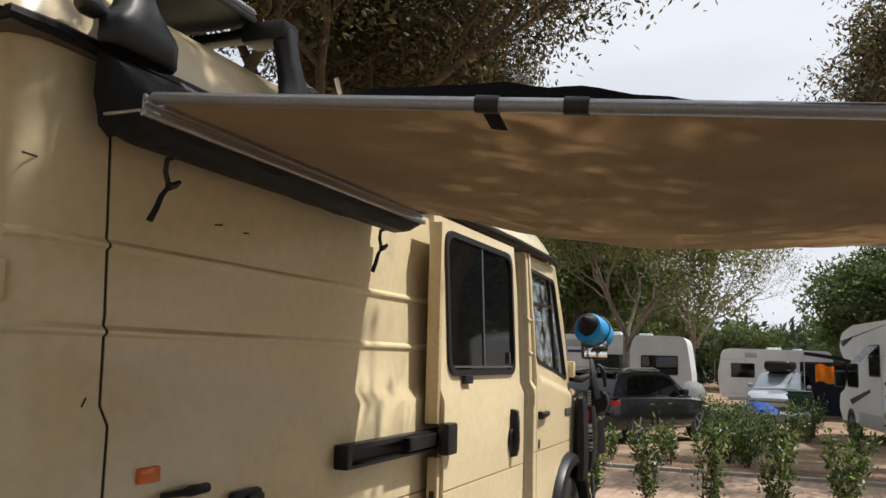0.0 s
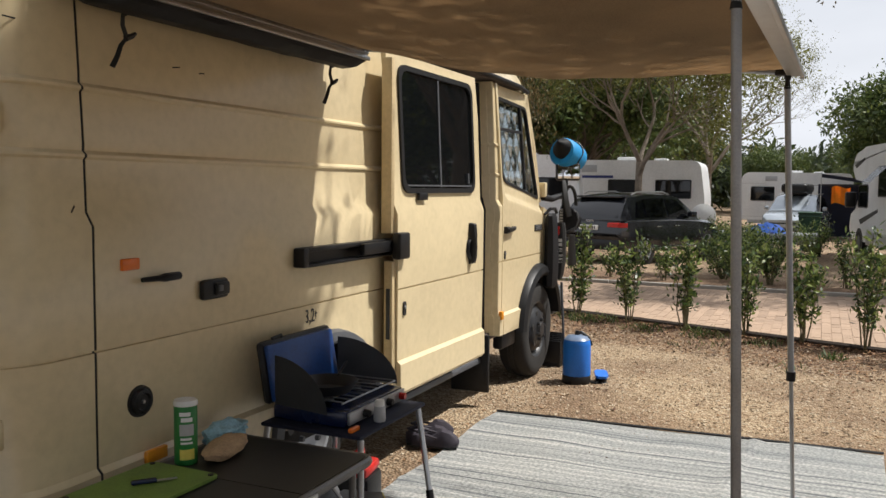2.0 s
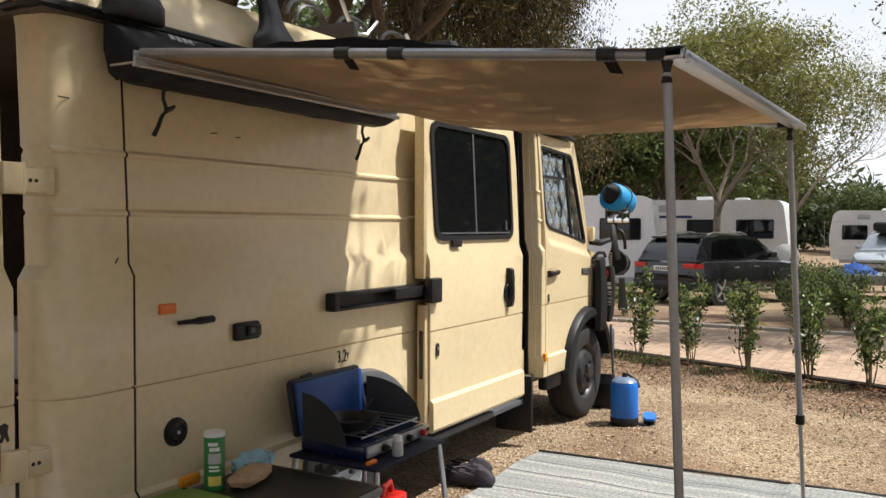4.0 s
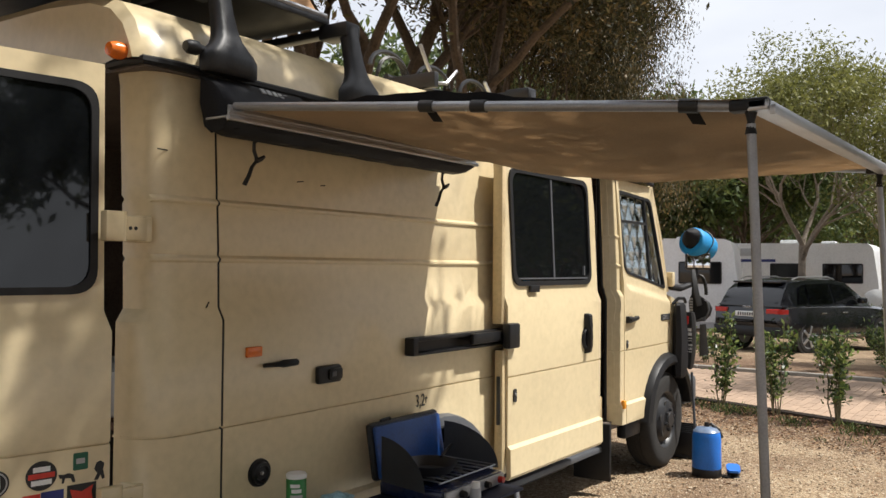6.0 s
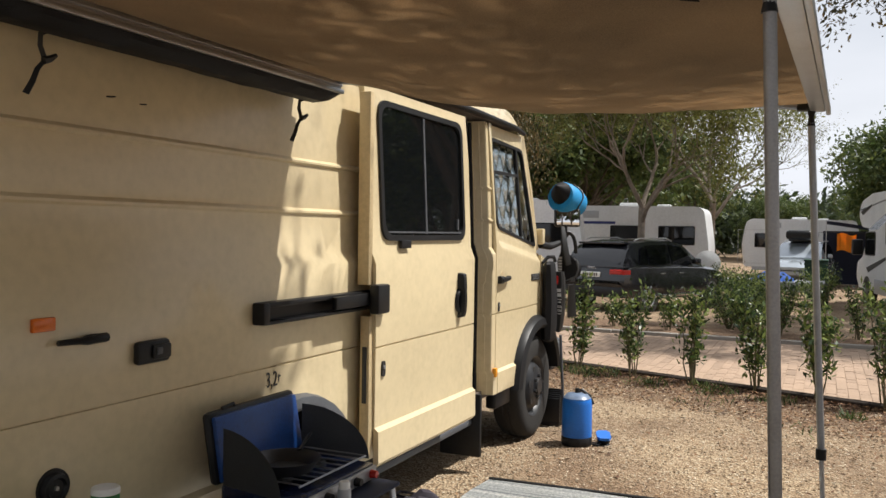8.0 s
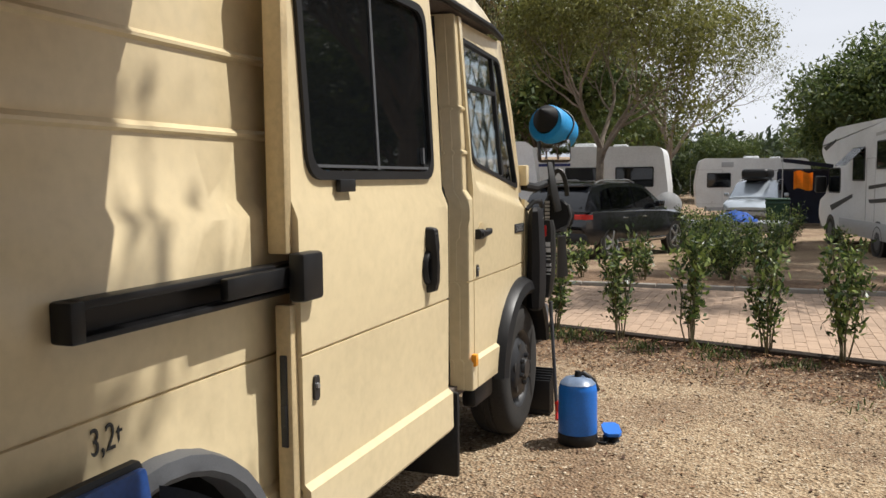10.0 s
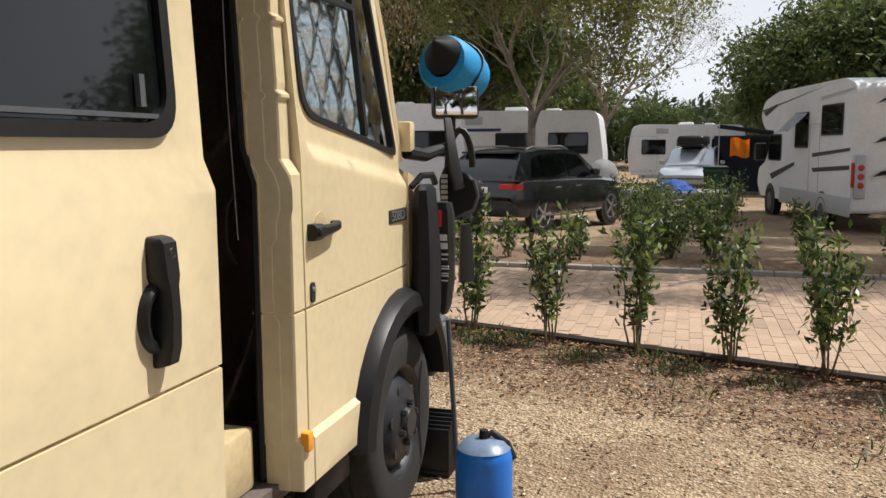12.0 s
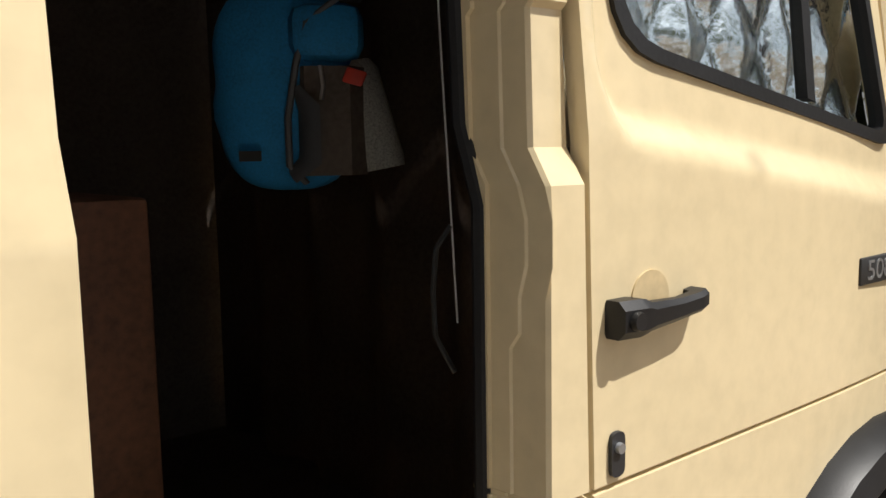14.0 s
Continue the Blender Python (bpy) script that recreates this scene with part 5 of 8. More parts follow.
# tips that would shade the sunlit front of the van are left out
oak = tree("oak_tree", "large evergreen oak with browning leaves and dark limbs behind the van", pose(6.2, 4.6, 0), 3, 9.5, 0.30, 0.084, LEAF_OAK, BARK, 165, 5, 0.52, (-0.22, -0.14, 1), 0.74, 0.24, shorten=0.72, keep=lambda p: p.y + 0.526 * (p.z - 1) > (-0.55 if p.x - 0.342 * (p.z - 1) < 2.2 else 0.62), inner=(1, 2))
# out of view; crown cut to set the shade edge, dapples and sunlit roof
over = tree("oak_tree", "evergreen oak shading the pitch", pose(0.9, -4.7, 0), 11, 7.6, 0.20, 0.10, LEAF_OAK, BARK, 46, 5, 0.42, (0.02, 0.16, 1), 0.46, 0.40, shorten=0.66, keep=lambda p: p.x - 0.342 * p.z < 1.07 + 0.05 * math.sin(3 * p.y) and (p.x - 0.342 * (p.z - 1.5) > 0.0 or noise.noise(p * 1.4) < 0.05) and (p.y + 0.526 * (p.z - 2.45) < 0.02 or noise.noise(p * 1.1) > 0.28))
copy_thing(oak, pose(9.2, 4.5, 0, 0, 0, 100)).scale = (0.42, 0.42, 0.95)
# copies at negative x stand behind the view, added to hold back sky light
for x, y, s, rz in ((-8, -7.5, 1.3, 60), (14.6, -5.5, 1.05, 0), (19.5, -7.0, 1.2, 75), (-4.8, -4.9, 1.2, 200), (-6.2, -1.2, 1.1, 130)):
    copy_thing(over, pose(x, y, 0, 0, 0, rz)).scale = (s, s, s)
lime = tree("young_tree", "young tree with thin yellowing green crown", pose(20.7, 2.42, -0.35), 21, 6.9, 0.12, 0.11, LEAF_YELLOW, BARK_PALE, 30, 5, 0.36, (0.02, 0, 1), 0.72, 0.38)
bare = tree("bare_tree", "nearly bare young tree with fine twigs", pose(28.0, 1.5, -0.3), 31, 8.2, 0.13, 0.07, LEAF_YELLOW, BARK_PALE, 2, 6, 0.15, (0, 0, 1), 0.5, 0.34)

rng = np.random.default_rng(77)
fr = tree("broad_tree", "dense green broadleaf tree in the row behind the caravans", pose(33, 9, -0.3), 41, 9.0, 0.22, 0.30, LEAF_GREEN, BARK, 20, 5, 0.62, (0, 0, 1), 0.75, 0.22, group="wood edge", thin=0.012)
# the five with x below 9 are unseen, added to block sky light
for x, y, s, rz in ((24, 10, 0.95, 40), (30, 15, 1.2, 100), (38, 8.5, 0.9, 200), (60, 1, 0.55, 10), (50, -5.5, 0.75, 120), (40, -8.5, 1.0, 300), (33, -11.5, 1.1, 77), (27, -13, 1.05, 190), (52, 6, 0.9, 250), (20, 15, 1.1, 310), (8.5, -10.5, 0.85, 30), (-3.5, -9.5, 0.85, 80), (2.8, -9.6, 0.8, 140), (-8.5, -2.0, 0.9, 220), (-8.0, 4.5, 0.9, 260), (24, -9.5, 0.95, 20), (29.5, 6.8, 0.95, 15), (39, -6.4, 0.85, 280)):
    c = copy_thing(fr, pose(x, y, -0.32 if x > 18 else 0.0, 0, 0, rz))
    for o in (c,):
        o.scale = (s, s, s)
# far wood as one mass of leaves
pts = []
for k in range(220):
    a = rng.uniform(-0.62, 0.85)
    r = rng.uniform(58, 110)
    h = rng.uniform(5.5, 9.0) * (1.15 if a > 0.2 or a < -0.15 else 0.62)
    c = np.array((r * math.cos(a), r * math.sin(a), 0.1))
    q = rng.normal(size=(420, 3))
    q /= np.linalg.norm(q, axis=1)[:, None]
    q *= rng.uniform(0.6, 1.0, 420)[:, None] * (1 + 0.25 * np.sin(q[:, :1] * 5 + q[:, 1:2] * 4 + k))
    pts.append(c + q * np.array((3.2, 3.2, h * 0.5)) + np.array((0, 0, h * 0.5)))
wood = leaf_mesh("far_wood", np.concatenate(pts), 0.75, LEAF_FAR, None, 99, 0.2)
tagged(wood, "dark green far woodland on the horizon", "wood", "", "stuff")


# ---- shrubs along the road ----
def shrub(at, seed, height, width, label, nstem=8, leaf=0.055, dens=1.0, group="hedge shrubs"):
    r2 = np.random.default_rng(seed)
    ob = thing("shrub", label, "shrub", at, group)
    bm2, pts = B(), []
    for k in range(nstem):
        a = r2.uniform(0, math.tau)
        d = Vector((math.cos(a) * width * r2.uniform(0.15, 0.5), math.sin(a) * width * r2.uniform(0.15, 0.5), height * r2.uniform(0.65, 1.05)))
        p0 = Vector((0.03 * math.cos(a), 0.03 * math.sin(a), -0.02))
        line = [p0 + Vector((d.x * t ** 1.4, d.y * t ** 1.4, d.z * t)) + Vector(r2.normal(size=3)) * 0.012 for t in (0, 0.25, 0.5, 0.75, 1)]
        sweep(bm2, line, [0.008, 0.007, 0.006, 0.004, 0.002], 5)
        for j in range(int(110 * dens * height)):
            t = 1.0 - 0.74 * r2.random() ** 1.3
            i = min(3, int(t * 4))
            c = line[i].lerp(line[i + 1], t * 4 - i)
            pts.append(np.array(c) + r2.normal(size=3) * (0.022 + 0.045 * width))
    part("stem", bm2, STEM, ob)
    leaf_mesh("foliage", np.array(pts), leaf, LEAF_SHRUB, ob, seed + 5, -0.7)
    return ob


row = [(7.80, 0.55, 1.02, 0.34), (7.58, -0.10, 1.0, 0.44), (7.46, -0.73, 0.98, 0.32), (7.32, -1.36, 0.92, 0.30), (7.14, -1.94, 1.06, 0.34), (6.98, -2.48, 1.12, 0.38), (6.6, -3.2, 1.1, 0.4), (8.2, 1.5, 1.1, 0.4)]
for k, (x, y, h, w) in enumerate(row):
    shrub(pose(x, y, 0.0, 0, 0, 40 * k), 200 + k, h, w, ("tall thin" if h > 1.08 else "small") + " young laurel shrub in bare earth beside the road", 7, 0.068, 0.95)
far_row = [(12.1, 1.15, 0.5, 0.34), (12.0, 0.25, 0.6, 0.34), (12.6, -0.85, 0.7, 0.7), (13.2, -0.55, 0.75, 1.1), (14.3, -0.75, 0.8, 1.2), (12.2, -1.35, 0.85, 0.7), (12.4, -2.45, 0.75, 0.45), (12.3, -3.4, 0.75, 0.45), (16.0, -0.9, 0.85, 1.1), (12.1, 2.1, 0.55, 0.34), (18.5, -0.4, 1.0, 1.0), (21.5, -1.9, 1.0, 1.3), (12.2, -4.5, 0.8, 0.5), (20.6, 0.55, 1.05, 1.2), (19.4, -0.25, 0.95, 1.1)]
for k, (x, y, h, w) in enumerate(far_row):
    shrub(pose(x, y, ground_height(x, y), 0, 0, 70 * k), 300 + k, h, w, ("broad leafy" if w > 0.6 else "small") + " green shrub on the bank past the road", 7 if w < 0.6 else 18, 0.07, 0.85)


# ---- parked car ----
def loft(bm2, rows2, cap=True):
    rv = [[bm2.verts.new(p) for p in r2] for r2 in rows2]
    k2 = len(rv[0])
    for a, b3 in zip(rv, rv[1:]):
        for k in range(k2):
            bm2.faces.new((a[k], a[(k + 1) % k2], b3[(k + 1) % k2], b3[k]))
    if cap:
        bm2.faces.new(rv[0][::-1])
        bm2.faces.new(rv[-1])
    return bm2


def suv(at, label, paint=None):
    """A five-door sport utility car; x points forwards from its rear, y to its left, 4.6 m long."""
    paint = paint or CAR_PAINT
    car = thing("car", label, "car", at, "parked cars")
    st = [(0.0, 0.55, 0.78, 0.74), (0.05, 0.42, 0.98, 0.86), (0.25, 0.35, 1.06, 0.92), (0.9, 0.32, 1.06, 0.945), (2.3, 0.30, 1.05, 0.945), (3.2, 0.30, 1.02, 0.945), (3.9, 0.32, 0.96, 0.92), (4.4, 0.38, 0.86, 0.84), (4.6, 0.48, 0.74, 0.66)]
    bm2 = B()
    loft(bm2, [[(x, -w * 0.95, z0), (x, -w, z0 + 0.18), (x, -w, (z0 + z1) * 0.5), (x, -w * 0.985, z1 - 0.06), (x, -w * 0.90, z1), (x, 0, z1 + 0.015), (x, w * 0.90, z1), (x, w * 0.985, z1 - 0.06), (x, w, (z0 + z1) * 0.5), (x, w, z0 + 0.18), (x, w * 0.95, z0)] for x, z0, z1, w in st])
    body = part("body", bm2, paint, car, "dark metallic lower body")
    bm2 = B()
    loft(bm2, [[(x, -w, z0), (x, -w * t, z1), (x, -w * t * 0.8, z1 + 0.03), (x, 0, z1 + 0.05), (x, w * t * 0.8, z1 + 0.03), (x, w * t, z1), (x, w, z0)] for x, z0, z1, w, t in ((0.12, 1.02, 1.06, 0.86, 0.9), (0.32, 1.02, 1.36, 0.87, 0.84), (0.55, 1.02, 1.54, 0.88, 0.78), (1.2, 1.02, 1.60, 0.89, 0.77), (2.1, 1.02, 1.61, 0.89, 0.77), (2.6, 1.02, 1.54, 0.89, 0.79), (3.15, 1.0, 1.22, 0.89, 0.86), (3.4, 0.98, 1.03, 0.88, 0.93))])
    part("cabin", bm2, paint, body)
    for pl in ([(0.62, 1.10), (0.98, 1.09), (0.98, 1.50), (0.80, 1.44)], [(1.04, 1.09), (1.90, 1.08), (1.90, 1.53), (1.04, 1.51)], [(1.98, 1.08), (2.98, 1.07), (2.50, 1.47), (1.98, 1.53)]):
        for s in (-1, 1):
            bm2 = B()
            vs2 = [bm2.verts.new((x, s * (0.905 - (z - 1.02) * 0.335), z)) for x, z in pl]
            f = bm2.faces.new(vs2)
            bmesh.ops.solidify(bm2, geom=[f], thickness=0.008)
            part("side_window", bm2, DARK_GLASS, body)
    bm2 = B()
    f = bm2.faces.new([bm2.verts.new(p) for p in ((0.12, -0.70, 1.09), (0.12, 0.70, 1.09), (0.44, 0.58, 1.47), (0.44, -0.58, 1.47))])
    bmesh.ops.solidify(bm2, geom=[f], thickness=0.02)
    part("rear_window", bm2, DARK_GLASS, body)
    part("rear_spoiler", box(B(), 0.36, 0.62, -0.62, 0.62, 1.53, 1.575, 0.015), paint, body)
    for s in (-1, 1):
        bm2 = loft(B(), [[(x, s * y0, z0), (x, s * y1, z0 + 0.0), (x, s * y1, z1), (x, s * y0, z1)] for x, y0, y1, z0, z1 in ((-0.005, 0.52, 0.80, 0.88, 0.96), (0.05, 0.50, 0.87, 0.87, 0.98), (0.20, 0.62, 0.925, 0.88, 0.97))])
        part("tail_light", bm2, RED_LENS, body, "red tail light")
        part("roof_rail", sweep(B(), [(0.7, s * 0.66, 1.61), (0.9, s * 0.665, 1.665), (2.0, s * 0.665, 1.67), (2.25, s * 0.665, 1.61)], 0.016, 8), ALU, body)
        bm2 = box(B(), 2.72, 2.92, s * 0.93, s * 1.09, 1.07, 1.21, 0.04)
        part("mirror", bm2, paint, body)
        for xx in (1.35, 2.15):
            part("door_handle", box(B(), xx, xx + 0.2, s * 0.935, s * 0.96, 0.86, 0.89, 0.01), CHROME, body)
        part("sill", box(B(), 1.15, 3.25, s * 0.90, s * 0.957, 0.34, 0.40, 0.012), CHROME, body)
    plate = part("number_plate", box(B(), -0.02, 0.02, -0.26, 0.26, 0.80, 0.91, 0.004), WHITE, body)
    for k in range(7):
        part("print_bar", box(B(), -0.024, -0.019, -0.20 + 0.06 * k, -0.165 + 0.06 * k, 0.82, 0.89), PRINT, plate)
    for k in range(4):
        part("rear_emblem", lathe(B(), [(0.03, -0.004), (0.036, 0.0), (0.03, 0.004), (0.026, 0.0), (0.03, -0.004)], 16, pose(-0.012 + 0.05, -0.075 + 0.05 * k, 0.995, 0, 60, 0)), CHROME, body)
    part("rear_bumper", box(B(), -0.03, 0.35, -0.86, 0.86, 0.36, 0.60, 0.05), PLASTIC, body)
    for x in (0.92, 3.73):
        for s in (-1, 1):
            m2 = pose(x, s * 0.93, 0.37, 90 * (1 if s < 0 else -1), 0, 0)
            w2 = part("wheel", lathe(B(), [(0.0, 0.015), (0.06, 0.02), (0.08, -0.02), (0.22, -0.015), (0.25, 0.005), (0.262, 0.0), (0.262, -0.2), (0.0, -0.2)], 30, m2), ALU_DULL, car)
            part("tyre", lathe(B(), [(0.255, 0.0), (0.30, 0.012), (0.35, 0.0), (0.37, -0.03), (0.37, -0.19), (0.34, -0.21), (0.255, -0.21)], 34, m2), TYRE, w2)
            for k in range(5):
                a = k * math.tau / 5
                bm2 = box(B(), 0.05, 0.25, -0.028, 0.028, 0.0, 0.022, 0.006, m2 @ Matrix.Rotation(a, 4, "Z"))
                part("spoke", bm2, ALU, w2)
            bm2 = lathe(B(), [(0.0, 0.0), (0.42, 0.0), (0.43, -0.02), (0.0, -0.02)], 30, m2 @ Matrix.Translation((0, 0, -0.008)))
            part("wheel_well", bm2, PRINT, car)
    return car


CAR_AT = pose(17.0, 2.80, -0.235, 0, 0, -22)
suv(CAR_AT, "dark grey metallic estate-like SUV parked with its tail to the road")


# ---- caravans and motorhomes ----
def hull(bm2, prof, y0, y1):
    """A closed box body: outline in x and z, from y0 to y1."""
    a = [bm2.verts.new((x, y0, z)) for x, z in prof]
    c = [bm2.verts.new((x, y1, z)) for x, z in prof]
    k2 = len(prof)
    for k in range(k2):
        bm2.faces.new((a[k], a[(k + 1) % k2], c[(k + 1) % k2], c[k]))
    bm2.faces.new(a[::-1])
    bm2.faces.new(c)
    return bm2


def framed_window(x0, x1, z0, z1, y, parent, r=0.05, name="window"):
    lp = rounded([(x0, z1), (x0, z0), (x1, z0), (x1, z1)], r)
    w2 = part(name, ring(lp, shrink(lp, 0.03), y - 0.012, y + 0.004), PLASTIC, parent)
    part("pane", flat(shrink(lp, 0.025), y - 0.006, y + 0.002), DARK_GLASS, w2)
    return w2


def caravan(at, length, label, stripes=True):
    cv = thing("caravan", label, "caravan", at, "caravans")
    prof = rounded([(0, 0.45), (length, 0.45), (length + 0.12, 1.3), (length - 0.05, 2.55), (0.1, 2.6), (-0.1, 1.4)], [0.05, 0.05, 0.25, 0.25, 0.30, 0.25], 5)
    body = part("body", hull(B(), prof, 0, 2.3), CARAVAN, cv, "white caravan body")
    framed_window(length - 1.33, length - 0.28, 1.42, 1.98, -0.004, body)
    framed_window(length - 2.75, length - 1.85, 1.42, 1.98, -0.004, body)
    framed_window(0.4, 1.4, 1.32, 1.95, -0.004, body)
    if stripes:
        part("stripe", box(B(), 0.5, length - 2.6, -0.008, 0.0, 2.02, 2.10), STICK_BLUE, body)
        bm2 = B()
        for k in range(9):
            box(bm2, length - 4.6 + 0.10 * k, length - 4.55 + 0.10 * k + 0.02, -0.008, 0.0, 1.52 + 0.012 * k, 1.56 + 0.012 * k)
        part("print_bar", bm2, STICK_GREY, body)
    part("door_outline", ring(rounded([(length - 4.9, 2.1), (length - 4.9, 0.6), (length - 3.55, 0.6), (length - 3.55, 2.1)], 0.06), shrink(rounded([(length - 4.9, 2.1), (length - 4.9, 0.6), (length - 3.55, 0.6), (length - 3.55, 2.1)], 0.06), 0.012), -0.008, 0.0), STICK_GREY, body)
    part("skirt", box(B(), 0.3, length - 0.3, 0.0, 0.03, 0.30, 0.46), CARAVAN_GREY, body)
    part("roof_hatch", box(B(), length - 2.6, length - 2.0, 0.6, 1.2, 2.56, 2.68, 0.04), CARAVAN, body)
    part("roof_hatch", box(B(), length - 1.5, length - 1.1, 0.8, 1.2, 2.55, 2.64, 0.04), CARAVAN, body)
    part("vent_grille", box(B(), length - 3.6, length - 3.1, -0.01, 0.0, 2.2, 2.42, 0.003), CARAVAN_GREY, body)
    w2 = part("wheel", lathe(B(), [(0.0, 0.0), (0.18, 0.0), (0.20, -0.02), (0.2, -0.15), (0, -0.15)], 20, pose(length * 0.45, 0.05, 0.32, 90, 0, 0)), ALU_DULL, cv)
    part("tyre", lathe(B(), [(0.19, 0.0), (0.30, 0.0), (0.32, -0.03), (0.32, -0.17), (0.19, -0.18)], 24, pose(length * 0.45, 0.05, 0.32, 90, 0, 0)), TYRE, w2)
    return cv


def motorhome(at, label):
    mh = thing("motorhome", label, "motorhome", at, "motorhomes")
    prof = rounded([(0.35, 0.42), (6.4, 0.42), (6.5, 2.75), (5.9, 2.9), (1.6, 2.9), (0.35, 2.72), (0.12, 2.35), (0.55, 2.05), (1.35, 2.0), (0.62, 1.25), (0.1, 1.1), (-0.05, 0.7)], [0.05, 0.1, 0.2, 0.1, 0.1, 0.3, 0.2, 0.1, 0.05, 0.05, 0.1, 0.2], 4)
    body = part("body", hull(B(), prof, 0, 2.3), CARAVAN, mh, "white motorhome body")
    framed_window(2.4, 3.25, 1.65, 2.3, 2.304, body)
    for s, y in (("a", -0.004),):
        framed_window(3.0, 3.9, 1.6, 2.35, y, body)
        framed_window(4.7, 5.9, 1.85, 2.45, y, body)
        framed_window(0.95, 2.0, 1.30, 1.92, y, body, 0.12, "cab_window")
    bm2 = B()
    f = bm2.faces.new([bm2.verts.new(p) for p in ((3.0, -0.01, 2.36), (3.9, -0.01, 2.36), (3.9, -0.42, 1.95), (3.0, -0.42, 1.95))])
    bmesh.ops.solidify(bm2, geom=[f], thickness=0.03)
    part("window_flap", bm2, DARK_GLASS, body)
    bm2 = B()
    f = bm2.faces.new([bm2.verts.new(p) for p in ((0.5, 0.2, 1.2), (0.5, 2.1, 1.2), (1.28, 2.0, 1.96), (1.28, 0.3, 1.96))])
    bmesh.ops.solidify(bm2, geom=[f], thickness=0.03)
    part("windscreen_cover", bm2, CARAVAN_GREY, body)
    for pl in ([(0.35, 2.45), (1.5, 2.62), (1.5, 2.56), (0.6, 2.36)], [(1.1, 0.98), (3.0, 1.3), (3.0, 1.22), (1.3, 0.86)], [(4.2, 1.5), (6.3, 1.62), (6.3, 1.56), (4.2, 1.42)], [(4.2, 1.2), (6.3, 1.3), (6.3, 1.22), (4.3, 1.12)], [(4.6, 2.62), (6.4, 2.70), (6.4, 2.66), (4.6, 2.55)]):
        part("stripe", flat(pl, -0.008, -0.001), PRINT if pl[0][0] < 4.5 else STICK_GREY, body)
    part("door_outline", ring(rounded([(4.0, 2.1), (4.0, 0.55), (4.62, 0.55), (4.62, 2.1)], 0.05), shrink(rounded([(4.0, 2.1), (4.0, 0.55), (4.62, 0.55), (4.62, 2.1)], 0.05), 0.012), -0.008, 0.0), STICK_GREY, body)
    part("tail_light", box(B(), 6.40, 6.47, -0.01, 0.12, 0.9, 1.35, 0.02), RED_LENS, body)
    for zz, w in ((2.45, 0.7), (1.75, 1.1), (1.15, 1.5)):
        bm2 = B()
        f = bm2.faces.new([bm2.verts.new(p) for p in ((6.505, 0.35, zz - 0.05), (6.505, 0.35 + w, zz + 0.16), (6.505, 0.35 + w, zz + 0.22), (6.505, 0.5, zz + 0.05))])
        bmesh.ops.solidify(bm2, geom=[f], thickness=0.006)
        part("stripe", bm2, PRINT, body)
    for zz in (1.05, 1.25, 1.45):
        part("rear_lamp", lathe(B(), [(0.0, 0.02), (0.05, 0.018), (0.06, 0.0), (0.06, -0.03), (0.0, -0.03)], 16, pose(6.515, 0.14, zz * 0.8 + 0.1, 0, 90, 0)), RED_LENS, body)
    part("lamp_column", box(B(), 6.42, 6.512, 0.04, 0.24, 0.7, 1.5, 0.03), CARAVAN_GREY, body)
    part("skirt", box(B(), 2.0, 6.45, -0.02, 0.0, 0.36, 0.72, 0.008), CARAVAN_GREY, body)
    bk = part("bike_rack", sweep(B(), [(6.5, 0.9, 1.0), (6.75, 0.9, 1.0), (6.78, 0.9, 1.4), (6.5, 0.9, 1.45)], 0.02, 7), ALU_DULL, body)
    part("bike_rack_bar", sweep(B(), [(6.77, 0.6, 1.2), (6.77, 1.9, 1.2)], 0.02, 7), ALU_DULL, bk)
    wb = part("warning_board", box(B(), 6.80, 6.815, 1.3, 1.8, 0.95, 1.45), WHITE, body, "red and white striped warning board")
    for k in range(3):
        bm2 = B()
        f = bm2.faces.new([bm2.verts.new((6.822, 1.3 + y, 0.95 + z)) for y, z in ((0.0, 0.02 + 0.17 * k), (0.5, 0.02 + 0.17 * k - 0.10 + 0.1), (0.5, 0.10 + 0.17 * k), (0.0, 0.10 + 0.17 * k))])
        part("board_stripe", bm2, STICK_RED, wb, smooth=False)
    part("mirror", box(B(), 0.75, 0.95, -0.32, -0.05, 1.30, 1.72, 0.05), PLASTIC, body)
    part("mirror", box(B(), 0.75, 0.95, 2.35, 2.62, 1.30, 1.72, 0.05), PLASTIC, body)
    part("bumper", box(B(), -0.08, 0.3, 0.05, 2.25, 0.35, 0.62, 0.05), GREY_PLASTIC, body)
    part("roof_hatch", box(B(), 3.0, 3.6, 0.8, 1.4, 2.88, 3.0, 0.04), CARAVAN, body)
    part("headlight", box(B(), 0.0, 0.2, 0.1, 0.5, 0.85, 1.05, 0.04), CHROME, body)
    for x in (1.2, 4.9):
        for y, r2 in ((-0.01, 90), (2.31, -90)):
            m2 = pose(x, y, 0.34, r2, 0, 0)
            w2 = part("wheel", lathe(B(), [(0.0, 0.01), (0.19, 0.01), (0.21, -0.02), (0.21, -0.15), (0, -0.15)], 20, m2), GREY_PLASTIC, mh)
            part("tyre", lathe(B(), [(0.2, 0.0), (0.31, 0.012), (0.34, -0.03), (0.34, -0.2), (0.2, -0.2)], 26, m2), TYRE, w2)
            part("wheel_well", lathe(B(), [(0.0, 0.004), (0.42, 0.004), (0.42, -0.01), (0, -0.01)], 26, m2), PRINT, mh)
    return mh


caravan(pose(23.6, 8.5, -0.2, 0, 0, -88), 7.3, "white caravan with dark windows and a blue stripe")
motorhome(pose(25.0, -2.80, -0.29, 0, 0, 190.5), "white alcove motorhome with dark swoosh stripes").scale = (1, 1, 1.03)


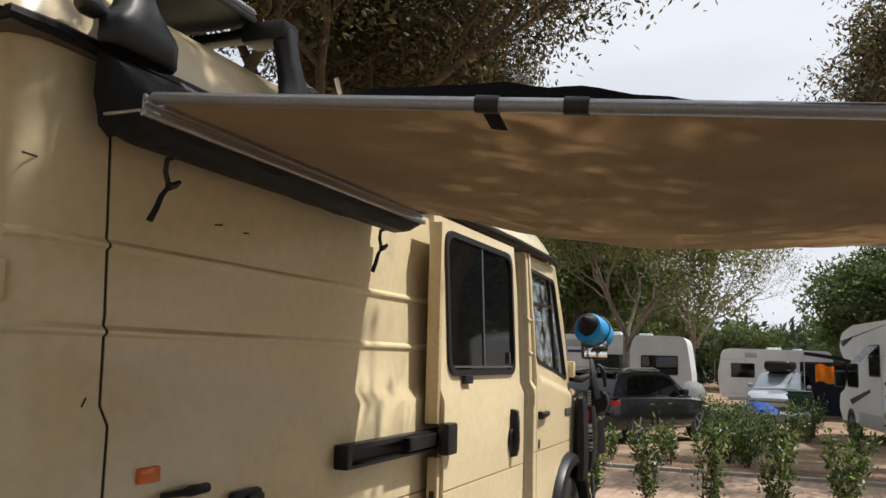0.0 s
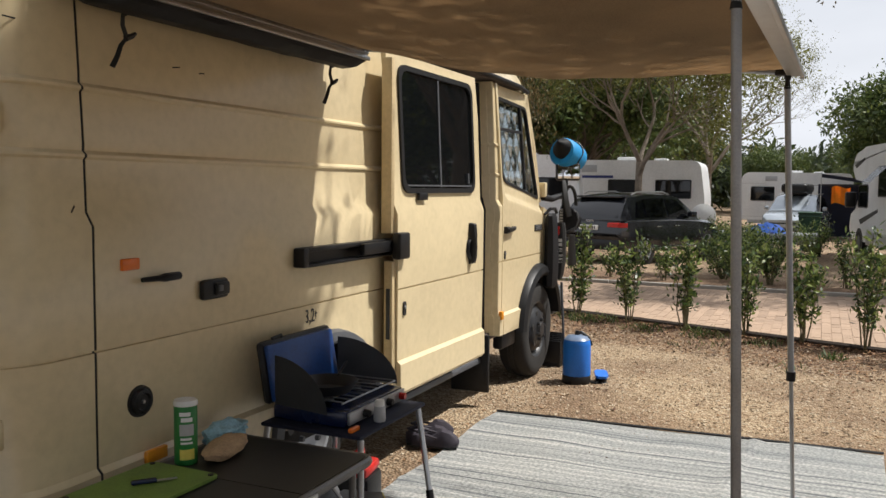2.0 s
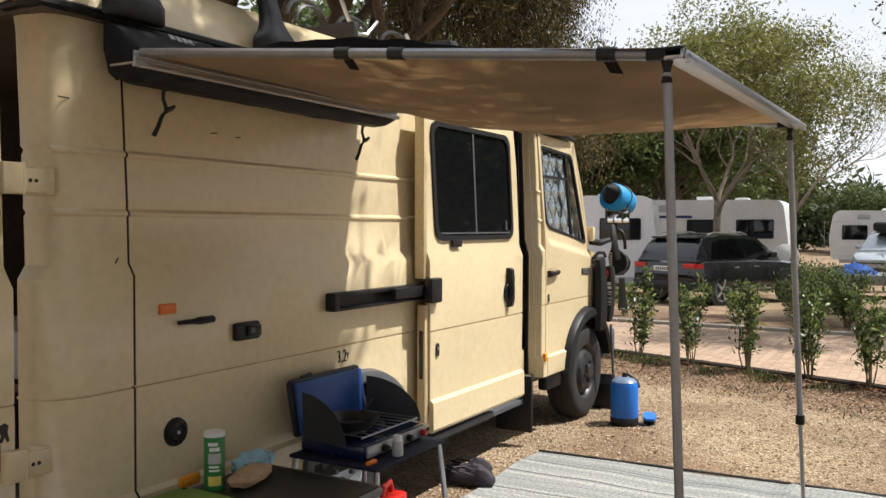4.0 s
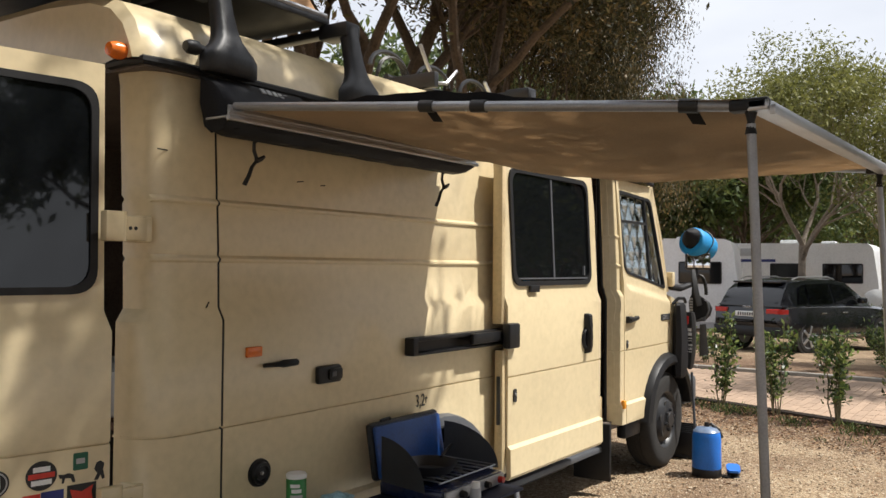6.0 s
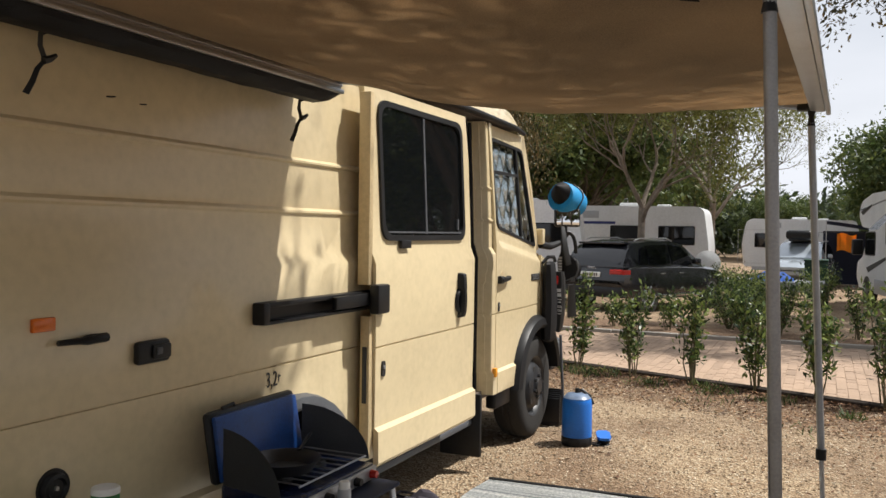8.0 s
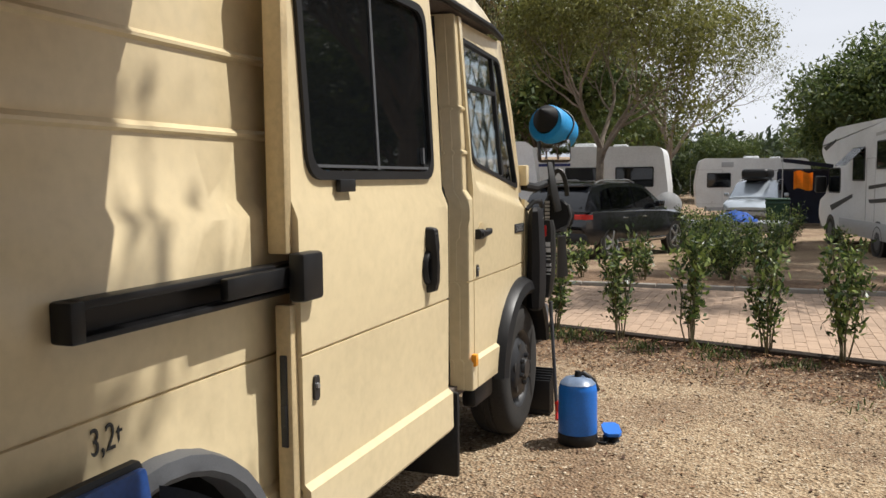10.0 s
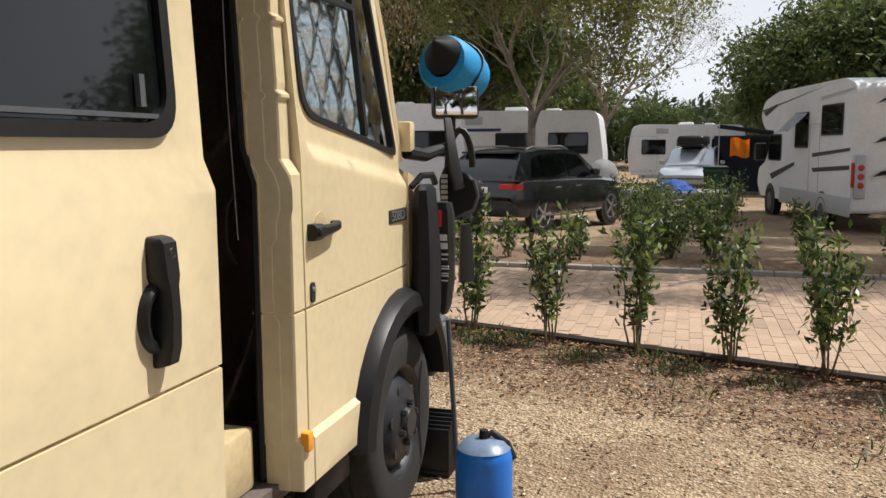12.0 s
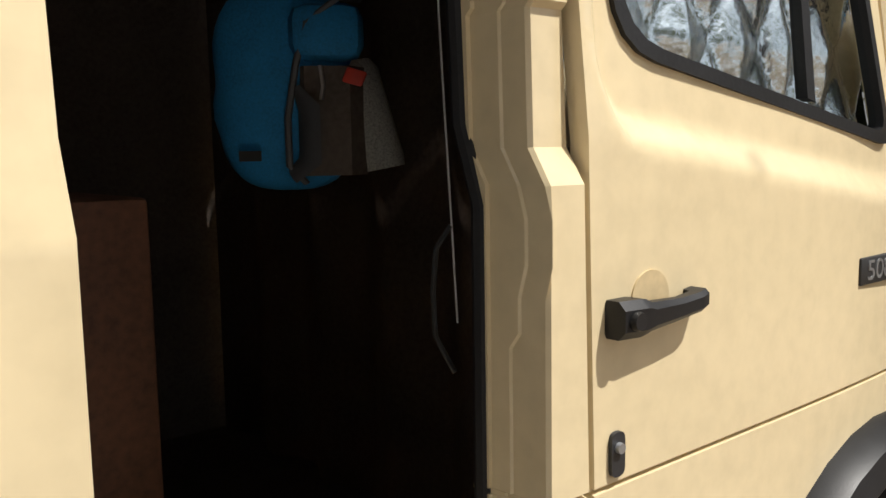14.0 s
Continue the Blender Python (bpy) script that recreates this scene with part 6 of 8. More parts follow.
# ---- far camp: cars, caravans, tents ----
SILVER = material("silver_car_paint", (0.42, 0.47, 0.52), 0.25, 0.4, vary=0.08, coat=0.5)
TARP_BLUE = material("blue_tarp", (0.02, 0.12, 0.50), 0.6, vary=0.25, size=4, fine=20, bump=0.02, bumpsize=6)
NIGHT_CLOTH = material("dark_awning_cloth", (0.025, 0.03, 0.055), 0.9, vary=0.2, size=3, fine=50)
ORANGE_CLOTH = material("orange_cloth", (0.85, 0.30, 0.02), 0.85, vary=0.15, size=3, fine=40)
BIN_GREEN = material("green_bin", (0.01, 0.05, 0.025), 0.5, vary=0.15)
caravan(pose(38.5, 1.3, -0.3, 0, 0, -84), 4.6, "smaller white caravan with a dark awning", False)
caravan(pose(18.2, 8.6, -0.2, 0, 0, -78), 5.0, "pale caravan with a curved front beyond the van's nose", False)
far_car = suv(pose(34.6, -1.55, -0.3, 0, 0, 172), "silver car with a black roof box, nose to the road", SILVER)
bx = thing("roof_box", "black roof box on the silver car", "roof box", pose(34.6, -1.55, -0.3, 0, 0, 172))
bm = B()
box(bm, 1.2, 3.0, -0.5, 0.4, 1.71, 2.05, 0.12, None, 3)
part("shell", bm, PLASTIC, bx)
part("mount", box(B(), 1.5, 2.6, -0.45, 0.35, 1.655, 1.715), STEEL_BLACK, bx)
aw = thing("awning", "dark blue awning stretched from the small caravan", "awning", pose(0, 0, -0.35))
bm = B()
rows = []
for i in range(9):
    u = i / 8
    rows.append([bm.verts.new((31.2 + 2.6 * v, -2.0 - 3.6 * u, 2.45 - 0.45 * u ** 1.5 - 0.12 * math.sin(math.pi * v) - 0.1 * math.sin(math.pi * u))) for v in (0, 0.33, 0.67, 1)])
for a, b2 in zip(rows, rows[1:]):
    for k in range(3):
        bm.faces.new((a[k], a[k + 1], b2[k + 1], b2[k]))
bmesh.ops.solidify(bm, geom=bm.faces[:], thickness=0.01)
part("cloth", bm, NIGHT_CLOTH, aw)
bm = B()
box(bm, 33.6, 33.63, -5.5, -1.9, 0.1, 2.1)
part("side_wall", bm, NIGHT_CLOTH, aw)
for y in (-2.0, -5.6):
    part("pole", sweep(B(), [(31.2, y, 0.1), (31.2, y, 2.5 if y > -3 else 2.03)], 0.015, 8), ALU, aw)
bm = B()
rows = [[bm.verts.new((31.0 + 0.06 * math.sin(i * 1.7), -2.9 - 0.6 * i / 6, z + 0.05 * math.sin(i))) for z in (1.25, 1.55, 1.85)] for i in range(7)]
for a, b2 in zip(rows, rows[1:]):
    for k in range(2):
        bm.faces.new((a[k], a[k + 1], b2[k + 1], b2[k]))
bmesh.ops.solidify(bm, geom=bm.faces[:], thickness=0.01)
line = thing("washing_line", "orange cloth hanging from a line by the awning", "cloth", pose(0, 0.55, -0.22))
part("cloth", bm, ORANGE_CLOTH, line)
part("line", sweep(B(), [(31.0, -1.9, 1.9), (31.0, -5.5, 1.9)], 0.006, 5), PRINT, line)
bin_ = thing("wheelie_bin", "dark green wheeled bin beside the trailer", "bin", pose(25.3, -1.75, -0.29))
bm = B()
loft(bm, [[(-w, -w, z), (w, -w, z), (w, w, z), (-w, w, z)] for z, w in ((0.03, 0.24), (1.0, 0.31), (1.02, 0.33), (1.1, 0.30))])
part("body", bm, BIN_GREEN, bin_)
part("lid", box(B(), -0.34, 0.34, -0.33, 0.33, 1.1, 1.16, 0.03), BIN_GREEN, bin_)
tr = thing("trailer", "low grey trailer loaded with a crumpled blue tarp", "trailer", pose(23.0, -0.5, -0.29))
part("bed", box(B(), -0.7, 0.7, -1.5, 1.2, 0.35, 0.62, 0.02), ALU_DULL, tr)
bm = B()
rows = [[bm.verts.new((-0.6 + 1.2 * j / 8, -0.75 + 1.1 * i / 14, 0.64 + 0.24 * math.sin(math.pi * j / 8) * math.sin(math.pi * i / 14) + 0.09 * noise.noise((i * 0.7, j * 0.9, 2)))) for j in range(9)] for i in range(15)]
for a, b2 in zip(rows, rows[1:]):
    for k in range(8):
        bm.faces.new((a[k], a[k + 1], b2[k + 1], b2[k]))
bmesh.ops.solidify(bm, geom=bm.faces[:], thickness=0.01)
part("tarp", bm, TARP_BLUE, tr, "crumpled blue tarpaulin")
part("drawbar", sweep(B(), [(-0.7, 0.5, 0.42), (-1.9, 0.0, 0.45), (-0.7, -0.5, 0.42)], 0.035, 8), ALU_DULL, tr)
part("jockey_post", sweep(B(), [(-1.8, 0.0, 0.02), (-1.8, 0.0, 0.85)], 0.03, 8), ALU_DULL, tr)
for s in (-1.52, 1.22):
    part("wheel", lathe(B(), [(0.0, 0.0), (0.28, 0.0), (0.3, 0.04), (0.3, 0.14), (0.0, 0.16)], 22, pose(0.1, s + 0.08, 0.30, 90, 0, 0)), TYRE, tr)
dish = thing("satellite_dish", "pale satellite dish on a stand behind the parked car", "satellite dish", pose(22.3, 0.95, -0.29))
part("reflector", lathe(B(), [(0.0, 0.05), (0.2, 0.03), (0.36, -0.03), (0.36, -0.045), (0.2, 0.012), (0.0, 0.03)], 26, pose(0, 0, 1.05, 0, -78, 0)), CARAVAN, dish)
part("stand", sweep(B(), [(0.05, 0, 0.0), (0.05, 0, 1.05)], 0.025, 8), GREY_PLASTIC, dish)
part("feed_arm", sweep(B(), [(-0.05, 0, 0.7), (-0.45, 0, 1.0)], 0.015, 6), ALU_DULL, dish)
tn = thing("tent", "pale grey frame tent between the caravans", "tent", pose(33.0, 4.4, -0.3))
bm = hull(B(), [(-1.6, 0), (1.6, 0), (1.5, 1.7), (0, 2.35), (-1.5, 1.7)], 0, 3.0)
part("cloth", bm, CARAVAN_GREY, tn)

# ---- ground mat ----
mm = bpy.data.materials.new("striped_mat")
mm.use_nodes = True
n, l = mm.node_tree.nodes, mm.node_tree.links
geo = n.new("ShaderNodeNewGeometry")


def stripe(scale_vec, detail):
    mp = n.new("ShaderNodeMapping")
    mp.inputs["Scale"].default_value = scale_vec
    mp.inputs["Rotation"].default_value = (0, 0, radians(3.0))
    l.new(geo.outputs["Position"], mp.inputs["Vector"])
    t = n.new("ShaderNodeTexNoise")
    t.inputs["Scale"].default_value, t.inputs["Detail"].default_value = 1.0, detail
    l.new(mp.outputs["Vector"], t.inputs["Vector"])
    return t.outputs["Fac"]


bands = gramp(stripe((30, 0.12, 1), 4), [(0.34, (0.10, 0.115, 0.13)), (0.41, (0.46, 0.48, 0.49)), (0.47, (0.74, 0.74, 0.71)), (0.53, (0.50, 0.52, 0.52)), (0.60, (0.82, 0.81, 0.78))])
dash = gramp(stripe((60, 55, 1), 2), [(0.40, (0.55, 0.57, 0.58)), (0.56, (1, 1, 1))])
mixm = n.new("ShaderNodeMix")
mixm.data_type, mixm.blend_type = "RGBA", "MULTIPLY"
mixm.inputs["Factor"].default_value = 0.8
l.new(bands, mixm.inputs["A"])
l.new(dash, mixm.inputs["B"])
b = n["Principled BSDF"]
b.inputs["Roughness"].default_value = 0.6
l.new(mixm.outputs["Result"], b.inputs["Base Color"])
bp = n.new("ShaderNodeBump")
bp.inputs["Strength"].default_value, bp.inputs["Distance"].default_value = 0.7, 0.004
l.new(stripe((160, 3, 1), 2), bp.inputs["Height"])
l.new(bp.outputs["Normal"], b.inputs["Normal"])
STRIPED = mm
mat_thing = thing("ground_mat", "woven plastic outdoor mat in white and grey stripes on the gravel", "mat")
bm = B()
NX, NY = 90, 70
rows = []
for i in range(NX + 1):
    u = i / NX
    line_v = []
    for j in range(NY + 1):
        v = j / NY
        x = 0.42 + (2.86 + 0.12 * v) * u + 0.012 * noise.noise((v * 4, 3, u * 3))
        y = -0.12 - 2.31 * v + 0.02 * noise.noise((u * 4, 1, 9))
        z = 0.020 + 0.010 * noise.noise((x * 1.5, y * 2.2, 4)) + 0.006 * noise.noise((x * 5, y * 3, 8))
        ridge = math.exp(-((y + 1.72 + 0.06 * math.sin(x * 2)) / 0.03) ** 2) * 0.014 + math.exp(-((x - 1.9 - 0.3 * math.sin(y * 1.3)) / 0.04) ** 2) * 0.010
        line_v.append(bm.verts.new((x, y, z + ridge)))
    rows.append(line_v)
for a, b2 in zip(rows, rows[1:]):
    for k in range(NY):
        bm.faces.new((a[k], a[k + 1], b2[k + 1], b2[k]))
bmesh.ops.solidify(bm, geom=bm.faces[:], thickness=0.004)
part("weave", bm, STRIPED, mat_thing)
bm = B()
edge_pts = [rows_p for rows_p in [(0.42 + 2.98 * 1.0 - 0.12 * (1 - v) + 0.004, -0.12 - 2.31 * v, 0.026) for v in [k / 20 for k in range(21)]]]
sweep(bm, edge_pts, 0.009, 6)
part("hem", bm, PRINT, mat_thing, "dark stitched hem")

# ---- folding table ----
TABLE_TOP = material("dark_table_top", (0.022, 0.021, 0.020), 0.45, vary=0.15, size=8, fine=300, bump=0.0003)
table = thing("folding_table", "dark folding camp table with aluminium frame beside the van", "table")
X0, X1, Y0, Y1, ZT = -0.275, 0.555, -0.68, -0.085, 0.60


def slab(poly, z0, z1):
    bm2 = bmesh.new()
    f = bm2.faces.new([bm2.verts.new((p[0], p[1], z0)) for p in poly])
    ex = bmesh.ops.extrude_face_region(bm2, geom=[f])
    bmesh.ops.translate(bm2, vec=(0, 0, z1 - z0), verts=[g2 for g2 in ex["geom"] if isinstance(g2, bmesh.types.BMVert)])
    return bm2


midx = (X0 + X1) / 2
part("tabletop", slab(rounded([(X0 + 0.01, Y0 + 0.01), (midx - 0.002, Y0 + 0.01), (midx - 0.002, Y1 - 0.01), (X0 + 0.01, Y1 - 0.01)], [0.04, 0, 0, 0.04]), ZT - 0.012, ZT), TABLE_TOP, table)
part("tabletop", slab(rounded([(midx + 0.002, Y0 + 0.01), (X1 - 0.01, Y0 + 0.01), (X1 - 0.01, Y1 - 0.01), (midx + 0.002, Y1 - 0.01)], [0, 0.04, 0.04, 0]), ZT - 0.012, ZT), TABLE_TOP, table)
TABLE_ALU = material("worn_dark_aluminium", (0.20, 0.195, 0.19), 0.5, 0.75, vary=0.15, size=14, fine=160)
rim = rounded([(X0, Y0), (X1, Y0), (X1, Y1), (X0, Y1)], 0.05, 5)
part("frame", sweep(B(), [(x, y, ZT - 0.014) for x, y in rim], 0.0155, 8, True, 1.0), TABLE_ALU, table)
for x, y in ((X0 + 0.05, Y0 + 0.05), (X1 - 0.05, Y0 + 0.05), (X0 + 0.05, Y1 - 0.05), (X1 - 0.05, Y1 - 0.05)):
    lg = part("leg", sweep(B(), [(x, y, ZT - 0.03), (x, y, 0.015)], 0.0125, 10), TABLE_ALU, table)
    part("leg_cap", sweep(B(), [(x, y, 0.03), (x, y, 0.0)], 0.016, 10), PLASTIC, lg)
    sx = 1 if x < 0.1 else -1
    part("brace", sweep(B(), [(x + sx * 0.16, y, ZT - 0.03), (x, y, 0.40)], 0.007, 7), ALU, table)
for x in (X0 + 0.05, X1 - 0.05):
    part("cross_tube", sweep(B(), [(x, Y0 + 0.05, 0.30), (x, Y0 + 0.10, 0.28), (x, Y1 - 0.10, 0.28), (x, Y1 - 0.05, 0.30)], 0.010, 8), ALU_DULL, table)
part("latch", box(B(), midx - 0.04, midx + 0.04, Y0 - 0.022, Y0 - 0.012, ZT - 0.024, ZT - 0.006, 0.003), ALU, table)
MESH_NET = material("dark_net", (0.03, 0.03, 0.03), 0.9, vary=0.3, size=20, fine=300)
bm = B()
rows = [[bm.verts.new((X0 + 0.05 + (X1 - X0 - 0.1) * i / 12, Y0 + 0.06 + (Y1 - Y0 - 0.12) * j / 8, 0.285 - 0.07 * math.sin(math.pi * i / 12) * math.sin(math.pi * j / 8) ** 0.5)) for j in range(9)] for i in range(13)]
for a, b2 in zip(rows, rows[1:]):
    for k in range(8):
        bm.faces.new((a[k], a[k + 1], b2[k + 1], b2[k]))
bmesh.ops.solidify(bm, geom=bm.faces[:], thickness=0.003)
part("net_shelf", bm, MESH_NET, table, "sagging dark net shelf")

GREEN_BOARD = material("green_board", (0.18, 0.28, 0.05), 0.5, vary=0.2, size=10, fine=150)
board = thing("cutting_board", "lime green plastic cutting board on the folding table", "cutting board", pose(-0.045, -0.22, ZT, 0, 0, -1))
part("plate", slab(rounded([(-0.19, -0.14), (0.19, -0.14), (0.19, 0.14), (-0.19, 0.14)], 0.025), 0.004, 0.014), GREEN_BOARD, board)
for x in (-0.17, 0.17):
    for y in (-0.12, 0.12):
        part("foot", lathe(B(), [(0.0, 0.017), (0.009, 0.017), (0.011, 0.0), (0.0, 0.0)], 12, pose(x, y, 0)), PLASTIC, board)
knife = thing("kitchen_knife", "small dark-handled knife on the cutting board", "knife", pose(0.0, -0.24, ZT + 0.016, 0, 0, 140))
part("handle", box(B(), 0.0, 0.075, -0.008, 0.008, 0.0, 0.014, 0.005), NAVY_ENAMEL, knife)
part("blade", box(B(), -0.06, 0.0, -0.007, 0.007, 0.004, 0.006, 0.001), ALU, knife)
CAN_GREEN = material("green_card", (0.03, 0.22, 0.05), 0.35, vary=0.15, size=14, fine=120)
can = thing("snack_can", "tall green snack tube with white lid on the table", "snack tube", pose(0.215, -0.165, ZT))
part("tube", lathe(B(), [(0.0, 0.001), (0.036, 0.001), (0.0375, 0.004), (0.0375, 0.196), (0.036, 0.198), (0.0, 0.198)], 28), CAN_GREEN, can)
part("lid", lathe(B(), [(0.0, 0.214), (0.036, 0.213), (0.039, 0.208), (0.039, 0.196), (0.0, 0.196)], 28), WHITE, can)


def wrap(name, r, a0, a1, z0, z1, mat, par):
    bm2 = B()
    k2 = 8
    r2 = [[bm2.verts.new((rr * math.cos(math.radians(a0 + (a1 - a0) * i / k2)), rr * math.sin(math.radians(a0 + (a1 - a0) * i / k2)), z)) for rr, z in ((r, z0), (r, z1))] for i in range(k2 + 1)]
    for a, c in zip(r2, r2[1:]):
        bm2.faces.new((a[0], c[0], c[1], a[1]))
    return part(name, bm2, mat, par)


for z0, z1, a0, a1 in ((0.165, 0.178, 190, 245), (0.146, 0.16, 198, 255), (0.085, 0.093, 195, 250), (0.072, 0.079, 195, 255)):
    wrap("print_bar", 0.0382, a0, a1, z0, z1, WHITE, can)
wrap("print_patch", 0.0380, 190, 262, 0.10, 0.138, STICK_GREY, can)
wrap("print_patch", 0.0380, 190, 265, 0.02, 0.055, material("yellow_print", (0.75, 0.62, 0.12), 0.4), can)


def crumple(name, label, cat, at, sx, sy, sz, mat, seed, amp=0.16, group="", flat_base=True):
    ob = thing(name, label, cat, at, group)
    bm2 = B()
    bmesh.ops.create_icosphere(bm2, subdivisions=4, radius=1.0)
    for v in bm2.verts:
        d = 1 + amp * noise.noise(v.co * 2.2 + Vector((seed, 0, 0))) + amp * 0.6 * abs(noise.noise(v.co * 5 + Vector((0, seed, 0))))
        v.co = Vector((v.co.x * sx * d, v.co.y * sy * d, max(-1, v.co.z * d) * sz + sz))
        if v.co.z < 0.1 * sz:
            v.co.z = 0.002
    part("bag", bm2, mat, ob)
    return ob


PAPER = material("brown_paper", (0.45, 0.30, 0.17), 0.85, vary=0.2, size=14, fine=120, bump=0.003, bumpsize=30)
PALE_BLUE = material("pale_blue_wrap", (0.30, 0.52, 0.62), 0.4, vary=0.25, size=16, fine=90, bump=0.004, bumpsize=35)
CLEAR_BAG = material("clear_wrap", (0.25, 0.25, 0.25), 0.2, vary=0.2, size=20, fine=90, bump=0.008, bumpsize=40)
crumple("bread_bag", "brown paper bag with bread on the table", "bag", pose(0.33, -0.235, ZT, 0, 0, 12), 0.12, 0.055, 0.032, PAPER, 1)
crumple("plastic_bag", "pale blue crumpled plastic bag on the table", "bag", pose(0.44, -0.145, ZT, 0, 0, 8), 0.11, 0.055, 0.04, PALE_BLUE, 5, 0.3)
crumple("plastic_bag", "clear crumpled plastic bag in the net shelf", "bag", pose(0.30, -0.42, 0.225, 0, 0, 8), 0.11, 0.09, 0.06, CLEAR_BAG, 9, 0.35)
BANANA = material("banana_skin", (0.70, 0.52, 0.14), 0.5, vary=0.2, size=20, fine=80)
ban = thing("bananas", "few ripe bananas on the net shelf", "fruit", pose(0.18, -0.46, 0.225))
for k in range(3):
    part("banana", sweep(B(), [(0.02 * k - 0.03 + 0.02 * math.sin(t), -0.08 + 0.04 * t, 0.02 + 0.015 * math.cos(t)) for t in (0, 1, 2, 3, 4)], [0.006, 0.017, 0.019, 0.017, 0.006], 8), BANANA, ban)

# ---- camp stove on its stand ----
stove = thing("camp_stove", "blue folding two-burner camp stove with raised lid on a stand", "stove")
SX0, SX1, SY0, SY1, SZ = 0.73, 1.20, -0.47, -0.14, 0.615
part("case", box(B(), SX0, SX1, SY0, SY1, SZ, SZ + 0.065, 0.015), NAVY_ENAMEL, stove)
part("front_panel", box(B(), SX0 + 0.01, SX1 - 0.01, SY0 - 0.012, SY0 + 0.002, SZ + 0.012, SZ + 0.058, 0.004), ALU_DULL, stove, "silver control panel")
for x in (SX0 + 0.12, SX1 - 0.16, SX1 - 0.05):
    part("knob", lathe(B(), [(0.0, 0.024), (0.013, 0.023), (0.016, 0.0)], 14, pose(x, SY0 - 0.012, SZ + 0.035, 90, 0, 0)), RED_LENS if x > SX1 - 0.1 else PLASTIC, stove)
bm = box(B(), -0.25, 0.25, -0.018, 0.018, 0.0, 0.245, 0.02, Matrix.Translation(((SX0 + SX1) / 2, SY1 + 0.015, SZ + 0.055)) @ Matrix.Rotation(radians(-10), 4, "X"))
lid = part("lid", bm, PLASTIC, stove, "raised lid with black rim and blue lining")
bm = box(B(), -0.237, 0.237, -0.012, 0.012, 0.01, 0.232, 0.011, Matrix.Translation(((SX0 + SX1) / 2, SY1 - 0.008, SZ + 0.055)) @ Matrix.Rotation(radians(-10), 4, "X"))
part("lid_lining", bm, material("blue_lining", (0.012, 0.06, 0.24), 0.4, vary=0.2, size=9, fine=80), lid)
part("lid_handle", sweep(B(), [(0.80, SY1 + 0.05, SZ + 0.265), (0.80, SY1 + 0.05, SZ + 0.30), (0.86, SY1 + 0.05, SZ + 0.305), (0.88, SY1 + 0.05, SZ + 0.27)], 0.006, 7), PLASTIC, lid)
for x in (SX0 + 0.005, SX1 - 0.005):
    pl = [(SY1 - 0.01, SZ + 0.06)] + [(SY1 - 0.01 - 0.27 * math.sin(a), SZ + 0.06 + 0.19 * math.cos(a)) for a in [k * math.pi / 20 for k in range(11)]]
    bm = B()
    f = bm.faces.new([bm.verts.new((x + (-0.06 if x < 0.8 else 0.05) * (SY1 - y) / 0.3, y, z)) for y, z in pl])
    bmesh.ops.solidify(bm, geom=[f], thickness=0.003)
    part("wind_guard", bm, GREY_PLASTIC, stove, "dark grey folding wind guard")
for x in (SX0 + 0.13, SX1 - 0.13):
    part("burner", lathe(B(), [(0.0, 0.02), (0.03, 0.02), (0.035, 0.0), (0.0, 0.0)], 16, pose(x, -0.30, SZ + 0.065)), STEEL_BLACK, stove)
    bars = [sweep(B(), [(x - 0.10 + 0.05 * k, SY0 + 0.03, SZ + 0.092), (x - 0.10 + 0.05 * k, SY1 - 0.03, SZ + 0.092)], 0.003, 5) for k in range(5)]
    bm = B()
    sweep(bm, [(x - 0.11, SY0 + 0.03, SZ + 0.088), (x + 0.11, SY0 + 0.03, SZ + 0.088)], 0.004, 5)
    sweep(bm, [(x - 0.11, SY1 - 0.03, SZ + 0.088), (x + 0.11, SY1 - 0.03, SZ + 0.088)], 0.004, 5)
    grid = part("pan_grid", bm, ALU_DULL, stove)
    for bar_mesh in bars:
        part("grid_bar", bar_mesh, ALU_DULL, grid)
stand = thing("stove_stand", "folding stand with blue cloth shelf and silver legs", "stand")
part("tray", box(B(), SX0 - 0.05, SX1 + 0.03, SY0 - 0.09, SY1 + 0.02, SZ - 0.018, SZ - 0.002, 0.006), material("navy_cloth", (0.007, 0.010, 0.03), 0.8, vary=0.2), stand)
for x0, y0, x1, y1 in ((SX0 - 0.03, SY0 - 0.08, SX0 - 0.06, SY0 - 0.10), (SX1 + 0.0, SY0 - 0.07, SX1 - 0.07, SY0 - 0.20), (SX0 - 0.03, SY1, SX0 - 0.06, SY1 + 0.08), (SX1 + 0.0, SY1, SX1 + 0.10, SY1 + 0.08)):
    top, foot = Vector((x0, y0, SZ - 0.02)), Vector((x1, y1, 0.02))
    lg = part("leg", sweep(B(), [top, top.lerp(foot, 0.6)], 0.012, 10), ALU, stand)
    part("leg_inner", sweep(B(), [top.lerp(foot, 0.6), foot], 0.0095, 10), ALU, lg)
    part("leg_clamp", sweep(B(), [top.lerp(foot, 0.57), top.lerp(foot, 0.64)], 0.016, 10), PLASTIC, lg)
    part("leg_cap", sweep(B(), [top.lerp(foot, 0.96), foot + Vector((0, 0, -0.012))], 0.014, 10), PLASTIC, lg)
pan = thing("frying_pan", "black frying pan on the stove", "pan", pose(SX0 + 0.14, -0.30, SZ + 0.097))
part("dish", lathe(B(), [(0.0, 0.004), (0.09, 0.004), (0.12, 0.04), (0.124, 0.042), (0.094, 0.0), (0.0, 0.0)], 30), STEEL_BLACK, pan)
part("handle", sweep(B(), [(0.115, 0.02, 0.035), (0.20, 0.05, 0.05), (0.28, 0.08, 0.055)], [0.010, 0.012, 0.010], 8, squash=0.6), PLASTIC, pan)
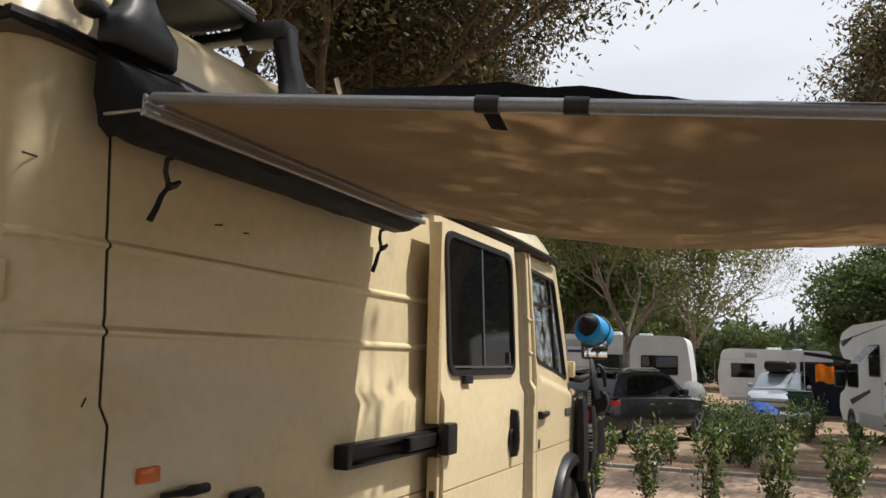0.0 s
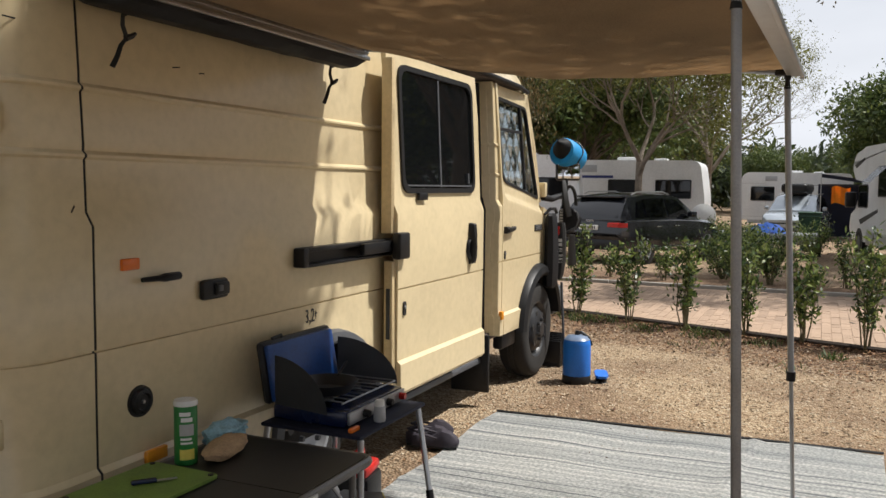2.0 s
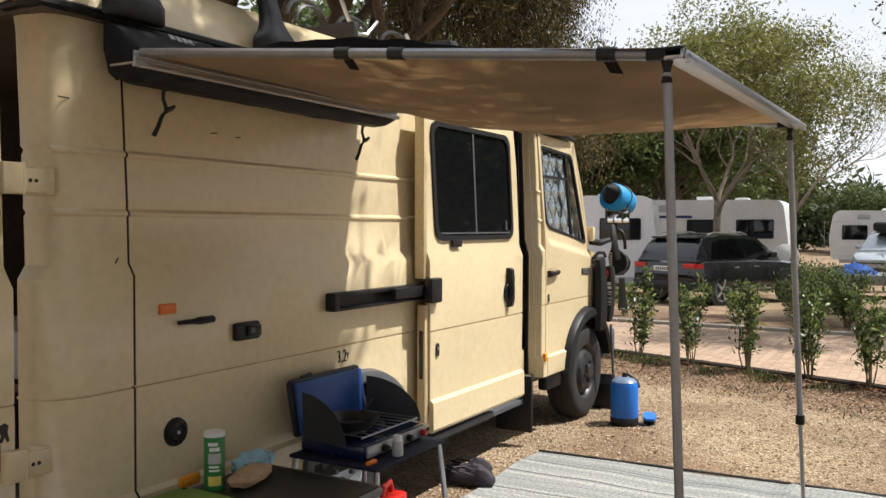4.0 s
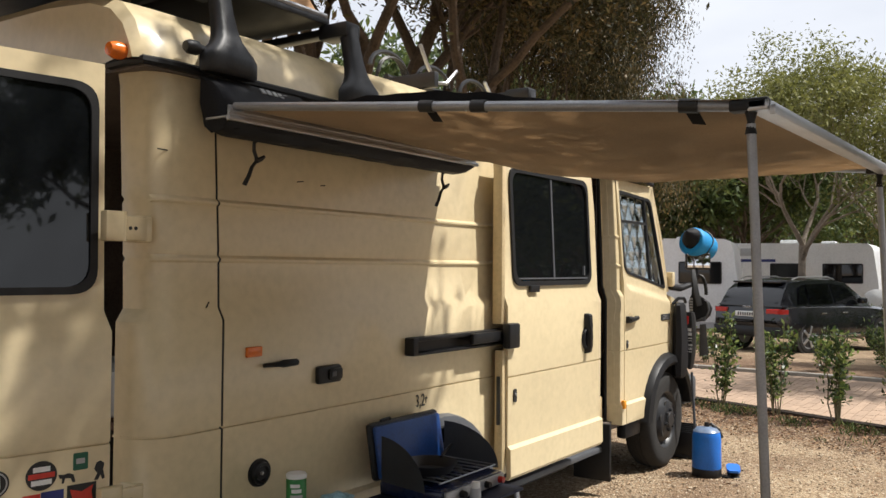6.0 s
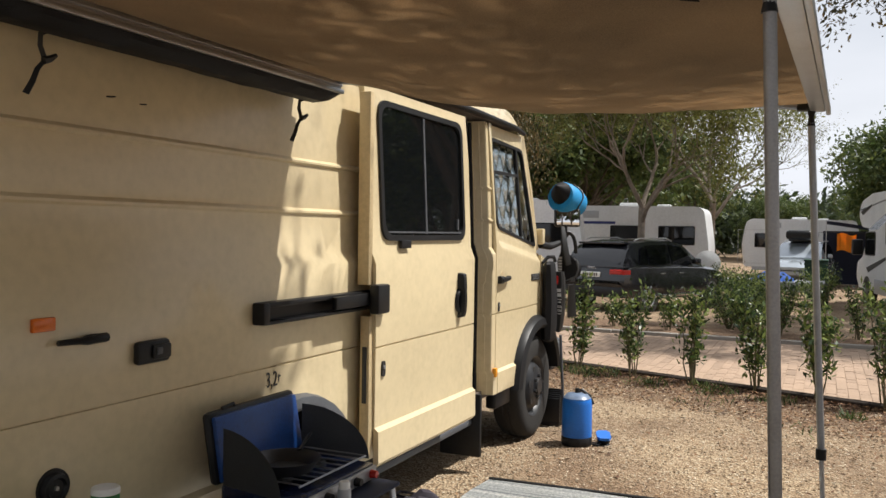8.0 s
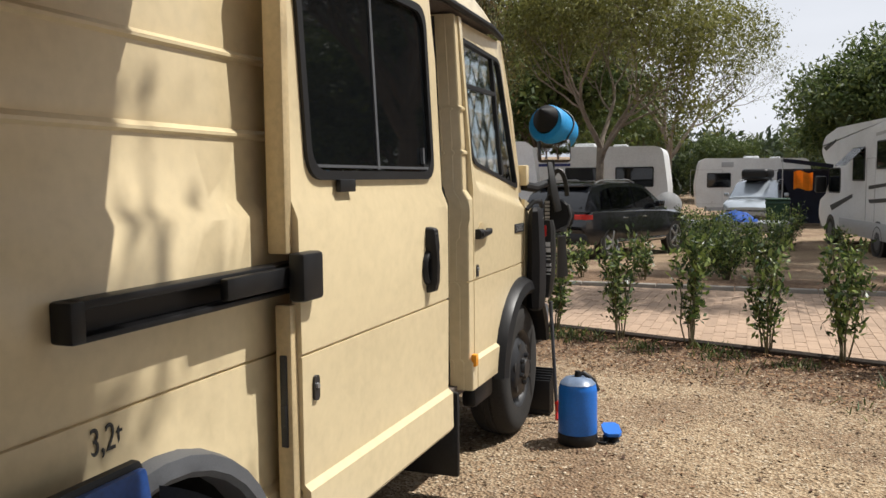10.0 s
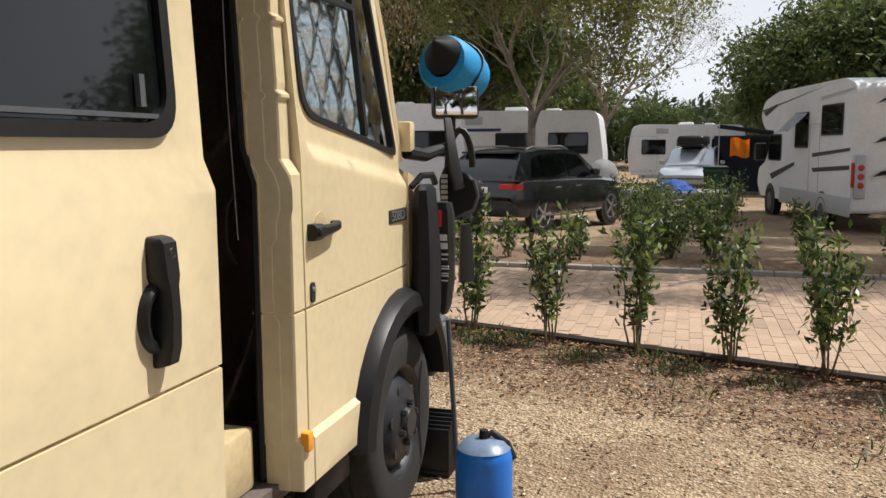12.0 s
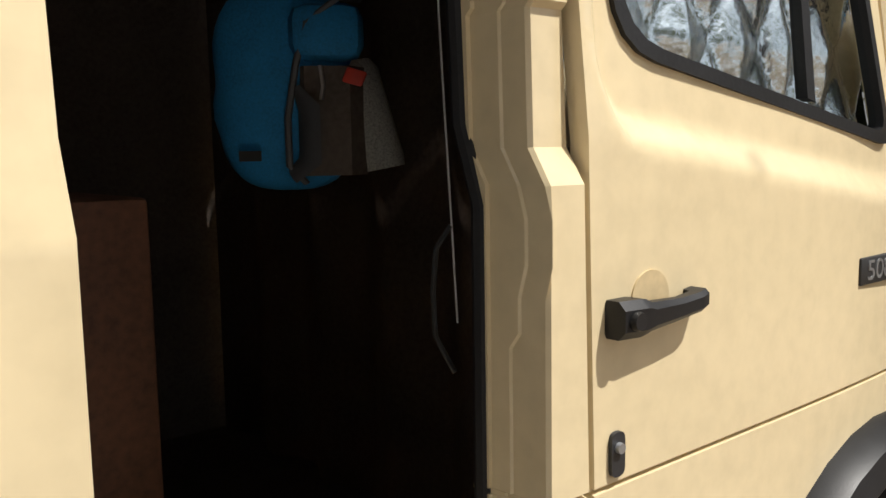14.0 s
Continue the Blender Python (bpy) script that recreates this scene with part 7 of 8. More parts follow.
shaker = thing("spice_shaker", "small clear spice shaker with pale lid on the stand", "shaker", pose(SX0 + 0.16, SY0 - 0.055, SZ - 0.001))
part("jar", lathe(B(), [(0.0, 0.0), (0.022, 0.0), (0.024, 0.01), (0.022, 0.06), (0.0, 0.06)], 18), CARAVAN_GREY, shaker)
part("lid", lathe(B(), [(0.0, 0.085), (0.016, 0.084), (0.019, 0.078), (0.019, 0.058), (0.0, 0.058)], 18), WHITE, shaker)
lighter = thing("lighter", "orange gas lighter on the stand", "lighter", pose(SX0 - 0.02, SY0 - 0.04, SZ))
part("body", box(B(), -0.02, 0.04, -0.01, 0.01, 0.0, 0.018, 0.005), ORANGE, lighter)

# ---- storage crate and small things on the ground ----
crate = thing("storage_crate", "black plastic storage crate with clip handles", "crate", pose(0.80, -0.475, 0.02, 0, 0, -4))
bm = B()
loft(bm, [[(-w, -d, z), (w, -d, z), (w, d, z), (-w, d, z)] for z, w, d in ((0.0, 0.20, 0.145), (0.02, 0.205, 0.15), (0.20, 0.215, 0.16), (0.205, 0.225, 0.17), (0.225, 0.225, 0.17))])
part("tub", bm, PLASTIC, crate)
part("lid", box(B(), -0.232, 0.232, -0.176, 0.176, 0.222, 0.245, 0.006), GREY_PLASTIC, crate)
for x in (-0.15, -0.075, 0.075, 0.15):
    part("rib", box(B(), x - 0.010, x + 0.010, -0.172, -0.152, 0.01, 0.20, 0.004), PLASTIC, crate)
for x in (-0.19, 0.19):
    part("clip", box(B(), x - 0.018, x + 0.018, -0.184, -0.165, 0.15, 0.235, 0.005), PLASTIC, crate)
lb = part("label_plate", box(B(), -0.045, 0.045, -0.168, -0.158, 0.05, 0.17, 0.002), PRINT, crate)
part("print_bar", box(B(), -0.03, 0.03, -0.170, -0.167, 0.075, 0.085), STICK_GREY, lb)
part("print_bar", box(B(), -0.02, 0.02, -0.170, -0.167, 0.10, 0.15), STICK_GREY, lb)
bd = tagged(part("lid_board", slab(rounded([(0.60, -0.63), (1.01, -0.65), (1.00, -0.30), (0.60, -0.31)], 0.01), 0.266, 0.272), CARAVAN_GREY), "thin pale board lying on the crate", "board")
TEAL = material("teal_plastic", (0.02, 0.38, 0.36), 0.35, vary=0.1)
PURPLE = material("purple_plastic", (0.22, 0.02, 0.24), 0.4, vary=0.1)
YELLOW = material("yellow_pack", (0.78, 0.62, 0.05), 0.45, vary=0.2, size=30, fine=90)
for nm, lab, x, y, rz, sx, sy, sz, mt in (("lunch_box", "teal plastic lunch box on the pale board", 0.73, -0.55, 8, 0.10, 0.055, 0.045, TEAL), ("tray", "purple plastic tray on the pale board", 0.72, -0.42, 25, 0.12, 0.05, 0.03, PURPLE), ("packet", "yellow food packet on the pale board", 0.88, -0.50, 35, 0.07, 0.05, 0.03, YELLOW)):
    ob = thing(nm, lab, nm.replace("_", " "), pose(x, y, 0.273, 0, 0, rz))
    bm = B()
    loft(bm, [[(-w * sx, -w * sy, z), (w * sx, -w * sy, z), (w * sx, w * sy, z), (-w * sx, w * sy, z)] for z, w in ((0.0, 0.85), (sz * 0.8, 0.97), (sz * 0.82, 1.02), (sz, 1.0))])
    part("body", bm, mt, ob)
    part("cover", box(B(), -0.9 * sx, 0.9 * sx, -0.9 * sy, 0.9 * sy, sz, sz + 0.005, 0.002), mt if nm != "packet" else GREY_PLASTIC, ob)
JERRY_RED = material("red_plastic", (0.62, 0.02, 0.015), 0.4, vary=0.12)
jerry = thing("fuel_can", "black canister with red cap and handle under the stove", "canister", pose(1.30, -0.20, 0.0, 0, 0, 10))
part("body", box(B(), -0.10, 0.10, -0.08, 0.08, 0.01, 0.24, 0.025), PLASTIC, jerry)
part("top", box(B(), -0.095, 0.095, -0.07, 0.07, 0.235, 0.285, 0.02), JERRY_RED, jerry, "red top")
part("handle", sweep(B(), [(-0.06, 0, 0.28), (-0.05, 0, 0.33), (0.03, 0, 0.335), (0.05, 0, 0.28)], 0.014, 8), JERRY_RED, jerry)
pot = thing("gas_bottle", "slim grey canister under the stove", "canister", pose(1.10, -0.16, 0.0))
part("body", lathe(B(), [(0.0, 0.0), (0.05, 0.0), (0.055, 0.02), (0.055, 0.2), (0.03, 0.25), (0.0, 0.26)], 20), CARAVAN_GREY, pot)


def clog(at, mat):
    ob = thing("clog", "dark foam clog on the gravel beside the van", "shoe", at, "clogs")
    bm2 = B()
    r2 = []
    for x, w, z0, z1 in ((-0.13, 0.035, 0.005, 0.05), (-0.09, 0.045, 0.0, 0.055), (-0.02, 0.042, 0.0, 0.045), (0.04, 0.05, 0.0, 0.085), (0.09, 0.052, 0.0, 0.075), (0.13, 0.035, 0.005, 0.045), (0.142, 0.015, 0.012, 0.03)):
        r2.append([(x, -w, z0), (x, w, z0), (x, w * 1.02, (z0 + z1) / 2), (x, w * 0.6, z1), (x, -w * 0.6, z1), (x, -w * 1.02, (z0 + z1) / 2)])
    loft(bm2, r2)
    part("upper", bm2, mat, ob)
    part("strap", sweep(B(), [(0.02, -0.05, 0.05), (-0.07, -0.052, 0.07), (-0.12, 0, 0.075), (-0.07, 0.052, 0.07), (0.02, 0.05, 0.05)], 0.007, 6), mat, ob)
    part("sole", box(B(), -0.13, 0.135, -0.047, 0.047, -0.012, 0.004, 0.004), PLASTIC, ob)
    return ob


CLOG = material("dark_foam", (0.035, 0.028, 0.04), 0.7, vary=0.15)
clog(pose(2.50, 0.02, 0.02, 0, 0, -60), CLOG)
clog(pose(2.62, 0.06, 0.02, 0, 0, -50), CLOG)
clog(pose(2.42, -0.06, 0.03, 0, 0, -75), CLOG)
jug = thing("water_jug", "cloudy white plastic water jug behind the van", "jug", pose(-0.43, -0.19, 0.0, 0, 0, 20))
jug.scale = (1.25, 1.1, 1.3)
JUG = material("cloudy_plastic", (0.55, 0.60, 0.66), 0.3, vary=0.1)
bm = B()
loft(bm, [[(-w, -d, z), (w, -d, z), (w, d, z), (-w, d, z)] for z, w, d in ((0.0, 0.11, 0.08), (0.02, 0.12, 0.09), (0.24, 0.12, 0.09), (0.29, 0.07, 0.06), (0.31, 0.05, 0.05))])
part("body", bm, JUG, jug)
part("handle", sweep(B(), [(0.03, 0, 0.29), (0.08, 0, 0.33), (0.115, 0, 0.28)], 0.014, 8), JUG, jug)
part("cap", lathe(B(), [(0.0, 0.345), (0.024, 0.343), (0.026, 0.31), (0.0, 0.31)], 18, pose(-0.03, 0, 0)), BLUE, jug)
lan = thing("lantern", "small dark camping lantern hung by a cord from the table", "lantern", pose(-0.265, -0.15, 0.19))
part("cord", sweep(B(), [(0, 0, 0.198), (0.004, 0, 0.30), (-0.004, 0.0, 0.385)], 0.003, 6), PRINT, lan)
part("base", lathe(B(), [(0.0, 0.0), (0.05, 0.0), (0.05, 0.06), (0.0, 0.06)], 18), PLASTIC, lan)
part("globe", lathe(B(), [(0.03, 0.06), (0.042, 0.09), (0.04, 0.14), (0.0, 0.16)], 18), CARAVAN_GREY, lan)
part("bail", sweep(B(), [(-0.045, 0, 0.06), (-0.05, 0, 0.15), (0, 0, 0.20), (0.05, 0, 0.15), (0.045, 0, 0.06)], 0.004, 6), ALU, lan)

# ---- pressure shower canister by the front wheel ----
shower = thing("shower_canister", "blue pressure shower canister with black base on the gravel", "canister", pose(4.42, -0.355, 0.0))
part("tank", lathe(B(), [(0.0, 0.06), (0.106, 0.06), (0.108, 0.07), (0.107, 0.31), (0.098, 0.345), (0.072, 0.37), (0.03, 0.378), (0.0, 0.378)], 32), BLUE, shower)
part("tank_top", lathe(B(), [(0.1005, 0.345), (0.0745, 0.3715), (0.03, 0.3805), (0.0, 0.3805)], 32), material("cloudy_blue_vinyl", (0.16, 0.22, 0.33), 0.3, vary=0.15, size=12, fine=90), shower, "cloudy grey-blue top")
part("base", lathe(B(), [(0.0, 0.0), (0.104, 0.0), (0.110, 0.012), (0.110, 0.066), (0.106, 0.072), (0.0, 0.07)], 32), PLASTIC, shower, "black rubber base")
part("carry_strap", sweep(B(), [(0.02, -0.108, 0.30), (0.02, -0.085, 0.36), (0.01, -0.03, 0.40), (0.0, 0.0, 0.385)], [0.018, 0.014, 0.014, 0.014], 7, squash=0.4), PLASTIC, shower)
part("valve", lathe(B(), [(0.0, 0.415), (0.016, 0.412), (0.02, 0.37), (0.0, 0.37)], 14), PLASTIC, shower)
pump = thing("foot_pump", "blue foot pump pedal on the gravel", "foot pump", pose(4.53, -0.525, 0.0, 0, 0, 20))
bm = B()
loft(bm, [[(x * 0.075, y * 0.05, z + 0.012 * (x)) for x, y in ((-1, -0.6), (-0.6, -1), (0.6, -1), (1, -0.6), (1, 0.6), (0.6, 1), (-0.6, 1), (-1, 0.6))] for z in (0.055, 0.065, 0.072)])
part("pedal", bm, BLUE, pump)
part("bellows", lathe(B(), [(0.0, 0.0), (0.05, 0.0), (0.04, 0.012), (0.05, 0.025), (0.04, 0.038), (0.045, 0.056), (0.0, 0.056)], 18), PLASTIC, pump)
part("hose", sweep(B(), [(-0.03, 0.02, 0.02), (-0.09, 0.05, 0.012), (-0.06, 0.11, 0.012), (-0.11, 0.15, 0.02)], 0.007, 7), PLASTIC, pump)

# ---- mirror, blue roll and bags at the van's nose ----
BLUE_ROLL = material("bright_blue_cloth", (0.01, 0.27, 0.60), 0.6, vary=0.15, size=8, fine=120, bump=0.002, bumpsize=20)
mirror = thing("wing_mirror", "black wing mirror on a tall arm at the van's nose", "mirror")
part("arm", sweep(B(), [(4.69, 0.03, 1.44), (4.80, -0.01, 1.425), (4.98, -0.06, 1.46), (5.06, -0.06, 1.50), (5.07, -0.06, 1.62)], [0.03, 0.028, 0.02, 0.014, 0.012], 9), PLASTIC, mirror)
part("arm_box", box(B(), 4.655, 4.715, 0.0, 0.06, 1.44, 1.56, 0.01), CREAM, mirror, "cream bracket cover")
bm = box(B(), -0.105, 0.105, -0.03, 0.03, -0.075, 0.075, 0.02, pose(5.10, -0.06, 1.655, -7, 0, -62))
part("housing", bm, PLASTIC, mirror)
bm = box(B(), -0.093, 0.093, -0.034, -0.028, -0.063, 0.063, 0.003, pose(5.10, -0.06, 1.655, -7, 0, -62))
part("glass", bm, material("mirror_glass", (0.80, 0.82, 0.84), 0.02, 1.0, vary=0.02), mirror)
roll = thing("rolled_bag", "bright blue rolled bag with black end stuck over the mirror", "bag", Matrix.Translation((5.16, -0.04, 1.80)) @ Matrix.Rotation(radians(-14), 4, "Z") @ Matrix.Rotation(radians(14), 4, "Y"))
m = Matrix.Rotation(radians(-90), 4, "Y")
part("roll", lathe(B(), [(0.07, 0.112), (0.112, 0.112), (0.122, 0.10), (0.126, 0.06), (0.124, -0.08), (0.115, -0.13), (0.06, -0.15), (0.0, -0.15)], 30, m), BLUE_ROLL, roll)
bm = lathe(B(), [(0.0, 0.20), (0.012, 0.19), (0.055, 0.145), (0.088, 0.116), (0.092, 0.02), (0.0, 0.02)], 30, m)
for v in bm.verts:
    v.co.z += 0.026 + 0.04 * max(0, -v.co.x - 0.11) / 0.1
part("end_cap", bm, BAG_BLACK, roll, "pinched black end")
bm = sweep(B(), [(0.02 + 0.02 * math.sin(3 * a), 0.128 * math.cos(a), 0.128 * math.sin(a)) for a in [k * math.tau / 24 for k in range(24)]], 0.012, 6, True, 0.4)
part("buckle_strap", bm, PRINT, roll)
harness = thing("dog_harness", "black padded harness with pale lettering bars hanging at the nose", "harness")
bm = B()
loft(bm, [[(x + 0.012 * math.sin(z * 21), y0 + (y1 - y0) * v + 0.008 * math.sin(z * 30 + v * 5), z) for x, v in ((5.0, 0.0), (4.975, 0.12), (4.965, 0.5), (4.975, 0.88), (5.0, 1.0), (5.03, 0.88), (5.035, 0.5), (5.03, 0.12))] for z, y0, y1 in ((1.145, -0.06, -0.13), (1.16, -0.03, -0.17), (1.20, -0.015, -0.20), (1.26, -0.015, -0.205), (1.31, -0.02, -0.19), (1.345, -0.03, -0.15), (1.375, -0.04, -0.10), (1.385, -0.055, -0.085))])
pad = part("pad", bm, BAG_BLACK, harness, "padded black saddle")
part("pad_rim", sweep(B(), [(4.975, -0.03, 1.16), (4.962, -0.10, 1.152), (4.965, -0.18, 1.19), (4.962, -0.20, 1.25), (4.965, -0.18, 1.32)], 0.008, 7), GREY_PLASTIC, pad)
part("buckle", box(B(), 4.955, 4.972, -0.17, -0.135, 1.15, 1.18, 0.004), GREY_PLASTIC, pad)
part("webbing", sweep(B(), [(4.98, -0.06, 1.58), (4.95, -0.08, 1.50), (4.93, -0.10, 1.40), (4.96, -0.12, 1.28)], [0.02, 0.025, 0.03, 0.03], 7, squash=0.35), PRINT, harness)
part("loop", sweep(B(), [(5.0, -0.11 + 0.055 * math.cos(a), 1.37 + 0.16 * math.sin(a)) for a in [k * math.pi / 10 for k in range(11)]], 0.018, 6, squash=0.4), PRINT, harness)
for k in range(8):
    part("print_bar", box(B(), 4.950, 4.956, -0.066, -0.038, 1.165 + 0.023 * k, 1.181 + 0.023 * k), STICK_GREY, pad)
part("tail_strap", sweep(B(), [(5.05, -0.12, 1.12), (5.06, -0.12, 0.98), (5.07, -0.12, 0.86)], [0.03, 0.04, 0.045], 6, squash=0.3), PRINT, harness)
sack = thing("hanging_bag", "long black vinyl bag with white print bars hanging over the wing", "bag")
bm = B()
loft(bm, [[(4.70 + a * w + 0.012 * math.sin(z * 14), -0.045 + bb * d, z) for a, bb in ((-1, 0), (-0.8, -0.8), (0, -1), (0.8, -0.8), (1, 0), (0.6, 0.8), (-0.6, 0.8))] for z, w, d in ((0.70, 0.05, 0.03), (0.72, 0.085, 0.045), (0.82, 0.10, 0.055), (1.0, 0.10, 0.05), (1.2, 0.085, 0.045), (1.29, 0.08, 0.035), (1.31, 0.06, 0.02))])
part("sleeve", bm, BAG_BLACK, sack)
part("hook", sweep(B(), [(4.66, 0.0, 1.30), (4.70, -0.03, 1.345), (4.78, -0.05, 1.345), (4.82, -0.05, 1.31)], 0.014, 8), PLASTIC, sack)
bm = B()
loft(bm, [[(4.83 + a * 0.03, -0.085 + bb * w, z) for a, bb in ((-1, -0.6), (-1, 0.6), (-0.4, 1), (0.6, 1), (1, 0.5), (1, -0.5), (0.6, -1), (-0.4, -1))] for z, w in ((0.76, 0.012), (0.80, 0.028), (0.90, 0.042), (1.05, 0.046), (1.18, 0.042), (1.23, 0.03))])
tube = part("roll_pack", bm, PRINT, sack, "black pack with white print bars")
for z, w, h in ((1.085, 0.022, 0.013), (1.05, 0.024, 0.013), (1.015, 0.026, 0.004), (0.995, 0.024, 0.003), (0.965, 0.028, 0.0025), (0.955, 0.028, 0.0025), (0.935, 0.027, 0.0025), (0.925, 0.027, 0.0025), (0.905, 0.024, 0.0025)):
    part("print_bar", box(B(), 4.7965, 4.801, -0.085 - w, -0.085 + w, z - h, z + h), WHITE, tube)
part("red_tag", box(B(), 4.79, 4.81, -0.085, -0.06, 1.13, 1.20, 0.008), JERRY_RED, sack)
rod = thing("grey_rod", "thin grey rod with red clip leaning by the front wheel", "rod")
part("shaft", sweep(B(), [(4.80, -0.11, 0.74), (4.80, -0.13, 0.4), (4.79, -0.15, 0.10)], 0.011, 8), GREY_PLASTIC, rod)
part("clip", sweep(B(), [(4.79, -0.15, 0.13), (4.80, -0.155, 0.06), (4.77, -0.16, 0.02)], 0.014, 8), JERRY_RED, rod)
ramp = thing("levelling_ramp", "black ribbed plastic wheel ramp behind the front wheel", "ramp", pose(4.93, -0.06, 0.0))
for k in range(6):
    part("rib", box(B(), -0.02 + 0.02 * k, -0.008 + 0.02 * k, -0.02, 0.22, 0.0, 0.22 + 0.012 * k, 0.003), PLASTIC, ramp)
part("plate", box(B(), -0.025, 0.12, -0.015, 0.215, 0.0, 0.03, 0.004), PLASTIC, ramp)

# ---- rucksack inside the doorway ----
pack = thing("rucksack", "blue rucksack with mesh bottle pocket hanging inside the doorway", "rucksack", pose(3.79, 0.84, 1.355, 0, 0, -35))
pack.scale = (1.2, 1.1, 1.0)
bm = B()
bmesh.ops.create_icosphere(bm, subdivisions=4, radius=1.0)
for v in bm.verts:
    q = v.co
    p4 = (abs(q.x) ** 3 + abs(q.y) ** 3 + abs(q.z) ** 3) ** (1 / 3)
    q = q / p4
    v.co = Vector((q.x * 0.12 - 0.04, q.y * 0.08, q.z * 0.20 + 0.2)) * (1 + 0.05 * noise.noise(q * 3))
part("body", bm, BLUE_CLOTH, pack)
bm = B()
loft(bm, [[(0.03 + a * 0.06, -0.055 + bb * 0.04, z) for a, bb in ((-1, 0), (-0.6, -1), (0.6, -1), (1, 0), (0.5, 0.8), (-0.5, 0.8))] for z in (0.03, 0.06, 0.2, 0.24)])
part("front_pocket", bm, LINING, pack)
part("flap", box(B(), -0.03, 0.09, -0.11, -0.03, 0.25, 0.36, 0.03), BLUE_CLOTH, pack)
part("mesh_pocket", lathe(B(), [(0.0, 0.0), (0.04, 0.0), (0.043, 0.02), (0.04, 0.2), (0.03, 0.22), (0.0, 0.22)], 18, pose(0.115, -0.02, 0.04, 0, -12, 0)), material("mesh_fabric", (0.34, 0.35, 0.34), 0.8, vary=0.35, size=200, fine=500), pack)
part("tab", box(B(), -0.115, -0.08, -0.088, -0.08, 0.06, 0.08), PRINT, pack)
part("piping", sweep(B(), [(-0.01, -0.062, 0.015), (-0.035, -0.085, 0.05), (-0.035, -0.088, 0.14), (-0.02, -0.090, 0.24), (0.0, -0.105, 0.32), (0.05, -0.10, 0.365), (0.085, -0.06, 0.37)], 0.006, 7), GREY_PLASTIC, pack)
part("red_tag", box(B(), -0.022, 0.012, -0.104, -0.094, 0.215, 0.245, 0.004, pose(0, 0, 0, 0, 20, 0)), STICK_RED, pack)
part("zip_pull", sweep(B(), [(0.02, -0.10, 0.24), (0.024, -0.102, 0.20), (0.02, -0.102, 0.175)], 0.004, 6), ALU, pack)
part("net_pocket", sweep(B(), [(-0.03, -0.085, 0.03), (0.0, -0.10, 0.06), (0.0, -0.10, 0.16), (-0.02, -0.092, 0.2)], [0.02, 0.03, 0.028, 0.01], 8, squash=0.3), GREY_PLASTIC, pack)
part("strap", sweep(B(), [(0.0, 0.06, 0.38), (0.0, 0.10, 0.5), (0.02, 0.1, 0.85)], 0.012, 7), PRINT, pack)
cord = thing("door_cord", "thin pale cord hanging in the doorway", "cord")
part("line", sweep(B(), [(3.568, 0.18, 2.25), (3.583, 0.18, 1.6), (3.598, 0.17, 1.2)], 0.0015, 5), STICK_GREY, cord)
part("grip", sweep(B(), [(3.593, 0.175, 1.33), (3.580, 0.19, 1.30), (3.577, 0.195, 1.24), (3.580, 0.195, 1.18), (3.60, 0.18, 1.13)], 0.004, 6), PRINT, cord)

# ---- folding chair at the mat's edge ----
chair = thing("folding_chair", "folding camp chair with grey metal arms beside the mat", "chair", pose(1.35, -2.72, 0.0))
part("arm", sweep(B(), [(-0.28, 0.36, 0.60), (0.0, 0.36, 0.61), (0.08, 0.36, 0.60), (0.12, 0.36, 0.55), (0.08, 0.36, 0.38), (0.20, 0.36, 0.03)], 0.013, 10), ALU_DULL, chair)
part("arm", sweep(B(), [(-0.28, -0.2, 0.60), (0.0, -0.2, 0.61), (0.08, -0.2, 0.60), (0.12, -0.2, 0.55), (0.08, -0.2, 0.38), (0.20, -0.2, 0.03)], 0.013, 10), ALU_DULL, chair)
part("seat", box(B(), -0.25, 0.10, -0.18, 0.34, 0.39, 0.42, 0.012), BAG_BLACK, chair)
part("backrest", box(B(), -0.36, -0.32, -0.18, 0.34, 0.42, 0.95, 0.012), BAG_BLACK, chair)
for y in (-0.2, 0.36):
    part("leg", sweep(B(), [(-0.34, y, 0.98), (-0.28, y, 0.45), (-0.38, y, 0.0)], 0.012, 8), ALU_DULL, chair)
    part("leg", sweep(B(), [(-0.28, y, 0.60), (0.08, y, 0.38)], 0.010, 8), ALU_DULL, chair)


# ---- loose ground: stones, dry leaves, weeds ----
def scatter_stones(name, count, region, smin, smax, mat, label, seed):
    r2 = np.random.default_rng(seed)
    base = np.array([(0.5, 0, 0.1), (0.15, 0.45, 0.05), (-0.4, 0.25, 0.1), (-0.4, -0.3, 0.05), (0.15, -0.5, 0.1), (0.05, 0.05, 0.42), (0, 0, -0.25)])
    tri = [(0, 1, 5), (1, 2, 5), (2, 3, 5), (3, 4, 5), (4, 0, 5), (1, 0, 6), (2, 1, 6), (3, 2, 6), (4, 3, 6), (0, 4, 6)]
    verts, faces = [], []
    for k in range(count):
        x, y = region(r2)
        s = smin + (smax - smin) * r2.random() ** 2.5
        a = r2.uniform(0, math.tau)
        ca, sa = math.cos(a), math.sin(a)
        j = base * np.array((1, r2.uniform(0.6, 1), r2.uniform(0.5, 0.9))) * s * r2.uniform(0.8, 1.2, (7, 1))
        z = ground_height(x, y) + 0.1 * s
        o = len(verts)
        verts += [(x + p[0] * ca - p[1] * sa, y + p[0] * sa + p[1] * ca, z + p[2]) for p in j]
        faces += [(f[0] + o, f[1] + o, f[2] + o) for f in tri]
    return tagged(raw(name, verts, faces, mat), label, "gravel", "", "stuff")


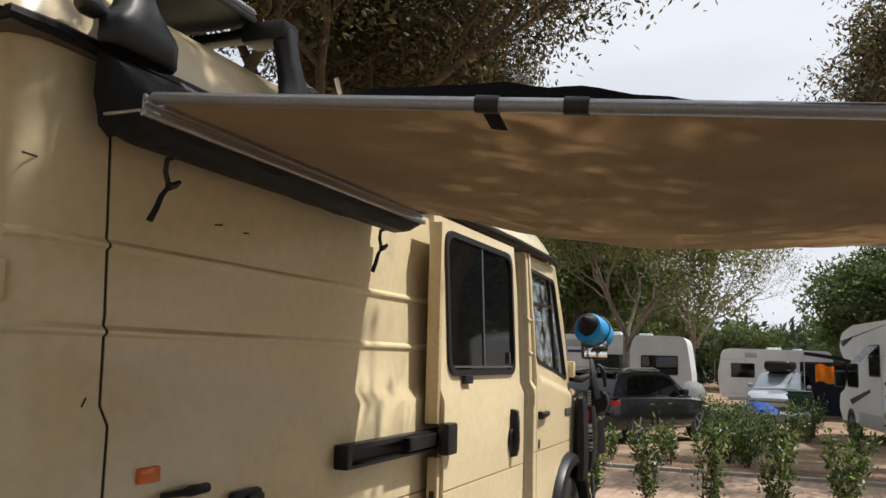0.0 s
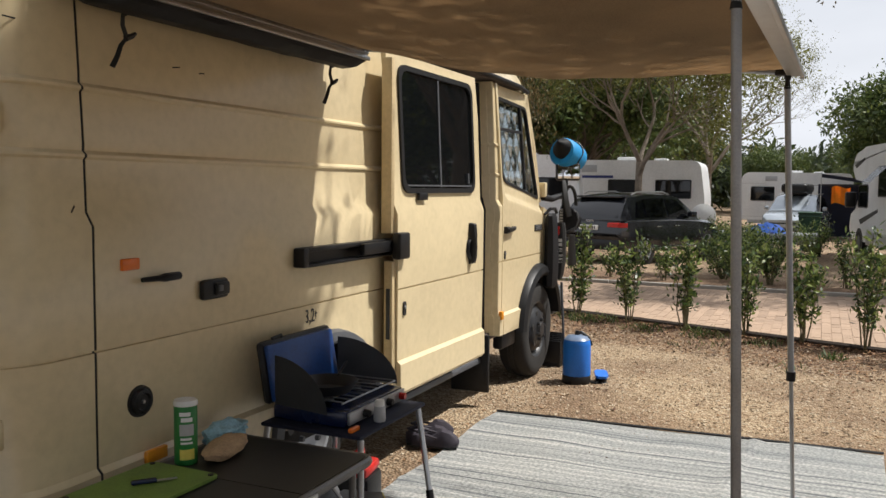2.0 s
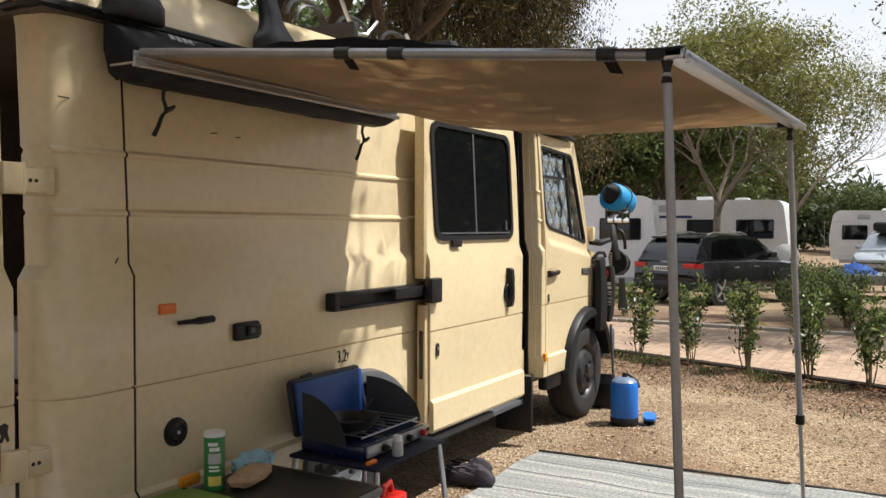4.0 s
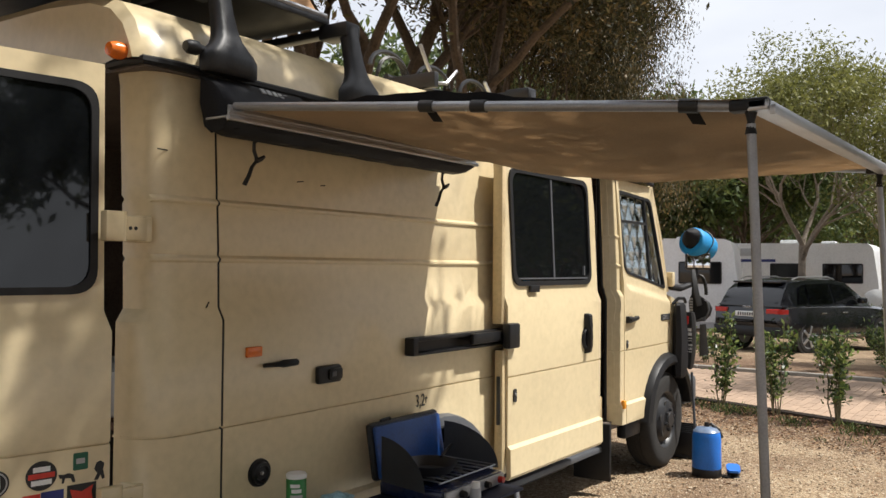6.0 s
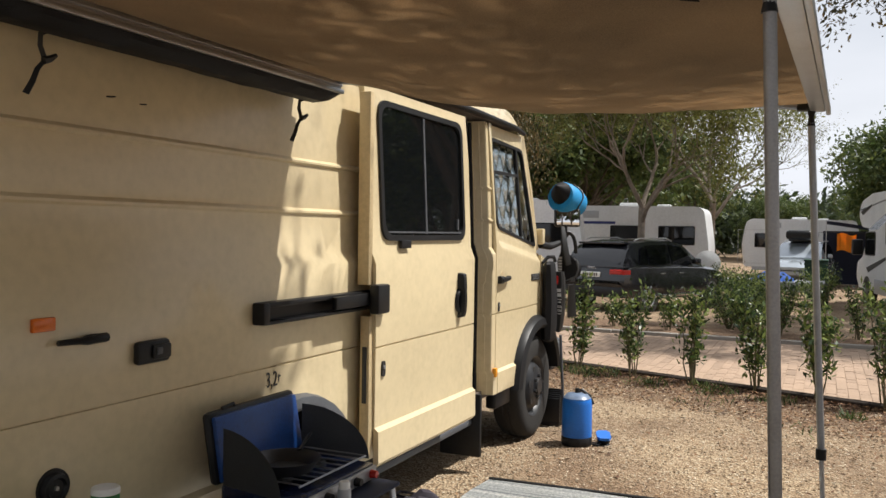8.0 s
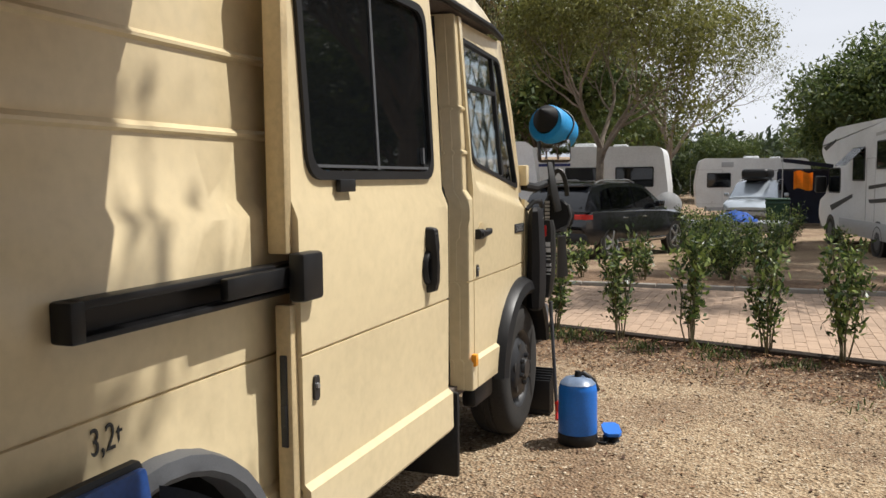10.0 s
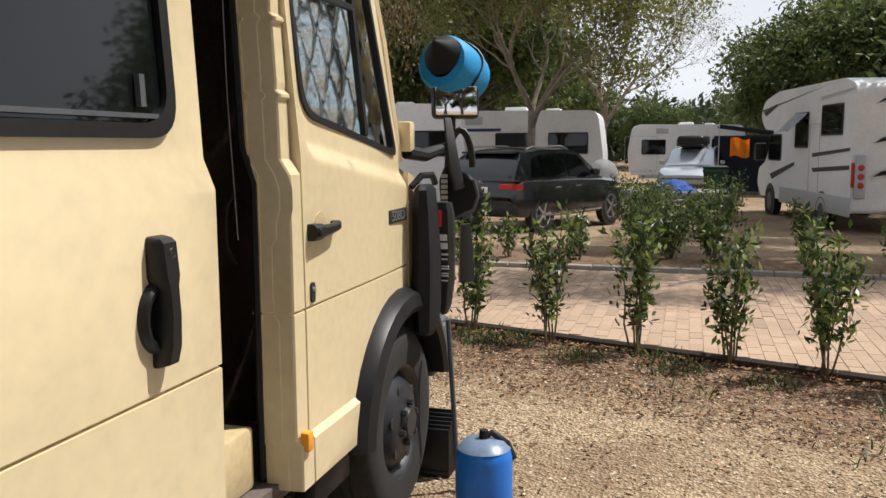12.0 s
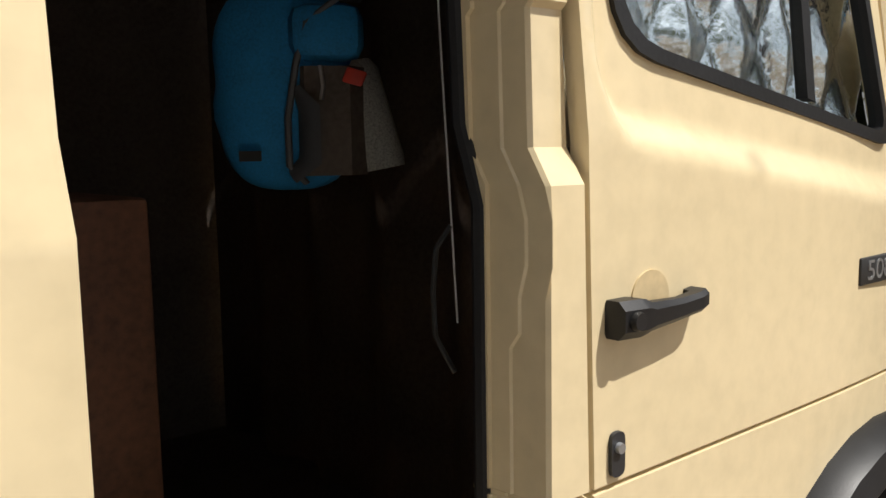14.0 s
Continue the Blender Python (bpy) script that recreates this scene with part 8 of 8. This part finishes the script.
def pitch(r2):
    while True:
        x = 0.6 + 6.6 * r2.random() ** 0.8
        y = -3.4 + 4.2 * r2.random()
        if x > near_edge(y) - 0.35 or (y > 0.25 and x < 4.4):
            continue
        return x, y


STONE = material("pale_stone", (0.40, 0.29, 0.18), 0.9, vary=0.25, size=9, fine=60, island=0.8, tint=(0.64, 0.53, 0.39))
scatter_stones("gravel", 21000, pitch, 0.007, 0.027, STONE, "pale crushed gravel stones over the pitch", 5)


def leafy(r2):
    while True:
        y = -3.6 + 5.2 * r2.random()
        x = near_edge(y) - 0.05 - 1.5 * r2.random() ** 1.3
        return x, y


LITTER = material("dry_leaf", (0.17, 0.075, 0.035), 0.8, vary=0.3, size=5, fine=40, island=0.9, tint=(0.34, 0.20, 0.10))
r3 = np.random.default_rng(8)
pts = []
for k in range(10500):
    x, y = leafy(r3) if k < 9000 else pitch(r3)
    pts.append((x, y, ground_height(x, y) + 0.008))
lit = leaf_mesh("leaf_litter", pts, 0.045, LITTER, None, 6, 0.0)
for v in lit.data.vertices:
    v.co.z = 0.004 + ground_height(v.co.x, v.co.y) + 0.35 * abs(v.co.z - ground_height(v.co.x, v.co.y))
tagged(lit, "dry brown leaves and bark chips on the ground", "leaf litter", "", "stuff")
GRASS = material("weed_green", (0.07, 0.12, 0.03), 0.6, vary=0.2, size=4, fine=20, island=0.8, tint=(0.18, 0.21, 0.06), through_light=0.25)
verts, faces = [], []
for cx, cy, cr, cn in ((7.55, 0.35, 0.35, 260), (7.2, -0.35, 0.25, 120), (7.05, -1.0, 0.25, 120), (6.85, -1.55, 0.22, 100), (6.35, -2.2, 0.12, 70), (7.35, -0.9, 0.2, 80), (5.6, -1.9, 0.3, 20), (6.4, -1.0, 0.3, 20), (7.9, 1.0, 0.4, 160), (6.0, -3.0, 0.4, 100)):
    for k in range(cn):
        a, d = r3.uniform(0, math.tau), cr * r3.random() ** 0.7
        x, y = cx + d * math.cos(a), cy + d * math.sin(a)
        h = r3.uniform(0.02, 0.085)
        b1, w1 = r3.uniform(0, math.tau), 0.005
        tx, ty = h * 0.6 * r3.normal(), h * 0.6 * r3.normal()
        z = ground_height(x, y) - 0.005
        o = len(verts)
        verts += [(x - w1 * math.cos(b1), y - w1 * math.sin(b1), z), (x + w1 * math.cos(b1), y + w1 * math.sin(b1), z), (x + tx * 0.5 + w1 * math.cos(b1), y + ty * 0.5 + w1 * math.sin(b1), z + h * 0.6), (x + tx * 0.5 - w1 * math.cos(b1), y + ty * 0.5 - w1 * math.sin(b1), z + h * 0.6), (x + tx, y + ty, z + h)]
        faces += [(o, o + 1, o + 2, o + 3), (o + 3, o + 2, o + 4)]
tagged(raw("weeds", verts, faces, GRASS), "sparse green weeds and grass tufts", "weeds", "", "stuff")

# ---- paving blocks ----
PL, PW, PH = 0.20, 0.10, 0.012


def paver_mesh():
    bm2 = box(B(), 0.0015, PL - 0.0015, 0.0015, PW - 0.0015, -0.03, 0.0)
    top = [v for v in bm2.verts if v.co.z > -0.001]
    for v in top:
        v.co.x += 0.001 if v.co.x < PL / 2 else -0.001
        v.co.y += 0.001 if v.co.y < PW / 2 else -0.001
    me = bpy.data.meshes.new("paver")
    bm2.to_mesh(me)
    bm2.free()
    me.materials.append(PAVER)
    return me


shared = paver_mesh()
verts, faces, made = [], [], 0
r4 = np.random.default_rng(12)
y = -4.6
rown = 0
while y < 3.6:
    x = 6.2 - (PL / 2 if rown % 2 else 0)
    while x < FAR_EDGE - 0.02:
        if x > near_edge(y + PW / 2) + 0.01:
            z = 0.004 + 0.0012 * r4.normal()
            if made < 300 and -2.6 < y < 1.2 and x < near_edge(y) + 1.75 and x > near_edge(y) + 0.02 and (rown % 2 == 0 or x < near_edge(y) + 0.9):
                o = new("paver", shared)
                o.parent = road
                o.location = (x, y, z)
                made += 1
            else:
                k = len(verts)
                a, c = 0.0015, 0.0025
                x1, y1 = min(x + PL, FAR_EDGE + 0.01), y + PW
                verts += [(x + a, y + a, z - 0.03), (x1 - a, y + a, z - 0.03), (x1 - a, y1 - a, z - 0.03), (x + a, y1 - a, z - 0.03), (x + c, y + c, z), (x1 - c, y + c, z), (x1 - c, y1 - c, z), (x + c, y1 - c, z)]
                faces += [(k + 4, k + 5, k + 6, k + 7), (k, k + 1, k + 5, k + 4), (k + 1, k + 2, k + 6, k + 5), (k + 2, k + 3, k + 7, k + 6), (k + 3, k, k + 4, k + 7)]
        x += PL
    y += PW
    rown += 1
pv = raw("paving", verts, faces, PAVER, road)
pv["kind"] = "stuff"
